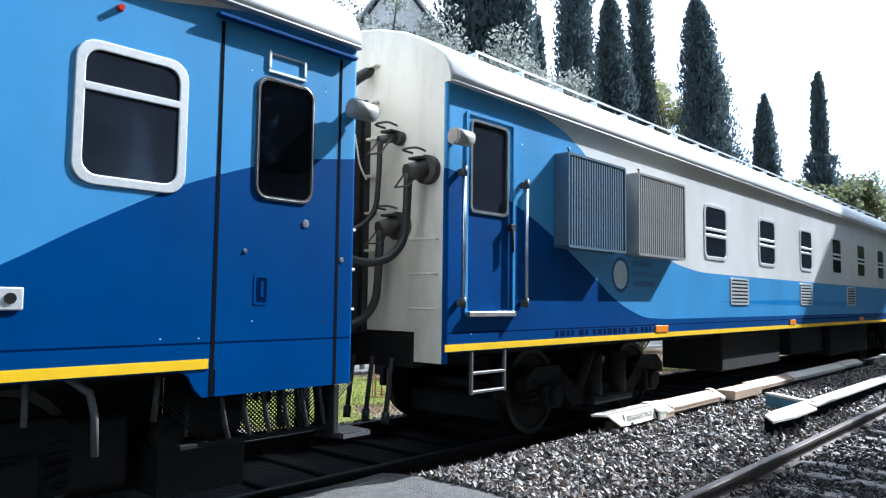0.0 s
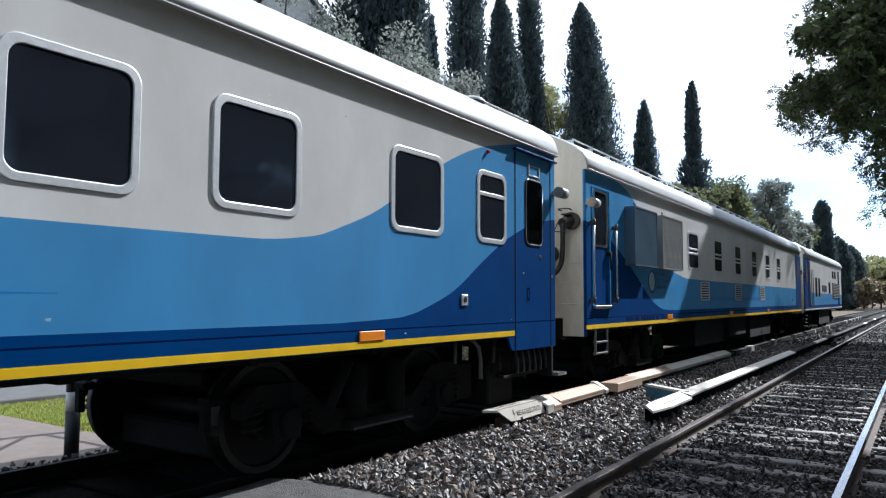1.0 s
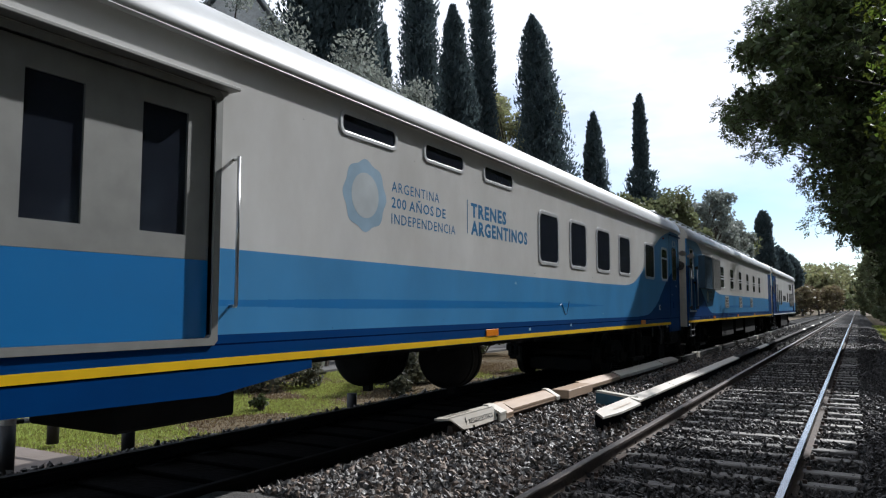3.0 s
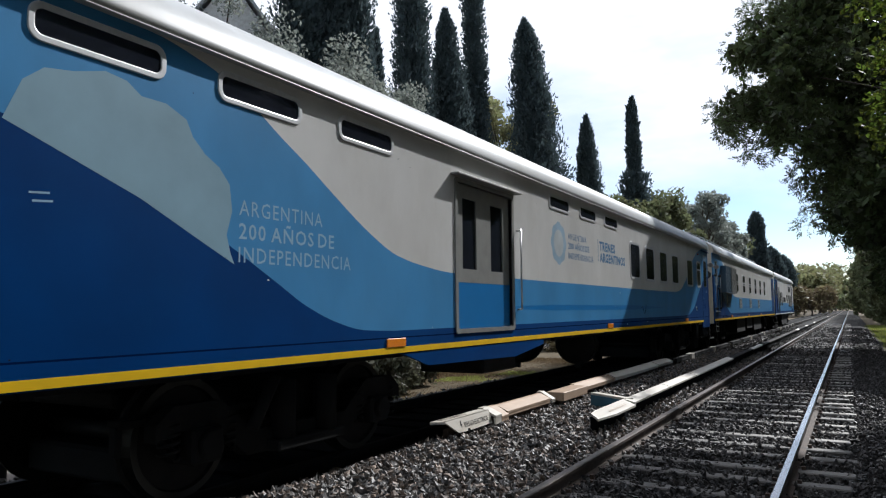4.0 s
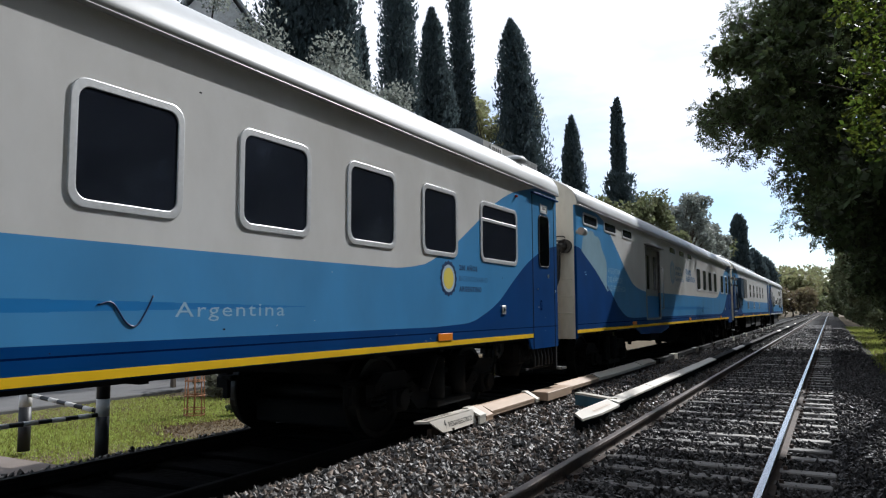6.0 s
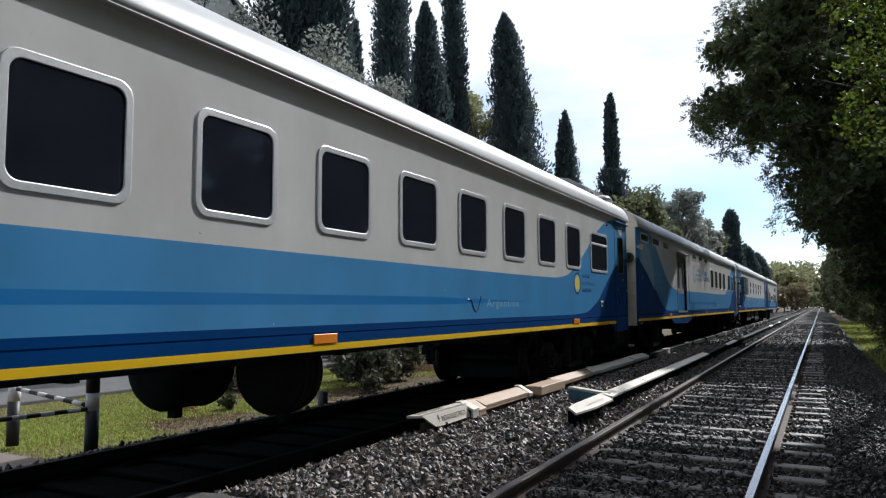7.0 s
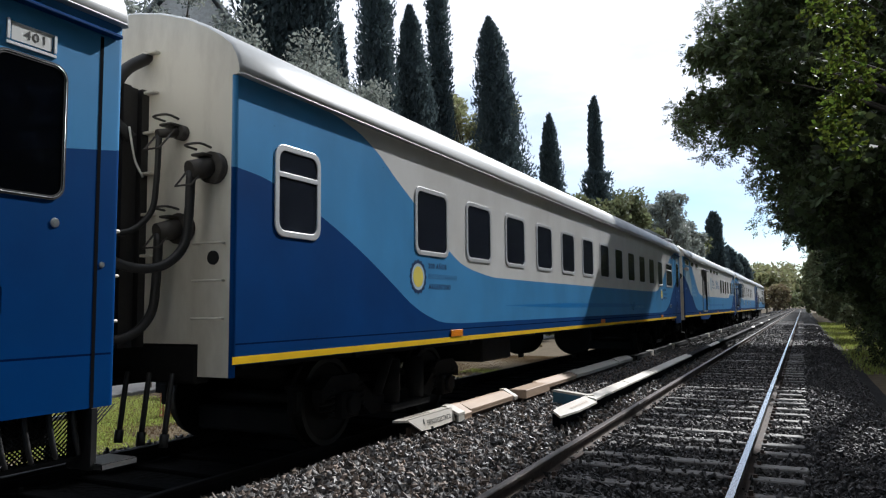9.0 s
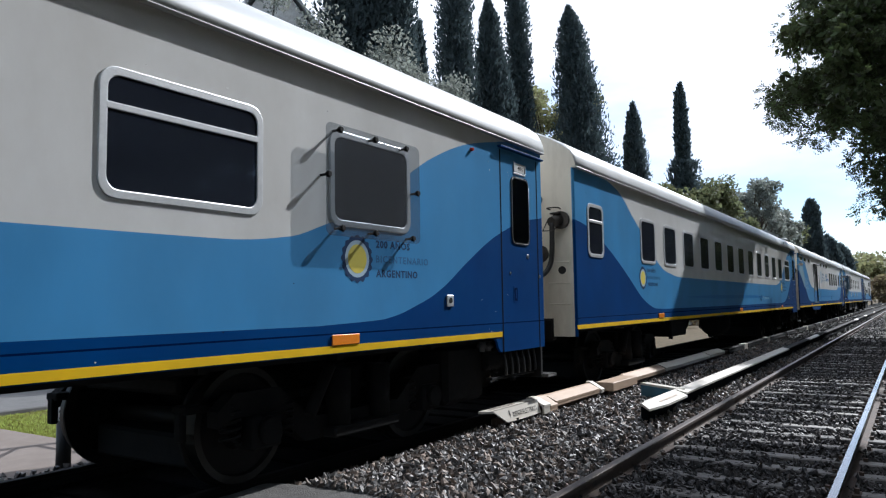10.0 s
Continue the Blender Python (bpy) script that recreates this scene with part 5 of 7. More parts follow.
def chips(car, length, seed, count=26):
    """Small chips and stone marks in the paint."""
    rnd = random.Random(seed)
    base = {}
    for k in range(count):
        pale = rnd.random() < 0.55
        big = k % 9 == 0
        key = (pale, big)
        if key not in base:
            bm = bmesh.new()
            r = 0.011 if big else 0.0055
            out = [(r * (1 + 0.35 * math.sin(3 * q + k)) * math.cos(q), r * (0.8 + 0.3 * math.cos(2 * q)) * math.sin(q)) for q in [2 * math.pi * j / 9 for j in range(9)]]
            slab(bm, out, 0.0, 0.0009)
            bmesh.ops.recalc_face_normals(bm, faces=bm.faces)
            ob = part("paint_chip", bm, M_PLATE if pale else M_UNDER, car)
            base[key] = ob.data
        else:
            ob = new("paint_chip", base[key])
            ob.parent = car
        ob.location = (HALF + 0.0003, rnd.uniform(0.3, length - 0.3) if k % 5 else rnd.uniform(length - 1.0, length), rnd.choice((rnd.uniform(1.15, 1.95), rnd.uniform(2.84, 2.96), rnd.uniform(1.06, 1.3))))


def build_coach():
    y0, n = CARS["coach"]
    car = make_car("passenger_coach", "blue and cream passenger coach with a row of tinted windows", "railway car", "coach")
    u = lambda v: v - y0
    wins = [(-23.88 - 1.376 * k - 0.425, -23.88 - 1.376 * k + 0.425) for k in range(12)]
    big, toilet = (-22.82, -21.60), (-41.85, -41.22)
    holes = [hole_of(u(a), u(b)) for a, b in wins + [big, toilet]]
    car_shell(car, n, holes)
    for a, b in wins:
        window(car, u(a), u(b))
    window(car, u(big[0]), u(big[1]), bar=2.57, label="wide tinted window with a cross bar")
    window(car, u(toilet[0]), u(toilet[1]), bar=2.55, label="tinted window with a cross bar in an aluminium frame")
    sun_emblem(car, u(-23.69), 1.775, 0.20)
    bicentenary(car, u(-23.42), 1.76)
    sun_emblem(car, u(-39.37), 1.77, 0.19)
    bicentenary(car, u(-39.12), 1.76, 0.95)
    gull(car, u(-28.2), 1.43)
    lettering("Argentina", 0.105, u(-27.62), 1.37, M_LETTERW, car, HALF + 0.0005, width=1.1)
    fittings(car, n, lamp=False, orange=(u(-23.95), u(-31.22), u(-38.55)))
    front_door(car, n, "101", "hoses")
    roof_unit(car, n)
    end_gear(car, 0.0, -1)
    end_gear(car, n, 1)
    bogie(car, 3.2)
    bogie(car, n - 3.2)
    tanks(car, u(-31.15))
    under_box(car, u(-37.3), u(-36.2), 0.66)
    bm = bmesh.new()
    cyl(bm, (1.31, 0.12, 1.82), (1.31, -0.015, 1.82), 0.055, None, 14)
    part("round_port", bm, M_RUBBER, car)
    return car


def build_diner():
    y0, n = CARS["diner"]
    car = make_car("dining_coach", "blue and cream coach with a plastic sheet over one window", "railway car", "diner")
    u = lambda v: v - y0
    wide, covered = (-49.28, -48.03), (-47.32, -46.22)
    holes = [hole_of(u(a), u(b)) for a, b in (wide, covered)]
    car_shell(car, n, holes, band=False)
    window(car, u(wide[0]), u(wide[1]), bar=2.57, label="wide tinted window with a cross bar")
    window(car, u(covered[0]), u(covered[1]))
    # clear sheet held off the window on pins
    d = 0.08
    bm = bmesh.new()
    slab(bm, rounded(u(-47.45), u(-46.18), 1.93, 2.83, 0.06), HALF + d, HALF + d + 0.006)
    bmesh.ops.recalc_face_normals(bm, faces=bm.faces)
    part("plastic_sheet", bm, M_CLEAR, car, "scuffed clear plastic sheet on pins")
    for yy, zz in ((-47.28, 2.79), (-46.83, 2.79), (-46.38, 2.79), (-47.42, 2.41), (-46.21, 2.40), (-47.26, 1.995), (-46.83, 1.985), (-46.29, 1.975)):
        bm = bmesh.new()
        cyl(bm, (HALF, u(yy), zz), (HALF + d + 0.01, u(yy), zz), 0.011, None, 8)
        cyl(bm, (HALF + d + 0.006, u(yy), zz), (HALF + d + 0.022, u(yy), zz), 0.03, 0.02, 10)
        cyl(bm, (HALF + d - 0.014, u(yy), zz), (HALF + d, u(yy), zz), 0.022, None, 10)
        part("pin", bm, M_UNDER, car)
    sun_emblem(car, u(-46.98), 1.765, 0.195)
    bicentenary(car, u(-46.73), 1.75)
    fittings(car, n, lamp=False, orange=(u(-47.3),))
    front_door(car, n, "401", "low")
    end_gear(car, n, 1)
    bogie(car, n - 3.2)
    bogie(car, 3.2)
    return car


def build_loco():
    y0, n = CARS["loco"]
    car = make_car("locomotive", "blue and white diesel locomotive at the head of the train", "locomotive", "loco")
    slots = [(3.45, 4.10, 1.53, 2.42), (4.55, 5.22, 1.53, 2.42), (8.78, 9.60, 1.72, 2.32), (10.5, 11.3, 2.52, 2.95), (11.6, 12.45, 2.52, 2.95)]
    car_shell(car, n, [hole_of(*h) for h in slots], front_door=False, plain=True)
    for h in slots:
        window(car, *h, r=0.06, frame_w=0.035, frame_mat=M_GRILLEW, label="dark window in a painted frame")
    for k in range(3):
        bm = bmesh.new()
        box(bm, HALF + 0.001, HALF + 0.02, 6.0 + 0.66 * k, 6.42 + 0.66 * k, 1.81, 2.11, 0.006)
        part("air_intake", bm, M_UNDER, car, "small dark square air intake")
    bm = bmesh.new()
    box(bm, HALF + 0.001, HALF + 0.012, 10.6, 14.3, 1.50, 2.30, 0.004)
    g = part("radiator_grille", bm, M_UNDER, car, "louvred radiator grille")
    for k in range(9):
        bm = bmesh.new()
        box(bm, HALF + 0.012, HALF + 0.035, 10.65, 14.25, 1.53 + 0.085 * k, 1.575 + 0.085 * k)
        part("slat", bm, M_GRILLEW, g)
    for yy in (1.82, 2.35):
        bm = bmesh.new()
        cyl(bm, (HALF + 0.05, yy, 1.15), (HALF + 0.05, yy, 2.7), 0.02, None, 8)
        part("handrail", bm, M_GRILLEW, car)
    for yy in (1.0, n - 2.2):
        bm = bmesh.new()
        box(bm, HALF + 0.007, HALF + 0.014, yy, yy + 0.75, 1.15, 3.0, 0.005)
        part("cab_door", bm, M_NAVY, car)
    for k in range(5):
        bm = bmesh.new()
        box(bm, 1.3, 1.48, 0.5, 1.0, 0.35 + 0.14 * k, 0.37 + 0.14 * k)
        part("cab_step", bm, M_UNDER, car)
    bm = bmesh.new()
    box(bm, HALF + 0.001, HALF + 0.006, 0.05, 1.75, 1.06, 3.12)
    part("cab_side", bm, M_DARK, car, "dark blue cab side")
    bm = bmesh.new()
    box(bm, HALF + 0.007, HALF + 0.02, 0.3, 0.85, 2.15, 2.85, 0.004)
    part("cab_window", bm, M_RUBBER, car)
    bogie(car, 3.4)
    bogie(car, n - 3.4)
    under_box(car, 5.6, 10.0, 0.28)
    end_gear(car, 0.0, -1)
    return car


TRAIN = [build_power_car(), build_baggage_car(), build_coach(), build_diner(), build_loco()]
for k, car in enumerate(TRAIN[:4]):
    chips(car, 22.0, k + 1, 44)

# ---- ground, ballast and tracks ----
rng = np.random.default_rng(7)


def grid_sheet(name, xs, ys, height, mat, label, category="ground"):
    vs = [(x, y, height(x, y)) for y in ys for x in xs]
    nx = len(xs)
    fs = [(j * nx + i, j * nx + i + 1, (j + 1) * nx + i + 1, (j + 1) * nx + i) for j in range(len(ys) - 1) for i in range(nx - 1)]
    me = bpy.data.meshes.new(name)
    me.from_pydata(vs, [], fs)
    me.materials.append(mat)
    return tagged(new(name, me), label, category, kind="structure")


def ground_height(x, y):
    base = -0.42
    if -6.0 < x < 4.0:
        base = -0.42
    return base + 0.04 * noise.noise((x * 0.3, y * 0.3, 0.0)) * (1 if abs(x) < 60 else 0)


gx = [-3000, -600, -150, -60] + [-40 + 2 * k for k in range(16)] + [-8 + 1 * k for k in range(20)] + [14, 20, 30, 60, 150, 600, 3000]
gy = [-3000, -600, -100, -30] + [-12 + 1.5 * k for k in range(30)] + [36 + 6 * k for k in range(16)] + [150, 220, 400, 900, 3000]
grid_sheet("ground", gx, gy, ground_height, M_GROUND, "dry earth with thin turf beside the railway")

BED_TOP = -0.19


def bed_height(x, y):
    """Ballast between -5.2 and 3.0, sloping down at both shoulders."""
    h = BED_TOP
    if -2.2 < x < -0.12:
        h += 0.15 * min(1.0, (x + 2.2) / 0.5, (-0.12 - x) / 0.35)
    elif x < 1.56:
        h += 0.02
    if x < -4.7:
        h -= (-4.7 - x) * 0.42
    if x > 2.9:
        h -= (x - 2.9) * 0.28
    return h + 0.02 * noise.noise((x * 1.3, y * 1.3, 3.0))


bx = [-2.15 + 0.25 * k for k in range(24)]
by = [-30, -20, -12] + [-6 + 0.4 * k for k in range(70)] + [24 + 2 * k for k in range(40)] + [110, 130, 160, 200, 260, 340]
grid_sheet("ballast_bed", bx, by, bed_height, M_BED, "crushed stone ballast bed, near-black for the shade between stones", "ballast")
grid_sheet("ballast_bed", [-5.6 + 0.2464 * k for k in range(15)], by, bed_height, M_SHADEBED, "ballast bed coloured near-black for the shade under the train", "ballast")


def stone_field(name, count, x0, x1, y0, y1, size, label, mat, lift=1.7):
    """Crushed stones scattered on the bed, one joined mesh."""
    base = np.array([(1, 0, 0), (-1, 0, 0), (0, 1, 0), (0, -1, 0), (0, 0, 1), (0, 0, -1)], float)
    tris = np.array([(0, 2, 4), (2, 1, 4), (1, 3, 4), (3, 0, 4), (2, 0, 5), (1, 2, 5), (3, 1, 5), (0, 3, 5)])
    xs = rng.uniform(x0, x1, count)
    t = rng.uniform(0, 1, count)
    ys = y0 + (y1 - y0) * (t ** 1.6)
    vs = np.zeros((count, 6, 3))
    for i in range(count):
        a = rng.normal(size=(3, 3))
        q, _ = np.linalg.qr(a)
        s = size * rng.uniform(0.6, 1.35)
        v = (base * rng.uniform(0.6, 1.2, (6, 1))) @ np.diag((rng.uniform(0.9, 1.6), rng.uniform(0.6, 1.0), rng.uniform(0.45, 0.8))) * s @ q
        v[:, 0] += xs[i]
        v[:, 1] += ys[i]
        v[:, 2] += bed_height(xs[i], ys[i]) + rng.uniform(-0.5, lift) * s
        vs[i] = v
    fs = (tris[None] + 6 * np.arange(count)[:, None, None]).reshape(-1, 3)
    me = bpy.data.meshes.new(name)
    me.from_pydata(vs.reshape(-1, 3).tolist(), [], fs.tolist())
    me.materials.append(mat)
    return tagged(new(name, me), label, "ballast", kind="stuff")


stone_field("ballast_stones", 36000, -2.2, 0.0, 4.2, 26.0, 0.030, "loose grey crushed stones beside the tracks", M_BALLAST)
stone_field("ballast_stones", 15000, -2.2, 0.0, 4.2, 26.0, 0.032, "loose brownish crushed stones beside the tracks", M_BROWNSTONE)
stone_field("ballast_stones", 40000, 0.04, 3.3, 4.2, 26.0, 0.028, "loose dusty stones between the rails, darkened to imitate tree shade", M_SHADESTONE, 1.45)
stone_field("ballast_stones", 20000, -2.2, 3.3, 26.0, 62.0, 0.040, "loose crushed stones along the far stretch of track", M_SHADESTONE, 1.2)
stone_field("ballast_stones", 9000, -5.4, -4.75, 1.5, 16.0, 0.032, "loose grey crushed stones on the far shoulder", M_BALLAST)


def rail_mesh(x, y0, y1, head):
    prof = [(-0.070, -0.150), (0.070, -0.150), (0.070, -0.138), (0.012, -0.122), (0.010, -0.045), (0.034, -0.036), (0.036, -0.008), (0.028, 0.0), (-0.028, 0.0), (-0.036, -0.008), (-0.034, -0.036), (-0.010, -0.045), (-0.012, -0.122), (-0.070, -0.138)]
    bm = bmesh.new()
    ys = [y0 + (y1 - y0) * k / 40 for k in range(41)]
    rows = [[bm.verts.new((x + px, y, pz)) for px, pz in prof] for y in ys]
    for r0, r1 in zip(rows, rows[1:]):
        for k in range(len(prof)):
            f = bm.faces.new((r0[k], r0[(k + 1) % len(prof)], r1[(k + 1) % len(prof)], r1[k]))
            f.material_index = 1 if k in (6, 7, 8) else 0
    bm.faces.new(rows[0])
    bm.faces.new(rows[-1][::-1])
    bmesh.ops.recalc_face_normals(bm, faces=bm.faces)
    return bm


def build_track(name, xl, heads, label, y_first, count, wood, rust):
    tr = thing(name, label, "railway track", kind="structure")
    for x, head in ((xl, heads[0]), (xl + 1.676, heads[1])):
        part("rail", rail_mesh(x, -30, 330, head), [rust, head], tr, "steel rail on wooden sleepers")
    bm = bmesh.new()
    box(bm, -1.36, 1.36, -0.085, 0.085, -0.30, -0.136, 0.012)
    first = None
    rnd = random.Random(3)
    for k in range(count):
        if first is None:
            ob = first = part("sleeper", bm, wood, tr)
        else:
            ob = new("sleeper", first.data)
            ob.parent = tr
        ob.location = (xl + 0.838 + rnd.uniform(-0.05, 0.05), y_first + 0.62 * k + rnd.uniform(-0.04, 0.04), rnd.uniform(-0.015, 0.01))
        ob.rotation_euler = (0, 0, rnd.uniform(-0.02, 0.02))
        # base plates under both rails
    bm = bmesh.new()
    for k in range(count):
        for x in (xl, xl + 1.676):
            y = y_first + 0.62 * k
            box(bm, x - 0.13, x + 0.13, y - 0.08, y + 0.08, -0.156, -0.138)
            for d in (-0.10, 0.10):
                box(bm, x + d - 0.018, x + d + 0.018, y - 0.02, y + 0.02, -0.14, -0.10)
    part("rail_fastenings", bm, rust, tr)
    return tr


build_track("railway_track", 0.0, (M_DULLTOP, M_RAILTOP), "near broad gauge track on weathered wooden sleepers", -4.0, 130, M_SLEEPER, M_RUST)
build_track("railway_track", -4.0, (M_SHADERAIL, M_SHADERAIL), "far broad gauge track under the train", -4.0, 130, M_SHADEWOOD, M_SHADERAIL)


def cover_section(tr, x, y0, y1, z, mat, name="cover_board", drop=0.16, cant=0.0, w=0.20):
    """A protective cover: a board that slopes towards the near track by cant, and a lip under its near edge."""
    bm = bmesh.new()
    out = [(x - w / 2, z - 0.025), (x - w / 2, z), (x - w / 4, z), (x + w / 2, z - cant), (x + w / 2, z - cant - 0.025)]
    a, b = [bm.verts.new((q[0], y0, q[1])) for q in out], [bm.verts.new((q[0], y1, q[1])) for q in out]
    bm.faces.new(a)
    bm.faces.new(b[::-1])
    for k in range(5):
        bm.faces.new((a[k], b[k], b[(k + 1) % 5], a[(k + 1) % 5]))
    bmesh.ops.recalc_face_normals(bm, faces=bm.faces)
    if drop > cant + 0.03:
        box(bm, x + w / 2 - 0.03, x + w / 2 - 0.004, y0 + 0.002, y1 - 0.002, z - drop, z - cant - 0.024, 0.004)
    return part(name, bm, mat, tr, "protective third-rail cover board")


def build_third_rails():
    a = thing("third_rail", "conductor rail under pale wooden cover boards with a printed warning", "third rail", kind="structure")
    bm = bmesh.new()
    box(bm, -1.80, -1.73, 7.1, 330, -0.02, 0.09, 0.01)
    part("conductor_rail", bm, M_RUST, a)
    x = -1.70
    # the first section has a slanting end and a leaning face
    bm = bmesh.new()
    lean = 0.34

    def face_x(z):
        return x + 0.03 + (0.20 - z) * lean

    vs = [(x - 0.11, 6.84), (x + 0.03, 6.92), (x + 0.03, 8.02), (x - 0.11, 8.02)]
    top = [bm.verts.new((*v, 0.20)) for v in vs]
    bot = [bm.verts.new((*v, 0.175)) for v in vs]
    bm.faces.new(top)
    bm.faces.new(bot[::-1])
    for k in range(4):
        bm.faces.new((top[k], bot[k], bot[(k + 1) % 4], top[(k + 1) % 4]))
    f1 = [(6.92, 0.20), (7.16, 0.055), (7.38, 0.045), (7.38, 0.07), (7.44, 0.07), (7.44, 0.045), (8.02, 0.05), (8.02, 0.20)]
    a0 = [bm.verts.new((face_x(z), y, z)) for y, z in f1]
    a1 = [bm.verts.new((face_x(z) - 0.025, y, z)) for y, z in f1]
    bm.faces.new(a0)
    bm.faces.new(a1[::-1])
    for k in range(8):
        bm.faces.new((a0[k], a1[k], a1[(k + 1) % 8], a0[(k + 1) % 8]))
    bmesh.ops.recalc_face_normals(bm, faces=bm.faces)
    first = part("cover_board", bm, M_COVER, a, "white painted end cover with a printed warning")
    lettering("RIESGO ELECTRICO", 0.056, 7.33, 0.092, M_RUBBER, first, face_x(0.092) + 0.003, width=0.60, lean=lean)
    bm = bmesh.new()
    bolt = [(7.25, 0.17), (7.275, 0.17), (7.265, 0.135), (7.285, 0.135), (7.245, 0.08), (7.26, 0.12), (7.24, 0.12)]
    bm.faces.new([bm.verts.new((face_x(z) + 0.003, y, z)) for y, z in bolt])
    part("warning_bolt", bm, M_RUBBER, first)
    for k in range(9):
        bm = bmesh.new()
        box(bm, x - 0.10, x - 0.03, 6.98 + 0.07 * k, 7.0 + 0.07 * k, 0.201, 0.203)
        part("paint_tick", bm, M_RUST, first)
    cover_section(a, x + 0.005, 8.02, 8.20, 0.215, M_COVER, "joint_cover", 0.19, 0.08, 0.24)
    cover_section(a, x + 0.005, 8.21, 8.42, 0.205, M_WOOD, "joint_cover", 0.19, 0.10, 0.235)
    cover_section(a, x, 8.43, 9.92, 0.20, M_WOOD, drop=0.13, cant=0.065)
    cover_section(a, x, 9.94, 10.06, 0.22, M_COVER, "joint_cover", 0.15, 0.10, 0.24)
    # a lower wide box section, then the long run
    bm = bmesh.new()
    box(bm, x - 0.05, x + 0.05, 8.0, 11.3, -0.1, 0.09)
    part("rail_support", bm, M_RUST, a)
    bm = bmesh.new()
    box(bm, x - 0.08, x + 0.20, 10.2, 11.3, 0.06, 0.19, 0.01)
    part("cover_box", bm, M_WOOD, a)
    y = 11.32
    rnd = random.Random(8)
    for k, (ln, m) in enumerate(((1.9, M_WOOD), (0.5, M_COVER), (2.9, M_COVER), (1.0, M_COVER), (0.5, M_COVER))):
        cover_section(a, x + rnd.uniform(-0.01, 0.01), y, y + ln, 0.20 + 0.012 * (k % 2), m, drop=0.12, cant=0.06, w=0.19)
        y += ln + 0.02
    while y < 150:
        ln = rnd.choice((2.4, 3.0, 3.6))
        cover_section(a, x, y + 0.6, y + ln, 0.15, M_UNDER, drop=0.1, w=0.12)
        if rnd.random() < 0.45:
            cover_section(a, x, y, y + 0.4, 0.17, M_COVER, "joint_cover", w=0.16)
        y += ln + 0.1
    for k in range(30):
        bm = bmesh.new()
        box(bm, x - 0.06, x + 0.06, 7.42 + 2.3 * k, 7.54 + 2.3 * k, -0.2, 0.0, 0.01)
        part("insulator", bm, M_UNDER, a)
    b = thing("third_rail", "second conductor rail with white cover boards and a slanting end board", "third rail", kind="structure")
    bm = bmesh.new()
    box(bm, -0.62, -0.55, 9.2, 330, -0.02, 0.09, 0.01)
    part("conductor_rail", bm, M_RUST, b)
    # slanting end board that leads in from the side
    bm = bmesh.new()
    p, q = Vector((-1.12, 10.45, 0)), Vector((-0.46, 9.95, 0))
    d = (q - p).normalized()
    nrm = Vector((-d.y, d.x, 0))
    pts = [p - nrm * 0.06, q - nrm * 0.06, q + nrm * 0.06, p + nrm * 0.06]
    for z0, z1, m in ((0.16, 0.19, 0), (-0.12, 0.158, 1)):
        ring0 = [bm.verts.new((*v.xy, z0)) for v in pts]
        ring1 = [bm.verts.new((*v.xy, z1)) for v in pts]
        for f in (ring1, ring0[::-1], *[(ring0[k], ring0[(k + 1) % 4], ring1[(k + 1) % 4], ring1[k]) for k in range(4)]):
            bm.faces.new(f).material_index = m
    bmesh.ops.recalc_face_normals(bm, faces=bm.faces)
    part("slanting_board", bm, [M_COVER, M_TEAL], b)
    x = -0.44
    # the wide end board, narrowed towards its tip, with faded print
    bm = bmesh.new()
    tip = [(x - 0.035, 8.30), (x + 0.11, 8.12), (x + 0.15, 8.75), (x + 0.15, 9.62), (x - 0.07, 9.80), (x - 0.07, 8.60)]
    lo, hi = [bm.verts.new((px, py, 0.168 - 0.30 * max(0.0, px - x))) for px, py in tip], [bm.verts.new((px, py, 0.193 - 0.30 * max(0.0, px - x))) for px, py in tip]
    bm.faces.new(lo[::-1])
    bm.faces.new(hi)
    for k in range(6):
        bm.faces.new((lo[k], lo[(k + 1) % 6], hi[(k + 1) % 6], hi[k]))
    bmesh.ops.recalc_face_normals(bm, faces=bm.faces)
    board = part("cover_board", bm, M_COVER, b, "white end board with faded print")
    for k in range(7):
        bm = bmesh.new()
        py = 8.72 + 0.11 * k
        vs = [bm.verts.new((px, py + dy, 0.196 - 0.30 * (px - x))) for px, dy in ((x + 0.045, 0.0), (x + 0.08, 0.0), (x + 0.08, 0.04), (x + 0.045, 0.04))]
        bm.faces.new(vs)
        part("faded_print", bm, M_WOOD, board)
    # near-black bar standing in for the shade under the cover boards
    bm = bmesh.new()
    box(bm, x - 0.06, x + 0.02, 8.35, 60, -0.16, 0.145)
    part("cover_shade_bar", bm, M_SEALSHADE, b)
    y = 9.83
    for k in range(40):
        ln = rnd.choice((2.2, 2.8))
        cover_section(b, x + rnd.uniform(-0.008, 0.008), y, y + ln, 0.185, M_COVER if y < 18 or rnd.random() < 0.12 else M_UNDER, drop=0.0, cant=0.03, w=0.17 if y < 18 else 0.11)
        y += ln + 0.03


build_third_rails()

# the crossing where the camera stands
def asphalt_height(x, y):
    edge = 4.24 + 0.10 * noise.noise((x * 1.5, 0.0, 4.0)) - 0.5 * max(0.0, -1.75 - x) - 0.25 * max(0.0, x + 1.1)
    h = -0.005 + 0.012 * noise.noise((x * 2.0, y * 2.0, 8.0)) + 0.006 * noise.noise((x * 7.0, y * 7.0, 2.0))
    if x > -0.1:
        h -= 0.04
    return h - 0.7 * max(0.0, y - edge) - 0.8 * max(0.0, -2.1 - x)


grid_sheet("pavement", [-2.5 + 0.1 * k for k in range(58)], [-3 + 0.2 * k for k in range(32)] + [3.4 + 0.08 * k for k in range(18)], asphalt_height, M_CONCRETE, "worn dark asphalt foot crossing between the rails", "pavement")

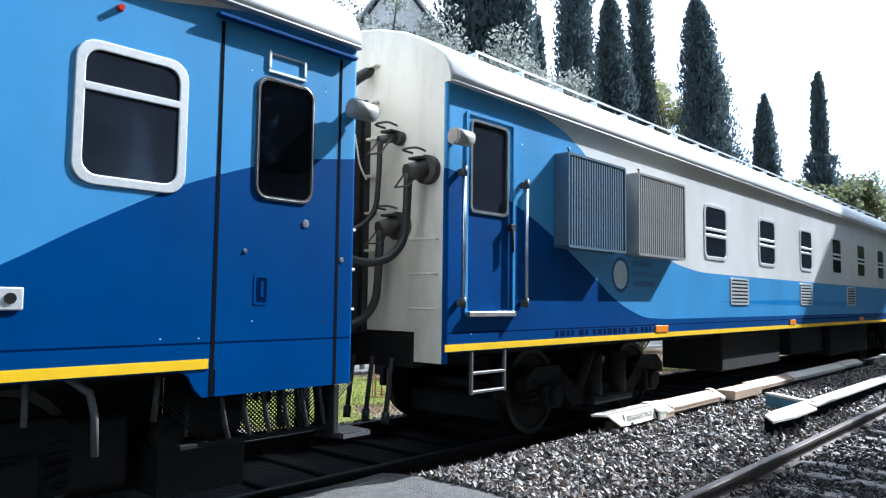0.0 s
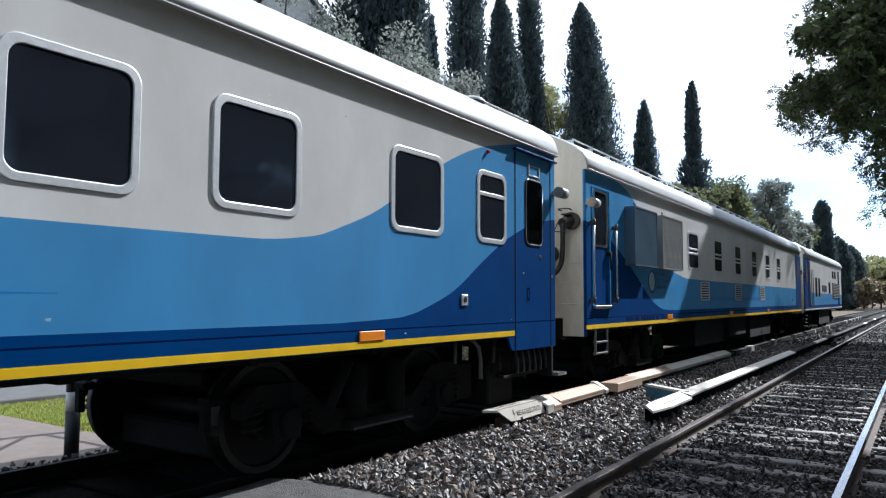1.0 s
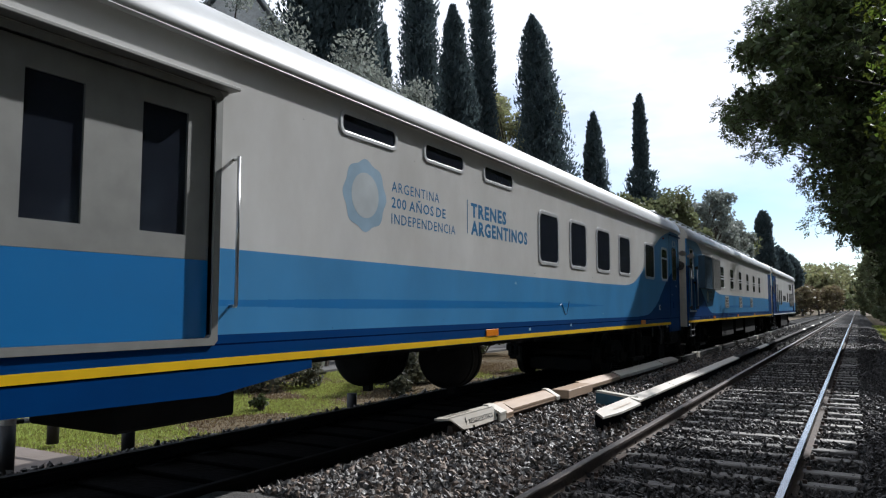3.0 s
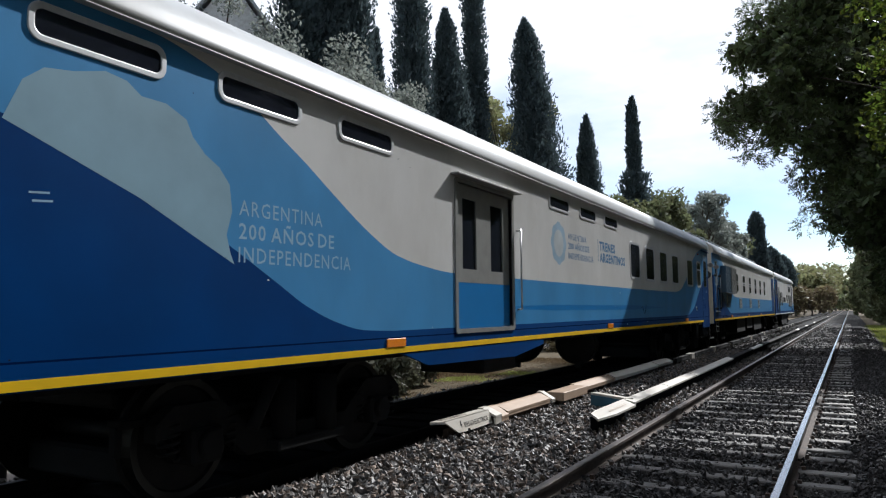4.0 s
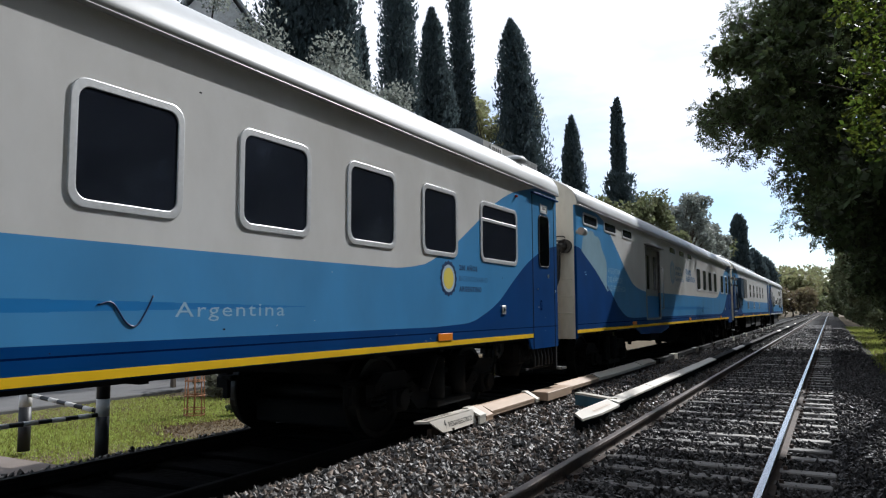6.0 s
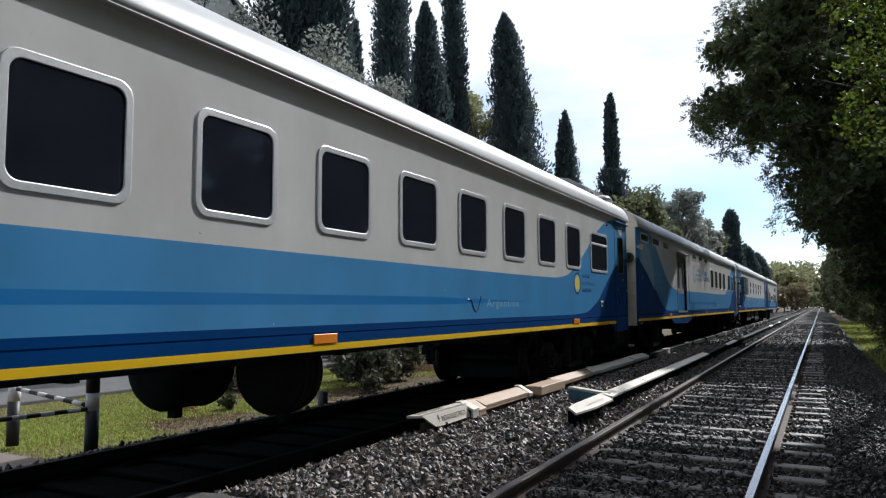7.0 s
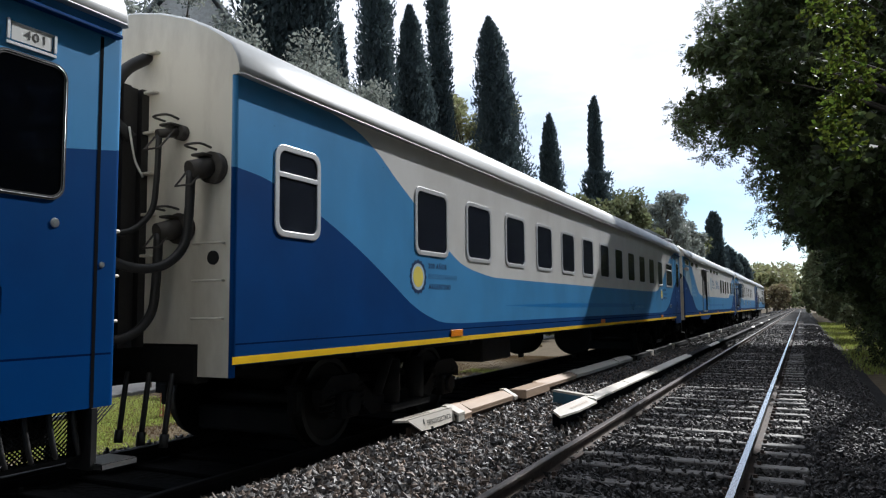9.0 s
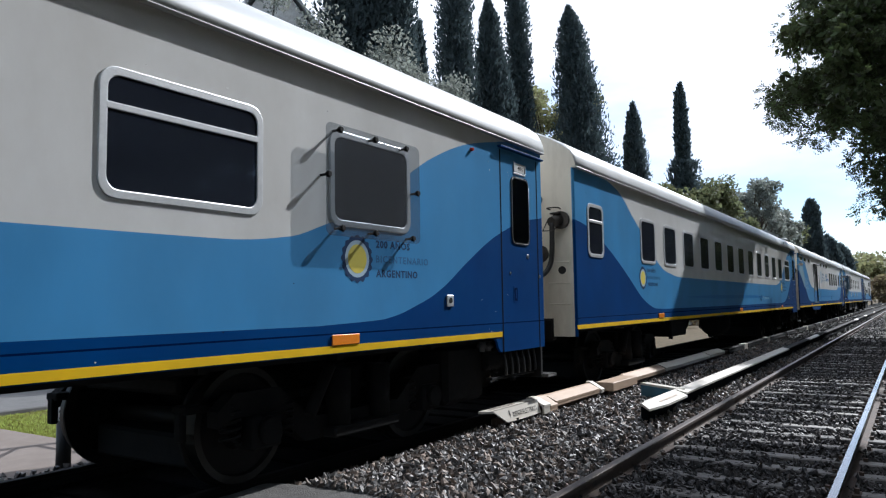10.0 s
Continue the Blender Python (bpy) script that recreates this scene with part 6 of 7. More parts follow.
# far side: grass, path, fence
bm = bmesh.new()
box(bm, -20, -5.55, 2.0, 5.35, -0.5, -0.34, 0.02)
tagged(mesh_ob("pavement", bm, M_PAVE), "pale concrete path leading to the foot crossing", "pavement", kind="structure")
bm = bmesh.new()
box(bm, -30, -10.8, -30, 200, -0.5, -0.33, 0.02)
tagged(mesh_ob("road", bm, M_ROAD), "grey road behind the grass strip", "road", kind="structure")


def grass(name, count, x0, x1, y0, y1, label, h=0.10, mat=None, bald=True):
    vs, fs = [], []
    xs, ys = rng.uniform(x0, x1, count), rng.uniform(y0, y1, count)
    for i in range(count):
        if bald and noise.noise((xs[i] * 0.55, ys[i] * 0.55, 5.0)) < -0.42 + 0.3 * rng.random() + (0.05 * max(0.0, ys[i] - 9.0) if xs[i] < 0 else 0):
            continue
        a, ln, w = rng.uniform(0, 6.28), h * rng.uniform(0.5, 1.5), rng.uniform(0.010, 0.022)
        lx, ly = rng.normal(0, 0.35 * ln, 2)
        z = -0.44
        c, s = math.cos(a) * w, math.sin(a) * w
        k = len(vs)
        vs += [(xs[i] - c, ys[i] - s, z), (xs[i] + c, ys[i] + s, z), (xs[i] + lx, ys[i] + ly, z + ln)]
        fs.append((k, k + 1, k + 2))
    me = bpy.data.meshes.new(name)
    me.from_pydata(vs, [], fs)
    me.materials.append(mat or M_GRASS)
    return tagged(new(name, me), label, "grass", kind="stuff")


grass("grass", 210000, -10.8, -5.35, 5.4, 20, "patchy green grass beyond the far track", 0.042)
grass("leaf_litter", 100000, -10.8, -5.3, 7.2, 26, "dry brown grass and leaf litter beyond the far track", 0.035, M_LITTER, False)
grass("grass", 22000, 3.15, 6.5, 22, 80, "patchy green grass beside the near track", 0.14)


def fence():
    f = thing("crossing_barrier", "black and white tubular barrier beside the foot crossing", "barrier")
    for x, y, h in ((-5.30, 5.62, 1.0), (-5.45, 4.30, 1.0), (-6.95, 5.72, 0.9)):
        bm = bmesh.new()
        z0 = -0.36
        for a, b, m in ((0.0, 0.56, 0), (0.56, 0.76, 1), (0.76, h + 0.3, 0)):
            cyl(bm, (x, y, z0 + a), (x, y, z0 + b), 0.075, None, 16, mat=m)
        part("post", bm, [M_POSTB, M_POSTW], f, "black post with a white band")
    for (xa, ya, za), (xb, yb, zb) in (((-5.30, 5.62, 0.24), (-6.95, 5.72, 0.36)), ((-5.30, 5.62, 0.22), (-5.45, 4.30, 0.22)), ((-6.95, 5.72, 0.52), (-5.45, 4.3, 0.62)), ((-5.45, 4.30, 0.62), (-5.30, 5.62, 0.66))):
        A, B = Vector((xa, ya, za)), Vector((xb, yb, zb))
        n = 9
        bm = bmesh.new()
        cyl(bm, A, B, 0.026, None, 10)
        bar = part("rail_bar", bm, M_POSTB, f, "striped black and white bar")
        for k in range(1, n, 2):
            bm = bmesh.new()
            cyl(bm, A.lerp(B, k / n), A.lerp(B, (k + 1) / n), 0.0275, None, 10)
            part("white_band", bm, M_POSTW, bar)
    g = thing("low_post", "short grey stump post at the edge of the ballast", "post")
    bm = bmesh.new()
    cyl(bm, (-4.95, 9.5, -0.5), (-4.95, 9.5, 0.02), 0.085, 0.08, 12)
    part("post", bm, M_POSTB, g)
    c = thing("tree_guard", "rusty wire guard round a sapling", "tree guard")
    bm = bmesh.new()
    for k in range(8):
        a = 2 * math.pi * k / 8
        cyl(bm, (-7.63 + 0.17 * math.cos(a), 9.15 + 0.17 * math.sin(a), -0.45), (-7.63 + 0.15 * math.cos(a), 9.15 + 0.15 * math.sin(a), 0.45), 0.009, None, 5)
    for z in (-0.38, -0.28, -0.05, 0.2, 0.44):
        tube(bm, [(-7.63 + 0.17 * math.cos(2 * math.pi * k / 16), 9.15 + 0.17 * math.sin(2 * math.pi * k / 16), z) for k in range(17)], 0.009, 5)
    part("wire_cage", bm, mat_of("rusty_wire", (0.28, 0.12, 0.05), 0.8, vary=0.3), c)


fence()


def road_fence():
    f = thing("road_fence", "low dark post and rail fence along the road", "fence")
    for k in range(16):
        x, y = -11.2 - 0.10 * k, 11.8 + 1.7 * k
        bm = bmesh.new()
        box(bm, x - 0.05, x + 0.05, y - 0.05, y + 0.05, -0.5, 0.42, 0.01)
        part("post", bm, M_BARK, f)
        for z in (-0.02, 0.32):
            bm = bmesh.new()
            cyl(bm, (x + 0.06, y, z), (x - 0.04, y + 1.7, z), 0.03, None, 8)
            part("rail_bar", bm, M_BARK, f)
    p = thing("tactile_paving", "worn yellow tactile paving at the road edge", "paving", kind="structure")
    bm = bmesh.new()
    box(bm, -14.6, -13.8, 8.2, 10.6, -0.36, -0.30, 0.01)
    part("slab", bm, M_POSTW, p)
    bm = bmesh.new()
    for i in range(6):
        for j in range(18):
            cyl(bm, (-14.53 + 0.13 * i, 8.27 + 0.13 * j, -0.30), (-14.53 + 0.13 * i, 8.27 + 0.13 * j, -0.265), 0.045, 0.03, 8)
    part("stud_rows", bm, M_YELLOW, p)


road_fence()

# ---- trees ----


def leaf_cloud(centres, spread, count, size, flat=0.5, up=0.0):
    """Leaf cards (two triangles each) scattered round centres; returns vertices and faces."""
    c = centres[rng.integers(0, len(centres), count)]
    sp = spread[:, None] if np.ndim(spread) else spread
    d = rng.normal(size=(count, 3))
    d /= np.linalg.norm(d, axis=1)[:, None]
    p = c + d * (rng.uniform(0, 1, (count, 1)) ** 0.45) * sp
    a = rng.normal(size=(count, 3))
    a /= np.linalg.norm(a, axis=1)[:, None]
    b = rng.normal(size=(count, 3))
    b -= (a * b).sum(1)[:, None] * a
    b /= np.linalg.norm(b, axis=1)[:, None]
    a[:, 2] += up
    s = size * rng.uniform(0.55, 1.4, (count, 1))
    v = np.stack([p - a * s, p + b * s * flat, p + a * s, p - b * s * flat], 1)
    return v.reshape(-1, 3), np.arange(count * 4).reshape(-1, 4)


def spray_cloud(c, spread, count, size):
    """Feathery sprays round a centre: seven narrow leaflets along each drooping stalk."""
    d = rng.normal(size=(count, 3))
    d /= np.linalg.norm(d, axis=1)[:, None]
    p = c + d * (rng.uniform(0, 1, (count, 1)) ** 0.5) * spread
    ax = d * 0.8 + rng.normal(0, 0.45, (count, 3)) + np.array([0, 0, -0.25])
    ax /= np.linalg.norm(ax, axis=1)[:, None]
    sd = np.cross(ax, rng.normal(size=(count, 3)))
    sd /= np.linalg.norm(sd, axis=1)[:, None]
    nm = np.cross(ax, sd)
    out = []
    for k in range(7):
        side = 0.0 if k == 6 else (1.0 if k % 2 else -1.0)
        b = p + ax * size * (0.55 * (k // 2) + 0.2 * (k % 2))
        w = ax * (1.0 if side == 0 else 0.55) + sd * side * 0.85 + nm * rng.normal(0, 0.25, (count, 1))
        ln = size * rng.uniform(0.8, 1.35, (count, 1))
        cr = np.cross(w, nm)
        cr /= np.linalg.norm(cr, axis=1)[:, None]
        m = b + w * ln * 0.5
        out.append(np.stack([b, m + cr * ln * 0.22, b + w * ln, m - cr * ln * 0.22], 1))
    v = np.concatenate(out, 0)
    return v.reshape(-1, 3), np.arange(len(v) * 4).reshape(-1, 4)


def crown(parent, chunks, mat, name="crown", label=""):
    vs, fs, n = [], [], 0
    for v, f in chunks:
        vs.append(v)
        fs.append(f + n)
        n += len(v)
    vs, fs = np.concatenate(vs), np.concatenate(fs)
    me = bpy.data.meshes.new(name)
    me.from_pydata(vs.tolist(), [], fs.tolist())
    me.materials.append(mat)
    ob = new(name, me)
    ob.parent = parent
    return tagged(ob, label) if label else ob


def limbs(parent, paths, name="trunk"):
    """Tapered trunk and boughs: lists of (points, r0, r1)."""
    bm = bmesh.new()
    for pts, r0, r1 in paths:
        pts = smooth_path(pts, 4)
        n = 9
        rings = []
        for i, p in enumerate(pts):
            d = (pts[min(i + 1, len(pts) - 1)] - pts[max(i - 1, 0)]).normalized()
            q = d.to_track_quat("Z", "Y")
            r = r0 + (r1 - r0) * i / (len(pts) - 1)
            rings.append([bm.verts.new(p + q @ Vector((r * math.cos(2 * math.pi * k / n), r * math.sin(2 * math.pi * k / n), 0))) for k in range(n)])
        for a, b in zip(rings, rings[1:]):
            off = min(range(n), key=lambda s: sum((a[k].co - b[(k + s) % n].co).length for k in range(n)))
            for k in range(n):
                bm.faces.new((a[k], a[(k + 1) % n], b[(k + 1 + off) % n], b[(k + off) % n])).smooth = True
    return part(name, bm, M_BARK, parent)


def cypress(x, y, h, rb, rt, lean=0.0, bulge=0.0, leaves=9000, seed=0):
    """A columnar cypress: rb half as wide at mid height, rt near its ragged top, leaning by lean across the view;
    a few leaders end below the top, and tufts break the outline."""
    t = thing("cypress_tree", "tall dark columnar cypress beyond the railway", "tree", "row of cypresses", at=pose(x, y, -0.45))
    rnd = np.random.default_rng(seed + 11)
    across = np.array([y, 2.24 - x, 0.0]) / math.hypot(y, x - 2.24)
    mid = 9.0 / h
    limbs(t, [([(0, 0, 0), (0.1, 0, h * 0.4), tuple(across[:2] * -lean) + (h * 0.9,)], 0.22, 0.03)])
    # leaders: offset across and along the view, height, share of the leaves
    lead = [(0.0, 0.0, 1.0, 0.62)] + [(rnd.uniform(-0.55, 0.55), rnd.uniform(-0.4, 0.4), rnd.uniform(0.80, 0.98), 0.38 / 4) for _ in range(4)]
    chunks = []
    for j, (oa, ob, top, share) in enumerate(lead):
        n = int(leaves * share)
        u = rnd.uniform(0, 1, n)
        a = rnd.uniform(0, 2 * math.pi, n)
        w = rt + (rb - rt) * np.clip((1 - u * top) / (1 - mid), 0, 1.25)
        if bulge:
            w = np.where(u < bulge, rb, w * 0.62)
        tip = np.clip((1 - u) * h * top / (1.1 if j == 0 else 2.2), 0, 1) ** 0.6
        w = w * tip * (1.0 if j == 0 else 0.55) * np.clip((u + 0.02) * 9, 0.3, 1)
        z = 0.03 * h + u * h * top * 0.97
        lump = np.array([1 + 0.22 * noise.noise((math.cos(q) * 1.4 + seed, math.sin(q) * 1.4, zz * 0.5)) + 0.30 * noise.noise((math.cos(q) * 3 + seed, math.sin(q) * 3, zz * 1.5)) + 0.18 * noise.noise((math.cos(q) * 7, math.sin(q) * 7 + seed, zz * 4.0)) for q, zz in zip(a, z)])
        deep = rnd.random(n) < 0.5
        rr = w * lump * np.where(deep, 0.15 + 0.65 * rnd.random(n), rnd.uniform(0.3, 1.0, n) ** 0.35)
        off = across * (oa * rb * 0.8) + np.array([across[1], -across[0], 0]) * ob * rb
        p = np.stack([rr * np.cos(a), rr * np.sin(a), z], 1) + off - across * (lean * (u * top))[:, None]
        out = np.stack([np.cos(a), np.sin(a), np.zeros(n)], 1)
        tp = out * 0.45 + np.array([0, 0, 1.0]) + rnd.normal(0, 0.30, (n, 3))
        tp /= np.linalg.norm(tp, axis=1)[:, None]
        side = np.cross(tp, rnd.normal(size=(n, 3)))
        side /= np.linalg.norm(side, axis=1)[:, None]
        s = max(0.085, 0.0021 * math.hypot(x - 2.24, y)) * rnd.uniform(0.6, 1.5, (n, 1)) * np.where(deep, 1.75, 1.0)[:, None]
        v = np.stack([p - tp * s * 0.6, p + side * s * 0.45, p + tp * s * 1.3, p - side * s * 0.45], 1)
        chunks.append((v.reshape(-1, 3), np.arange(4 * n).reshape(-1, 4)))
    crown(t, chunks, M_CYPRESS)
    return t


def broadleaf(x, y, h, r, mat, leaves=9000, size=0.2, seed=0, label="", low=0.3, clumps=26, bare=0.0, spread=0.30, group=""):
    """A broadleaved tree: forked trunk, boughs and leaf clumps with gaps between them."""
    t = thing("tree", label, "tree", group, at=pose(x, y, -0.45))
    rnd = random.Random(seed)
    cs, sp, paths = [], [], []
    fork = h * 0.28
    paths.append(([(0, 0, 0), (0.1, 0.05, fork * 0.6), (0, 0.1, fork)], 0.05 + h * 0.022, h * 0.016))
    for k in range(clumps):
        a, e = rnd.uniform(0, 6.283), rnd.uniform(-0.35, 1.0)
        q = rnd.uniform(0.55, 1.0)
        cz = h * (low + (1 - low) * 0.5) + math.sin(e * 1.3) * q * h * (1 - low) * 0.42
        cr = r * q * math.cos(e * 1.15)
        c = (cr * math.cos(a), cr * math.sin(a), cz)
        cs.append(c)
        sp.append(r * spread * rnd.uniform(0.7, 1.3))
        if k % 2 == 0:
            mid = (c[0] * 0.45, c[1] * 0.45, fork + (cz - fork) * 0.6)
            paths.append(([(0, 0.1, fork * 0.95), mid, c], h * 0.008, h * 0.0015))
    limbs(t, paths)
    chunks = [leaf_cloud(np.array([c]), s, max(30, int(leaves / clumps)), size) for c, s in zip(cs, sp)]
    crown(t, chunks, mat)
    return t


def bearing(az, d):
    """A place d metres off on a bearing, degrees to the right of straight ahead."""
    return 2.24 + d * math.sin(radians(az)), d * math.cos(radians(az))


# row of cypresses beyond the road: bearing, distance, height, half width at mid height and at the top, lean, bulge
for k, (az, d, h, rb, rt, lean, bulge, n) in enumerate((
        (-41.0, 26, 17.5, 0.95, 0.85, 0.0, 0, 22000), (-38.6, 26.6, 18.5, 1.05, 0.95, 0.0, 0, 24000), (-36.5, 27, 17.4, 0.85, 0.75, 0.0, 0, 20000),
        (-34.5, 30, 13.9, 0.55, 0.12, 0.15, 0, 9000), (-31.7, 34, 19.5, 1.2, 0.78, 0.2, 0, 30000), (-28.2, 36, 17.4, 1.5, 0.38, 0.6, 0, 30000),
        (-26.2, 38, 20.5, 0.88, 0.58, 0.5, 0, 22000), (-20.8, 41, 18.8, 2.0, 0.50, 1.35, 0, 38000), (-17.7, 54, 16.3, 1.30, 0.30, 0.2, 0, 17000),
        (-14.15, 60, 19.2, 1.25, 0.62, 0.2, 0.66, 17000), (-5.75, 128, 17.2, 1.7, 1.0, 0.0, 0, 16000), (-4.86, 142, 12.3, 2.2, 1.2, 0.0, 0, 12000), (-4.15, 155, 11.5, 2.3, 1.4, 0.0, 0, 12000))):
    cypress(*bearing(az, d), h, rb, rt, lean, bulge, n, seed=k * 3 + 1)

for k, (az, d, h, r, mat, n, size, label, kw) in enumerate((
        (-36.0, 26.0, 11.0, 3.2, M_GREYLEAF, 20000, 0.075, "grey-green tree growing in front of dark cypresses", dict(clumps=38, spread=0.24)),
        (-40.0, 24.0, 11.2, 3.4, M_GREYLEAF, 22000, 0.07, "grey-green tree growing in front of dark cypresses", dict(clumps=46, spread=0.22)),
        (-47.8, 25.0, 12.9, 4.6, M_GREYLEAF, 24000, 0.075, "sparse grey-green tree beside a house", dict(clumps=80, spread=0.16)),
        (-24.0, 50.0, 18.2, 3.9, M_SPRING, 10000, 0.17, "pale leafing tree between the cypresses", dict(clumps=40, spread=0.24)),
        (-14.9, 46.0, 9.6, 2.7, M_OLIVE, 7000, 0.15, "olive-green tree in front of a cypress", dict(clumps=34, spread=0.26)),
        (-18.6, 60.0, 11.0, 3.4, M_OLIVE, 5800, 0.2, "olive-green tree between the cypresses", {}),
        (-13.2, 66.0, 12.8, 4.2, M_OLIVE, 11000, 0.18, "olive-green tree beyond the railway", dict(clumps=44, spread=0.24)),
        (-9.9, 82.0, 15.2, 4.6, M_GREYLEAF, 10000, 0.19, "sparse grey-green tree beyond the railway", dict(clumps=60, spread=0.17)),
        (-8.3, 96.0, 13.2, 3.2, M_GREYLEAF, 9000, 0.22, "grey-green tree beyond the railway", dict(clumps=44, spread=0.24)),
        (-8.9, 112.0, 14.5, 4.6, M_OLIVE, 9000, 0.26, "olive-green tree beyond the railway", {}),
        (-3.4, 170.0, 10.0, 8.0, M_SPRING, 5800, 0.42, "distant pale tree where the tracks end", {}),
        (-1.9, 230.0, 13.2, 8.0, M_SPRING, 5800, 0.5, "distant pale tree where the tracks end", {}),
        (-2.4, 150.0, 5.5, 5.0, M_BROWNLEAF, 4000, 0.35, "distant russet tree beside the line", dict(low=0.03)),
        (-0.9, 280.0, 10.0, 8.0, M_BROWNLEAF, 4000, 0.5, "distant russet tree beside the line", dict(low=0.03)),
        (0.3, 330.0, 12.0, 10.0, M_OLIVE, 4000, 0.6, "distant tree closing the line", dict(low=0.02)),
        (-1.2, 215.0, 6.0, 6.0, M_OLIVE, 4000, 0.4, "distant dark bush beside the line", dict(low=0.02)),
        (-2.9, 185.0, 5.0, 6.0, M_BROWNLEAF, 4000, 0.4, "distant russet bush beside the line", dict(low=0.02)),
        (-0.5, 342.0, 7.0, 9.0, M_LEAF, 4000, 0.6, "distant dark bush where the tracks end", dict(low=0.02)),
        (-1.7, 346.0, 9.0, 10.0, M_OLIVE, 4000, 0.6, "distant tree closing the line", dict(low=0.02)),
        (1.0, 260.0, 8.0, 6.0, M_OLIVE, 4000, 0.4, "distant tree closing the line", dict(low=0.02)))):
    broadleaf(*bearing(az, d), h, r, mat, n, size, 21 + k, label, **kw)


def house():
    x, y = bearing(-45.7, 34)
    h = thing("house", "pale house with a steep grey gable behind the trees", "house", at=pose(x, y, -0.45, 0, 0, 40))
    bm = bmesh.new()
    box(bm, -3.2, 3.2, -4, 4, 0, 11.2, 0.02)
    part("wall", bm, M_POSTW, h)
    bm = bmesh.new()
    for a, b in (((-3.6, 10.9), (0, 15.9)), ((3.6, 10.9), (0, 15.9))):
        v = [(a[0], -4.3, a[1]), (b[0], -4.3, b[1]), (b[0], 4.3, b[1]), (a[0], 4.3, a[1])]
        lo, hi = [bm.verts.new(q) for q in v], [bm.verts.new((q[0], q[1], q[2] + 0.18)) for q in v]
        bm.faces.new(lo)
        bm.faces.new(hi)
        for k in range(4):
            bm.faces.new((lo[k], lo[(k + 1) % 4], hi[(k + 1) % 4], hi[k]))
    bmesh.ops.recalc_face_normals(bm, faces=bm.faces)
    part("roof", bm, M_SLATE, h)
    bm = bmesh.new()
    for yy in (-4.0, 3.9):
        v = [(-3.2, 11.2), (3.2, 11.2), (0, 15.7)]
        a, b = [bm.verts.new((q[0], yy, q[1])) for q in v], [bm.verts.new((q[0], yy + 0.1, q[1])) for q in v]
        bm.faces.new(a)
        bm.faces.new(b)
        for k in range(3):
            bm.faces.new((a[k], a[(k + 1) % 3], b[(k + 1) % 3], b[k]))
    bmesh.ops.recalc_face_normals(bm, faces=bm.faces)
    part("gable", bm, M_POSTW, h)


house()


def lets_sun(x, y, z, r=0.0):
    """Whether a clump of radius r there leaves the sunlit ballast and train side in the sun."""
    gx_, gy_, dx = x - 0.334 * z, y - 1.166 * z, x + 1.65
    zt, yt = z - 2.994 * dx, y - 3.487 * dx
    return not ((-4.5 < gx_ < 0.1 + 0.6 * r and 1.0 < gy_ < 13.5) or (0.3 - 2.9 * r < zt < 4.3 + 2.9 * r and (yt < 13.9 + 1.27 * (zt - 1.1) + r or 18.6 + 1.5 * (zt - 1.1) < yt < 34)))


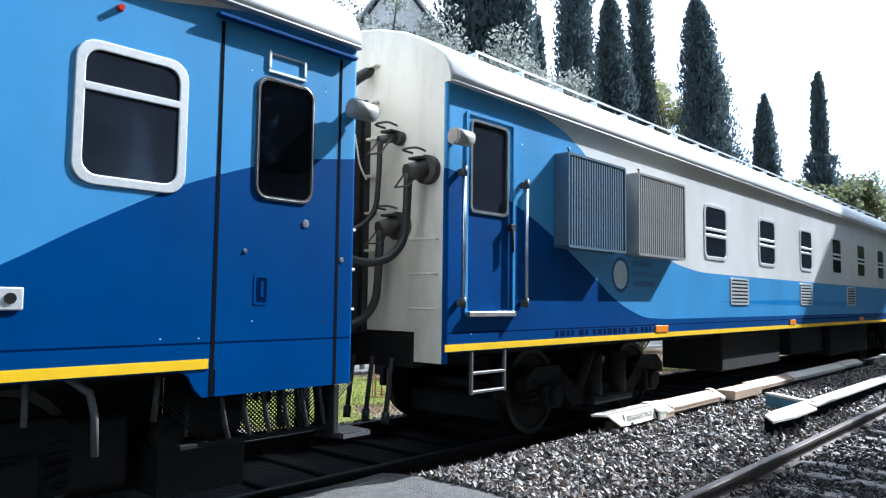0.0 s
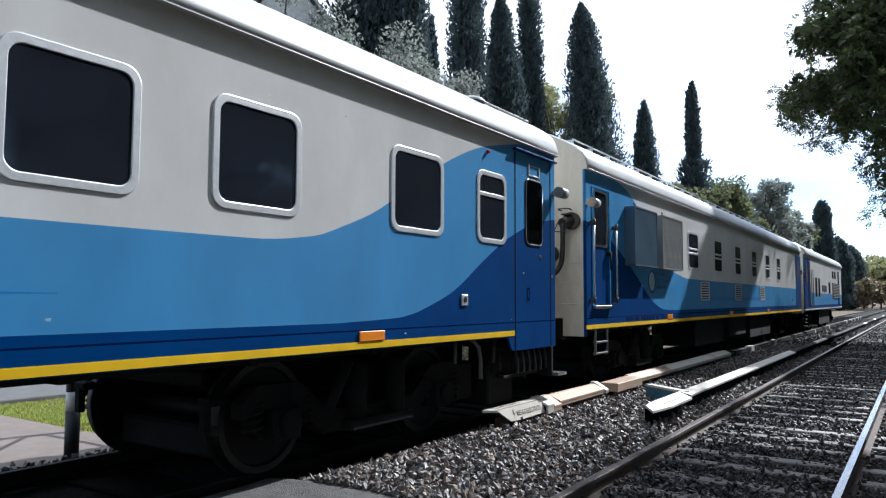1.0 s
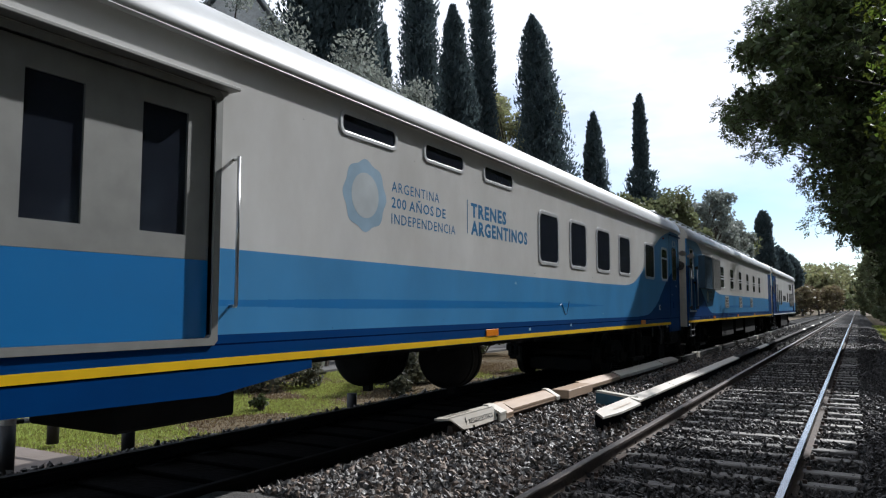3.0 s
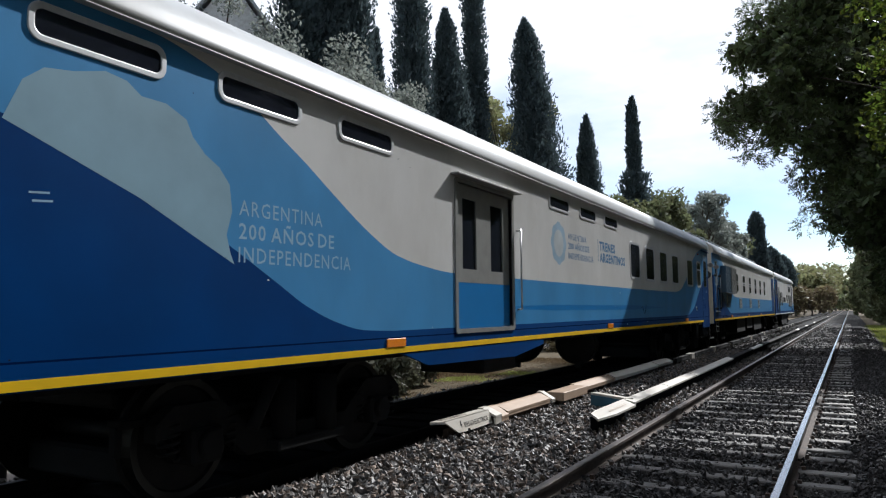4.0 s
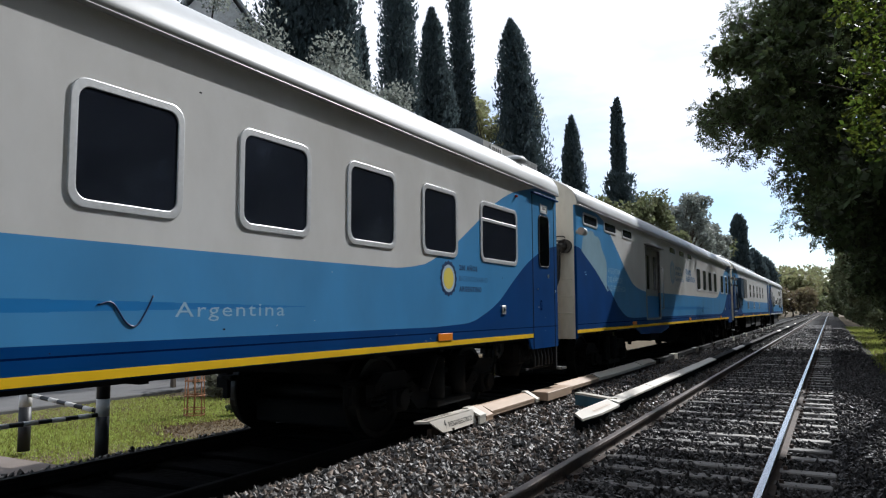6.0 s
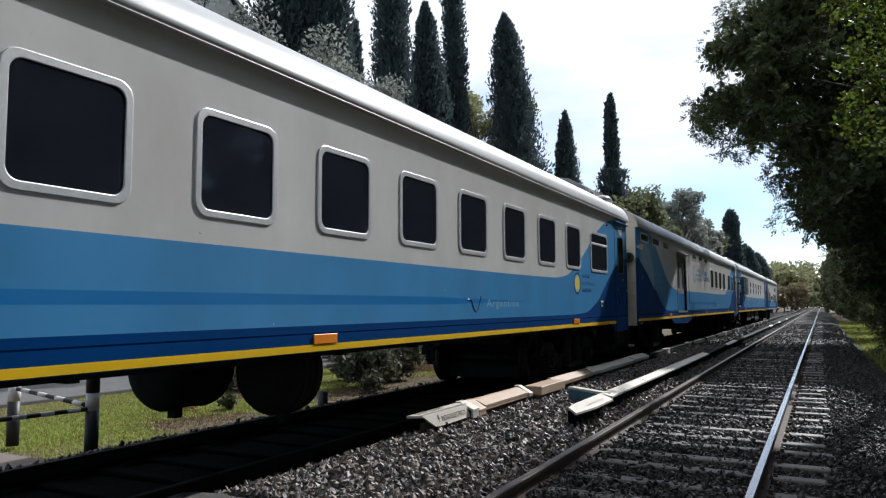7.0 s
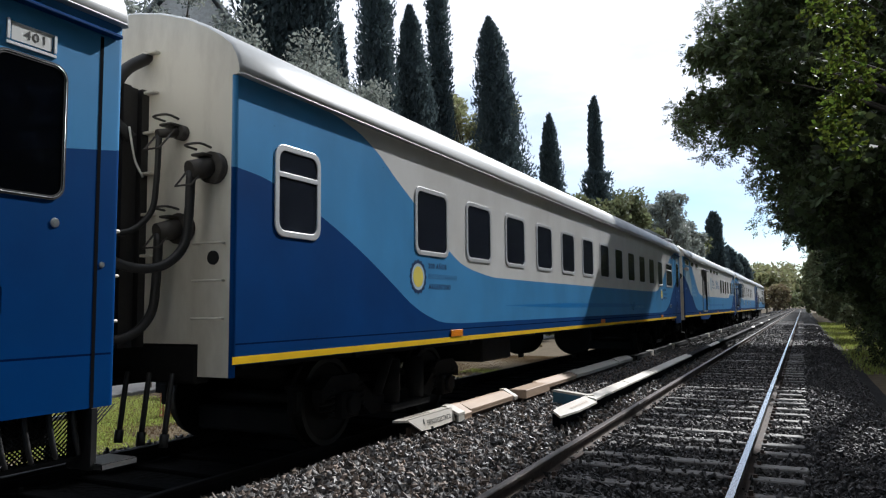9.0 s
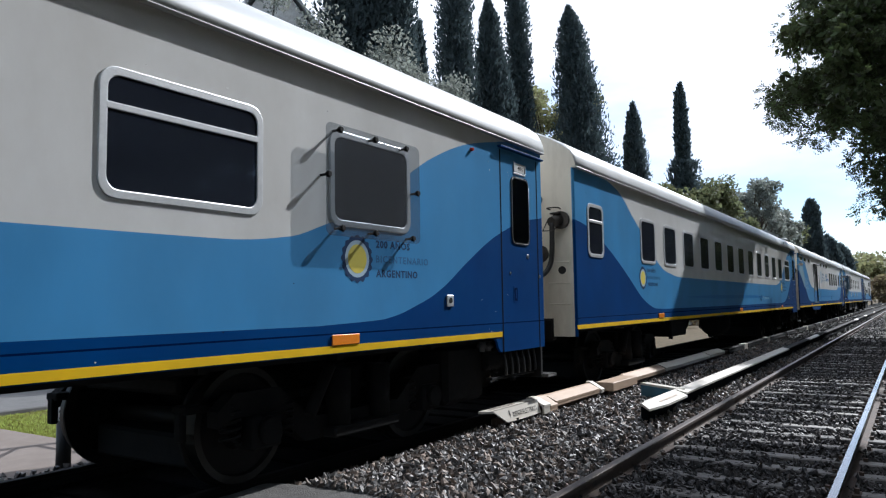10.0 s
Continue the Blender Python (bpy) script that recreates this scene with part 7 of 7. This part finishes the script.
def tree_wall(name, label, x0, y0, y1, inner, height, clumps, leaves, size, seed, mat, trunks, gaps=(), fine=False, shades=(), thin=()):
    """Close-grown broadleaved tree: crown clumps fill the room right of inner(y, z); gaps are (x, y) on the
    ground where the canopy is open towards the sun."""
    t = thing(name, label, "tree", "trees along the near track", at=pose(x0, (y0 + y1) / 2, -0.45))
    rnd = random.Random(seed)
    cs, sp = [], []
    yc = (y0 + y1) / 2
    tries = 0
    while len(cs) < clumps and tries < clumps * 12:
        tries += 1
        y, z = rnd.uniform(y0, y1), rnd.uniform(0.5, height)
        lo = inner(y, z)
        if lo > 20:
            continue
        depth = rnd.random() ** 1.7
        x = lo + 0.35 + depth * (x0 + 3.5 - lo)
        edge = min(1.0, (x - lo) / 2.5)
        r = rnd.uniform(0.28, 0.55) + 0.55 * edge
        if fine and edge < 0.8 and noise.noise((x * 0.6, y * 0.6, z * 0.6)) < 0.16 - 0.30 * edge:
            continue
        if not lets_sun(x, y, z, r if y < 21 else 0.3 * r):
            continue
        if any(((x - 0.334 * z - g[0]) ** 2 + ((y - 1.166 * z - g[1]) * 0.9) ** 2) < (g[2] + 1.25 * r) ** 2 and (len(g) < 4 or y > g[3]) for g in gaps):
            continue
        cs.append((x - x0, y - yc, z))
        sp.append(r)
    # boughs towards the train
    dense = len(cs)
    for yt, zt in shades:
        dx = rnd.uniform(2.2, 5.0)
        cs.append((-1.65 + dx - x0, yt + 3.487 * dx - yc, zt + 2.994 * dx))
        sp.append(0.5)
    paths = []
    for tx, ty, th in trunks:
        paths.append(([(tx - x0, ty - yc, 0), (tx - x0 - 0.2, ty - yc + 0.1, th * 0.35), (tx - x0, ty - yc, th * 0.7), (tx - x0 + 0.1, ty - yc, th)], 0.30, 0.05))
    for c in cs[::5]:
        tx, ty, th = min(trunks, key=lambda q: abs(q[1] - yc - c[1]))
        b = (tx - x0 - 0.1, ty - yc, max(1.5, min(th * 0.8, c[2] * 0.7)))
        mid = tuple((p + q) / 2 + (0, 0, 0.4)[i] for i, (p, q) in enumerate(zip(b, c)))
        if all(lets_sun(x0 + p[0] + (q[0] - p[0]) * w, yc + p[1] + (q[1] - p[1]) * w, p[2] + (q[2] - p[2]) * w) for p, q in ((b, mid), (mid, c)) for w in (0, 0.33, 0.67, 1)):
            paths.append(([b, mid, c], 0.07, 0.012))
    limbs(t, paths)
    chunks = []
    for j, (c, s) in enumerate(zip(cs, sp)):
        if j >= dense:
            chunks.append(leaf_cloud(np.array([c]), s, 240, size * 1.25, 0.6))
        if fine:
            chunks.append(spray_cloud(np.array(c), s, int((leaves if s < 0.85 else leaves * 0.5) * s * s / 7) + 8, size))
            if s > 0.62:
                chunks.append(leaf_cloud(np.array([c]), s * 0.85, int(150 * s * s), size * 1.35, 0.6))
        else:
            chunks.append(leaf_cloud(np.array([c]), s, int(leaves * s * s) + 40, size, 0.45))
    crown(t, chunks, mat)
    # these clumps get the lighter leaf colour that stands in for sunlight
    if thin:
        crown(t, [leaf_cloud(np.array([(px - x0, py - yc, pz)]), 0.55, 120, 0.085, 0.6) for px, py, pz in thin], M_SUNLEAF, "sunlit_colour_sprays", "leaves in a brighter yellow-green that imitates sun behind them")


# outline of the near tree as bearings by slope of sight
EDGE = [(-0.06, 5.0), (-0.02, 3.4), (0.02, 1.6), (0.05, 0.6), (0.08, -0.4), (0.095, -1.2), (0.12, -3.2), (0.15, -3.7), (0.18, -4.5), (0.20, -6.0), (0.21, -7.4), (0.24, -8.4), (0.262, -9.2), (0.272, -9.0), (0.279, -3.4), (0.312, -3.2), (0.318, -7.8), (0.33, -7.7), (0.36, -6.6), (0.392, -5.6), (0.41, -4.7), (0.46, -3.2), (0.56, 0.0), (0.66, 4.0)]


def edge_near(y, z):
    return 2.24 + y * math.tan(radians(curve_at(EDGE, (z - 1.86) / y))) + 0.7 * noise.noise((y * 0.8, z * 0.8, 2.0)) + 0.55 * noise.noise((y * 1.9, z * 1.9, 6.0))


# clumps in a brighter leaf colour for sunlight, under openings: bearing and slope of sight
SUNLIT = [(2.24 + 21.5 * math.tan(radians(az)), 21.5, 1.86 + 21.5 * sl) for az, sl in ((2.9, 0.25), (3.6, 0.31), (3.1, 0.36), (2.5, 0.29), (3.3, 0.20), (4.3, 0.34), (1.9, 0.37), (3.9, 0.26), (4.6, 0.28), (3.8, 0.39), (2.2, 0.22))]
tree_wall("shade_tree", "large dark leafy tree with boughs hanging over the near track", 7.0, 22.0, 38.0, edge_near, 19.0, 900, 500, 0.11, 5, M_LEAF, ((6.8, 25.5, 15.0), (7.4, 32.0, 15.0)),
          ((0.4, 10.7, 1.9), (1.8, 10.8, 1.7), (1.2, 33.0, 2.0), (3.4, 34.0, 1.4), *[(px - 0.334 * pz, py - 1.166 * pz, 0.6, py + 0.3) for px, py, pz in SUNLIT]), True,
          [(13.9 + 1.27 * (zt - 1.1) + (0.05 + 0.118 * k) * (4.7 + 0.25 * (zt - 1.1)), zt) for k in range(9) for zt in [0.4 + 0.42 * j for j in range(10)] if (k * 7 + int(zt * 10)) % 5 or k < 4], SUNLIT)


def edge_far(y, z):
    return 3.3 - 0.012 * (y - 31) + 0.06 * (z - 5) ** 2 * (1 if z > 5 else 0.3) + (1.3 if z < 2.6 else 0.0) + 0.9 * noise.noise((y * 0.4, z * 0.5, 7.0))


for k, (y0, y1, h) in enumerate(((38.0, 46.0, 13.0), (46.0, 60.0, 12.0), (60.0, 84.0, 12.0), (84.0, 120.0, 12.0), (120.0, 180.0, 13.0))):
    tree_wall("shade_tree", "dark leafy tree lining the near side of the track", 6.5, y0, y1, edge_far, h, 190, 270 if k < 2 else 150, 0.13 + 0.05 * k, 61 + k, M_LEAF if k < 1 else M_OLIVE, ((6.4, y0 + 3, h * 0.9), (6.8, y1 - 3, h * 0.9)), ((1.2, 33.0, 2.0), (3.5, 35.0, 1.0), (4.0, 45.0, 1.7), (3.5, 55.0, 1.5), (3.4, 66.0, 2.0)), k < 2)


def edge_side(y, z):
    if z < (4.2 if y > 9 else 5.0) + 0.8 * noise.noise((y * 0.5, 1.0, 4.0)):
        return 99.0
    if y > 9:
        return max(4.3, 2.6 + 0.10 * y) + (0 if z > 4 else 2.0) + 0.4 * noise.noise((y * 0.4, z * 0.5, 9.0))
    return 4.6 + 0.6 * noise.noise((y * 0.4, z * 0.5, 9.0)) + (0.0 if z > 2.2 else 1.2)


for k, (y0, y1, h) in enumerate(((9.0, 22.0, 16.5), (-5.0, 8.5, 11.0), (-20.0, -5.5, 11.0))):
    tree_wall("shade_tree", "dark leafy tree beside the foot crossing", 9.0, y0, y1, edge_side, h, 300 if h > 12 else 170, 190, 0.15, 81 + k, M_LEAF, ((8.6, y0 + 3, h * 0.9), (9.2, y1 - 3, h * 0.9), (7.2, y0 + 5.5, h * 0.7), (10.5, y1 - 6, h * 0.8), (7.8, y1 - 1.2, h * 0.8)), ((0.4, 10.7, 1.9), (1.8, 10.8, 1.7)))


def edge_over(y, z):
    return 0.4 + 0.05 * (12 - z) ** 2 + 0.8 * noise.noise((y * 0.4, z * 0.5, 12.0)) if z > 8.5 else 6.5


# crown out of view, added to keep sky light off the ground
tree_wall("shade_tree", "unseen leafy tree added over the foot crossing to block sky light", 6.0, -11.0, 13.0, edge_over, 15.0, 300, 90, 0.17, 95, M_LEAF, ((7.4, -6.0, 13.0), (7.2, 6.0, 13.0)))


def edge_high(y, z):
    return 1.0 + 0.06 * (13 - z) ** 2 + 0.8 * noise.noise((y * 0.4, z * 0.5, 15.0)) if z > max(9.5, 3.2 + 0.46 * y) else 99.0


# another added crown above the view, to darken the near track
tree_wall("shade_tree", "unseen leafy crown added high over the near track to shade it", 6.5, 6.0, 21.0, edge_high, 15.5, 220, 90, 0.17, 97, M_LEAF, ((8.2, 11.0, 13.5), (8.6, 17.0, 13.5)), ((0.4, 10.7, 1.9), (1.8, 10.8, 1.7)))


def bush(x, y, r, mat, label, seed, leaves=2500, size=0.07, h=0.9):
    t = thing("bush", label, "bush", at=pose(x, y, -0.45))
    rnd = random.Random(seed)
    cs = [(rnd.uniform(-r, r), rnd.uniform(-r, r), rnd.uniform(0.15, h)) for _ in range(14)]
    limbs(t, [([(0, 0, 0), (c[0] * 0.5, c[1] * 0.5, c[2] * 0.6), c], 0.02, 0.005) for c in cs], "stems")
    crown(t, [leaf_cloud(np.array([c]), r * 0.45, leaves // 14, size) for c in cs], mat, "leaves")


bush(-6.6, 13.2, 0.6, M_SCRUB, "grey-green bush beside the far track", 3)
bush(-7.4, 15.0, 0.8, M_SCRUB, "grey-green bush beside the far track", 4)
bush(-9.6, 12.2, 0.9, M_SCRUB, "low scrub at the edge of the road", 5)
bush(-8.8, 17.5, 1.0, M_BROWNLEAF, "dry scrub beside the far track", 6)
bush(-7.0, 9.6, 0.16, M_LEAF, "small weed in the grass", 7, 300, 0.04, 0.25)
for k in range(7):
    bush(-11.0 + 0.4 * (k % 3), 20.0 + 5.5 * k, 1.3, (M_GREYLEAF, M_OLIVE, M_BROWNLEAF)[k % 3], "scrubby hedge beyond the far track", 20 + k, 2600, 0.12, 1.9)


# ---- what moves ----
TRAIN_ROWS = [(0, -0.01), (0.5, 2.56), (1, 5.12), (1.5, 7.69), (2, 10.245), (2.5, 12.87), (4, 20.72), (4.5, 23.32), (5, 25.91), (5.5, 28.47), (7, 36.23), (7.5, 38.78), (8, 41.36), (8.5, 43.94), (9, 46.52), (9.5, 49.06), (10, 51.61)]


def run_at(t):
    return float(np.interp(t, [r[0] for r in TRAIN_ROWS], [r[1] for r in TRAIN_ROWS]))


def motions():
    for car in TRAIN:
        x, y, z = car.location
        walk(car, [(t, pose(x, y + d, z)) for t, d in TRAIN_ROWS])
    for w, y in WHEELSETS:
        p = w.location.copy()
        walk(w, [(k / 10, pose(p.x, p.y, p.z, -math.degrees(run_at(k / 10) / 0.46))) for k in range(101)])


motions()
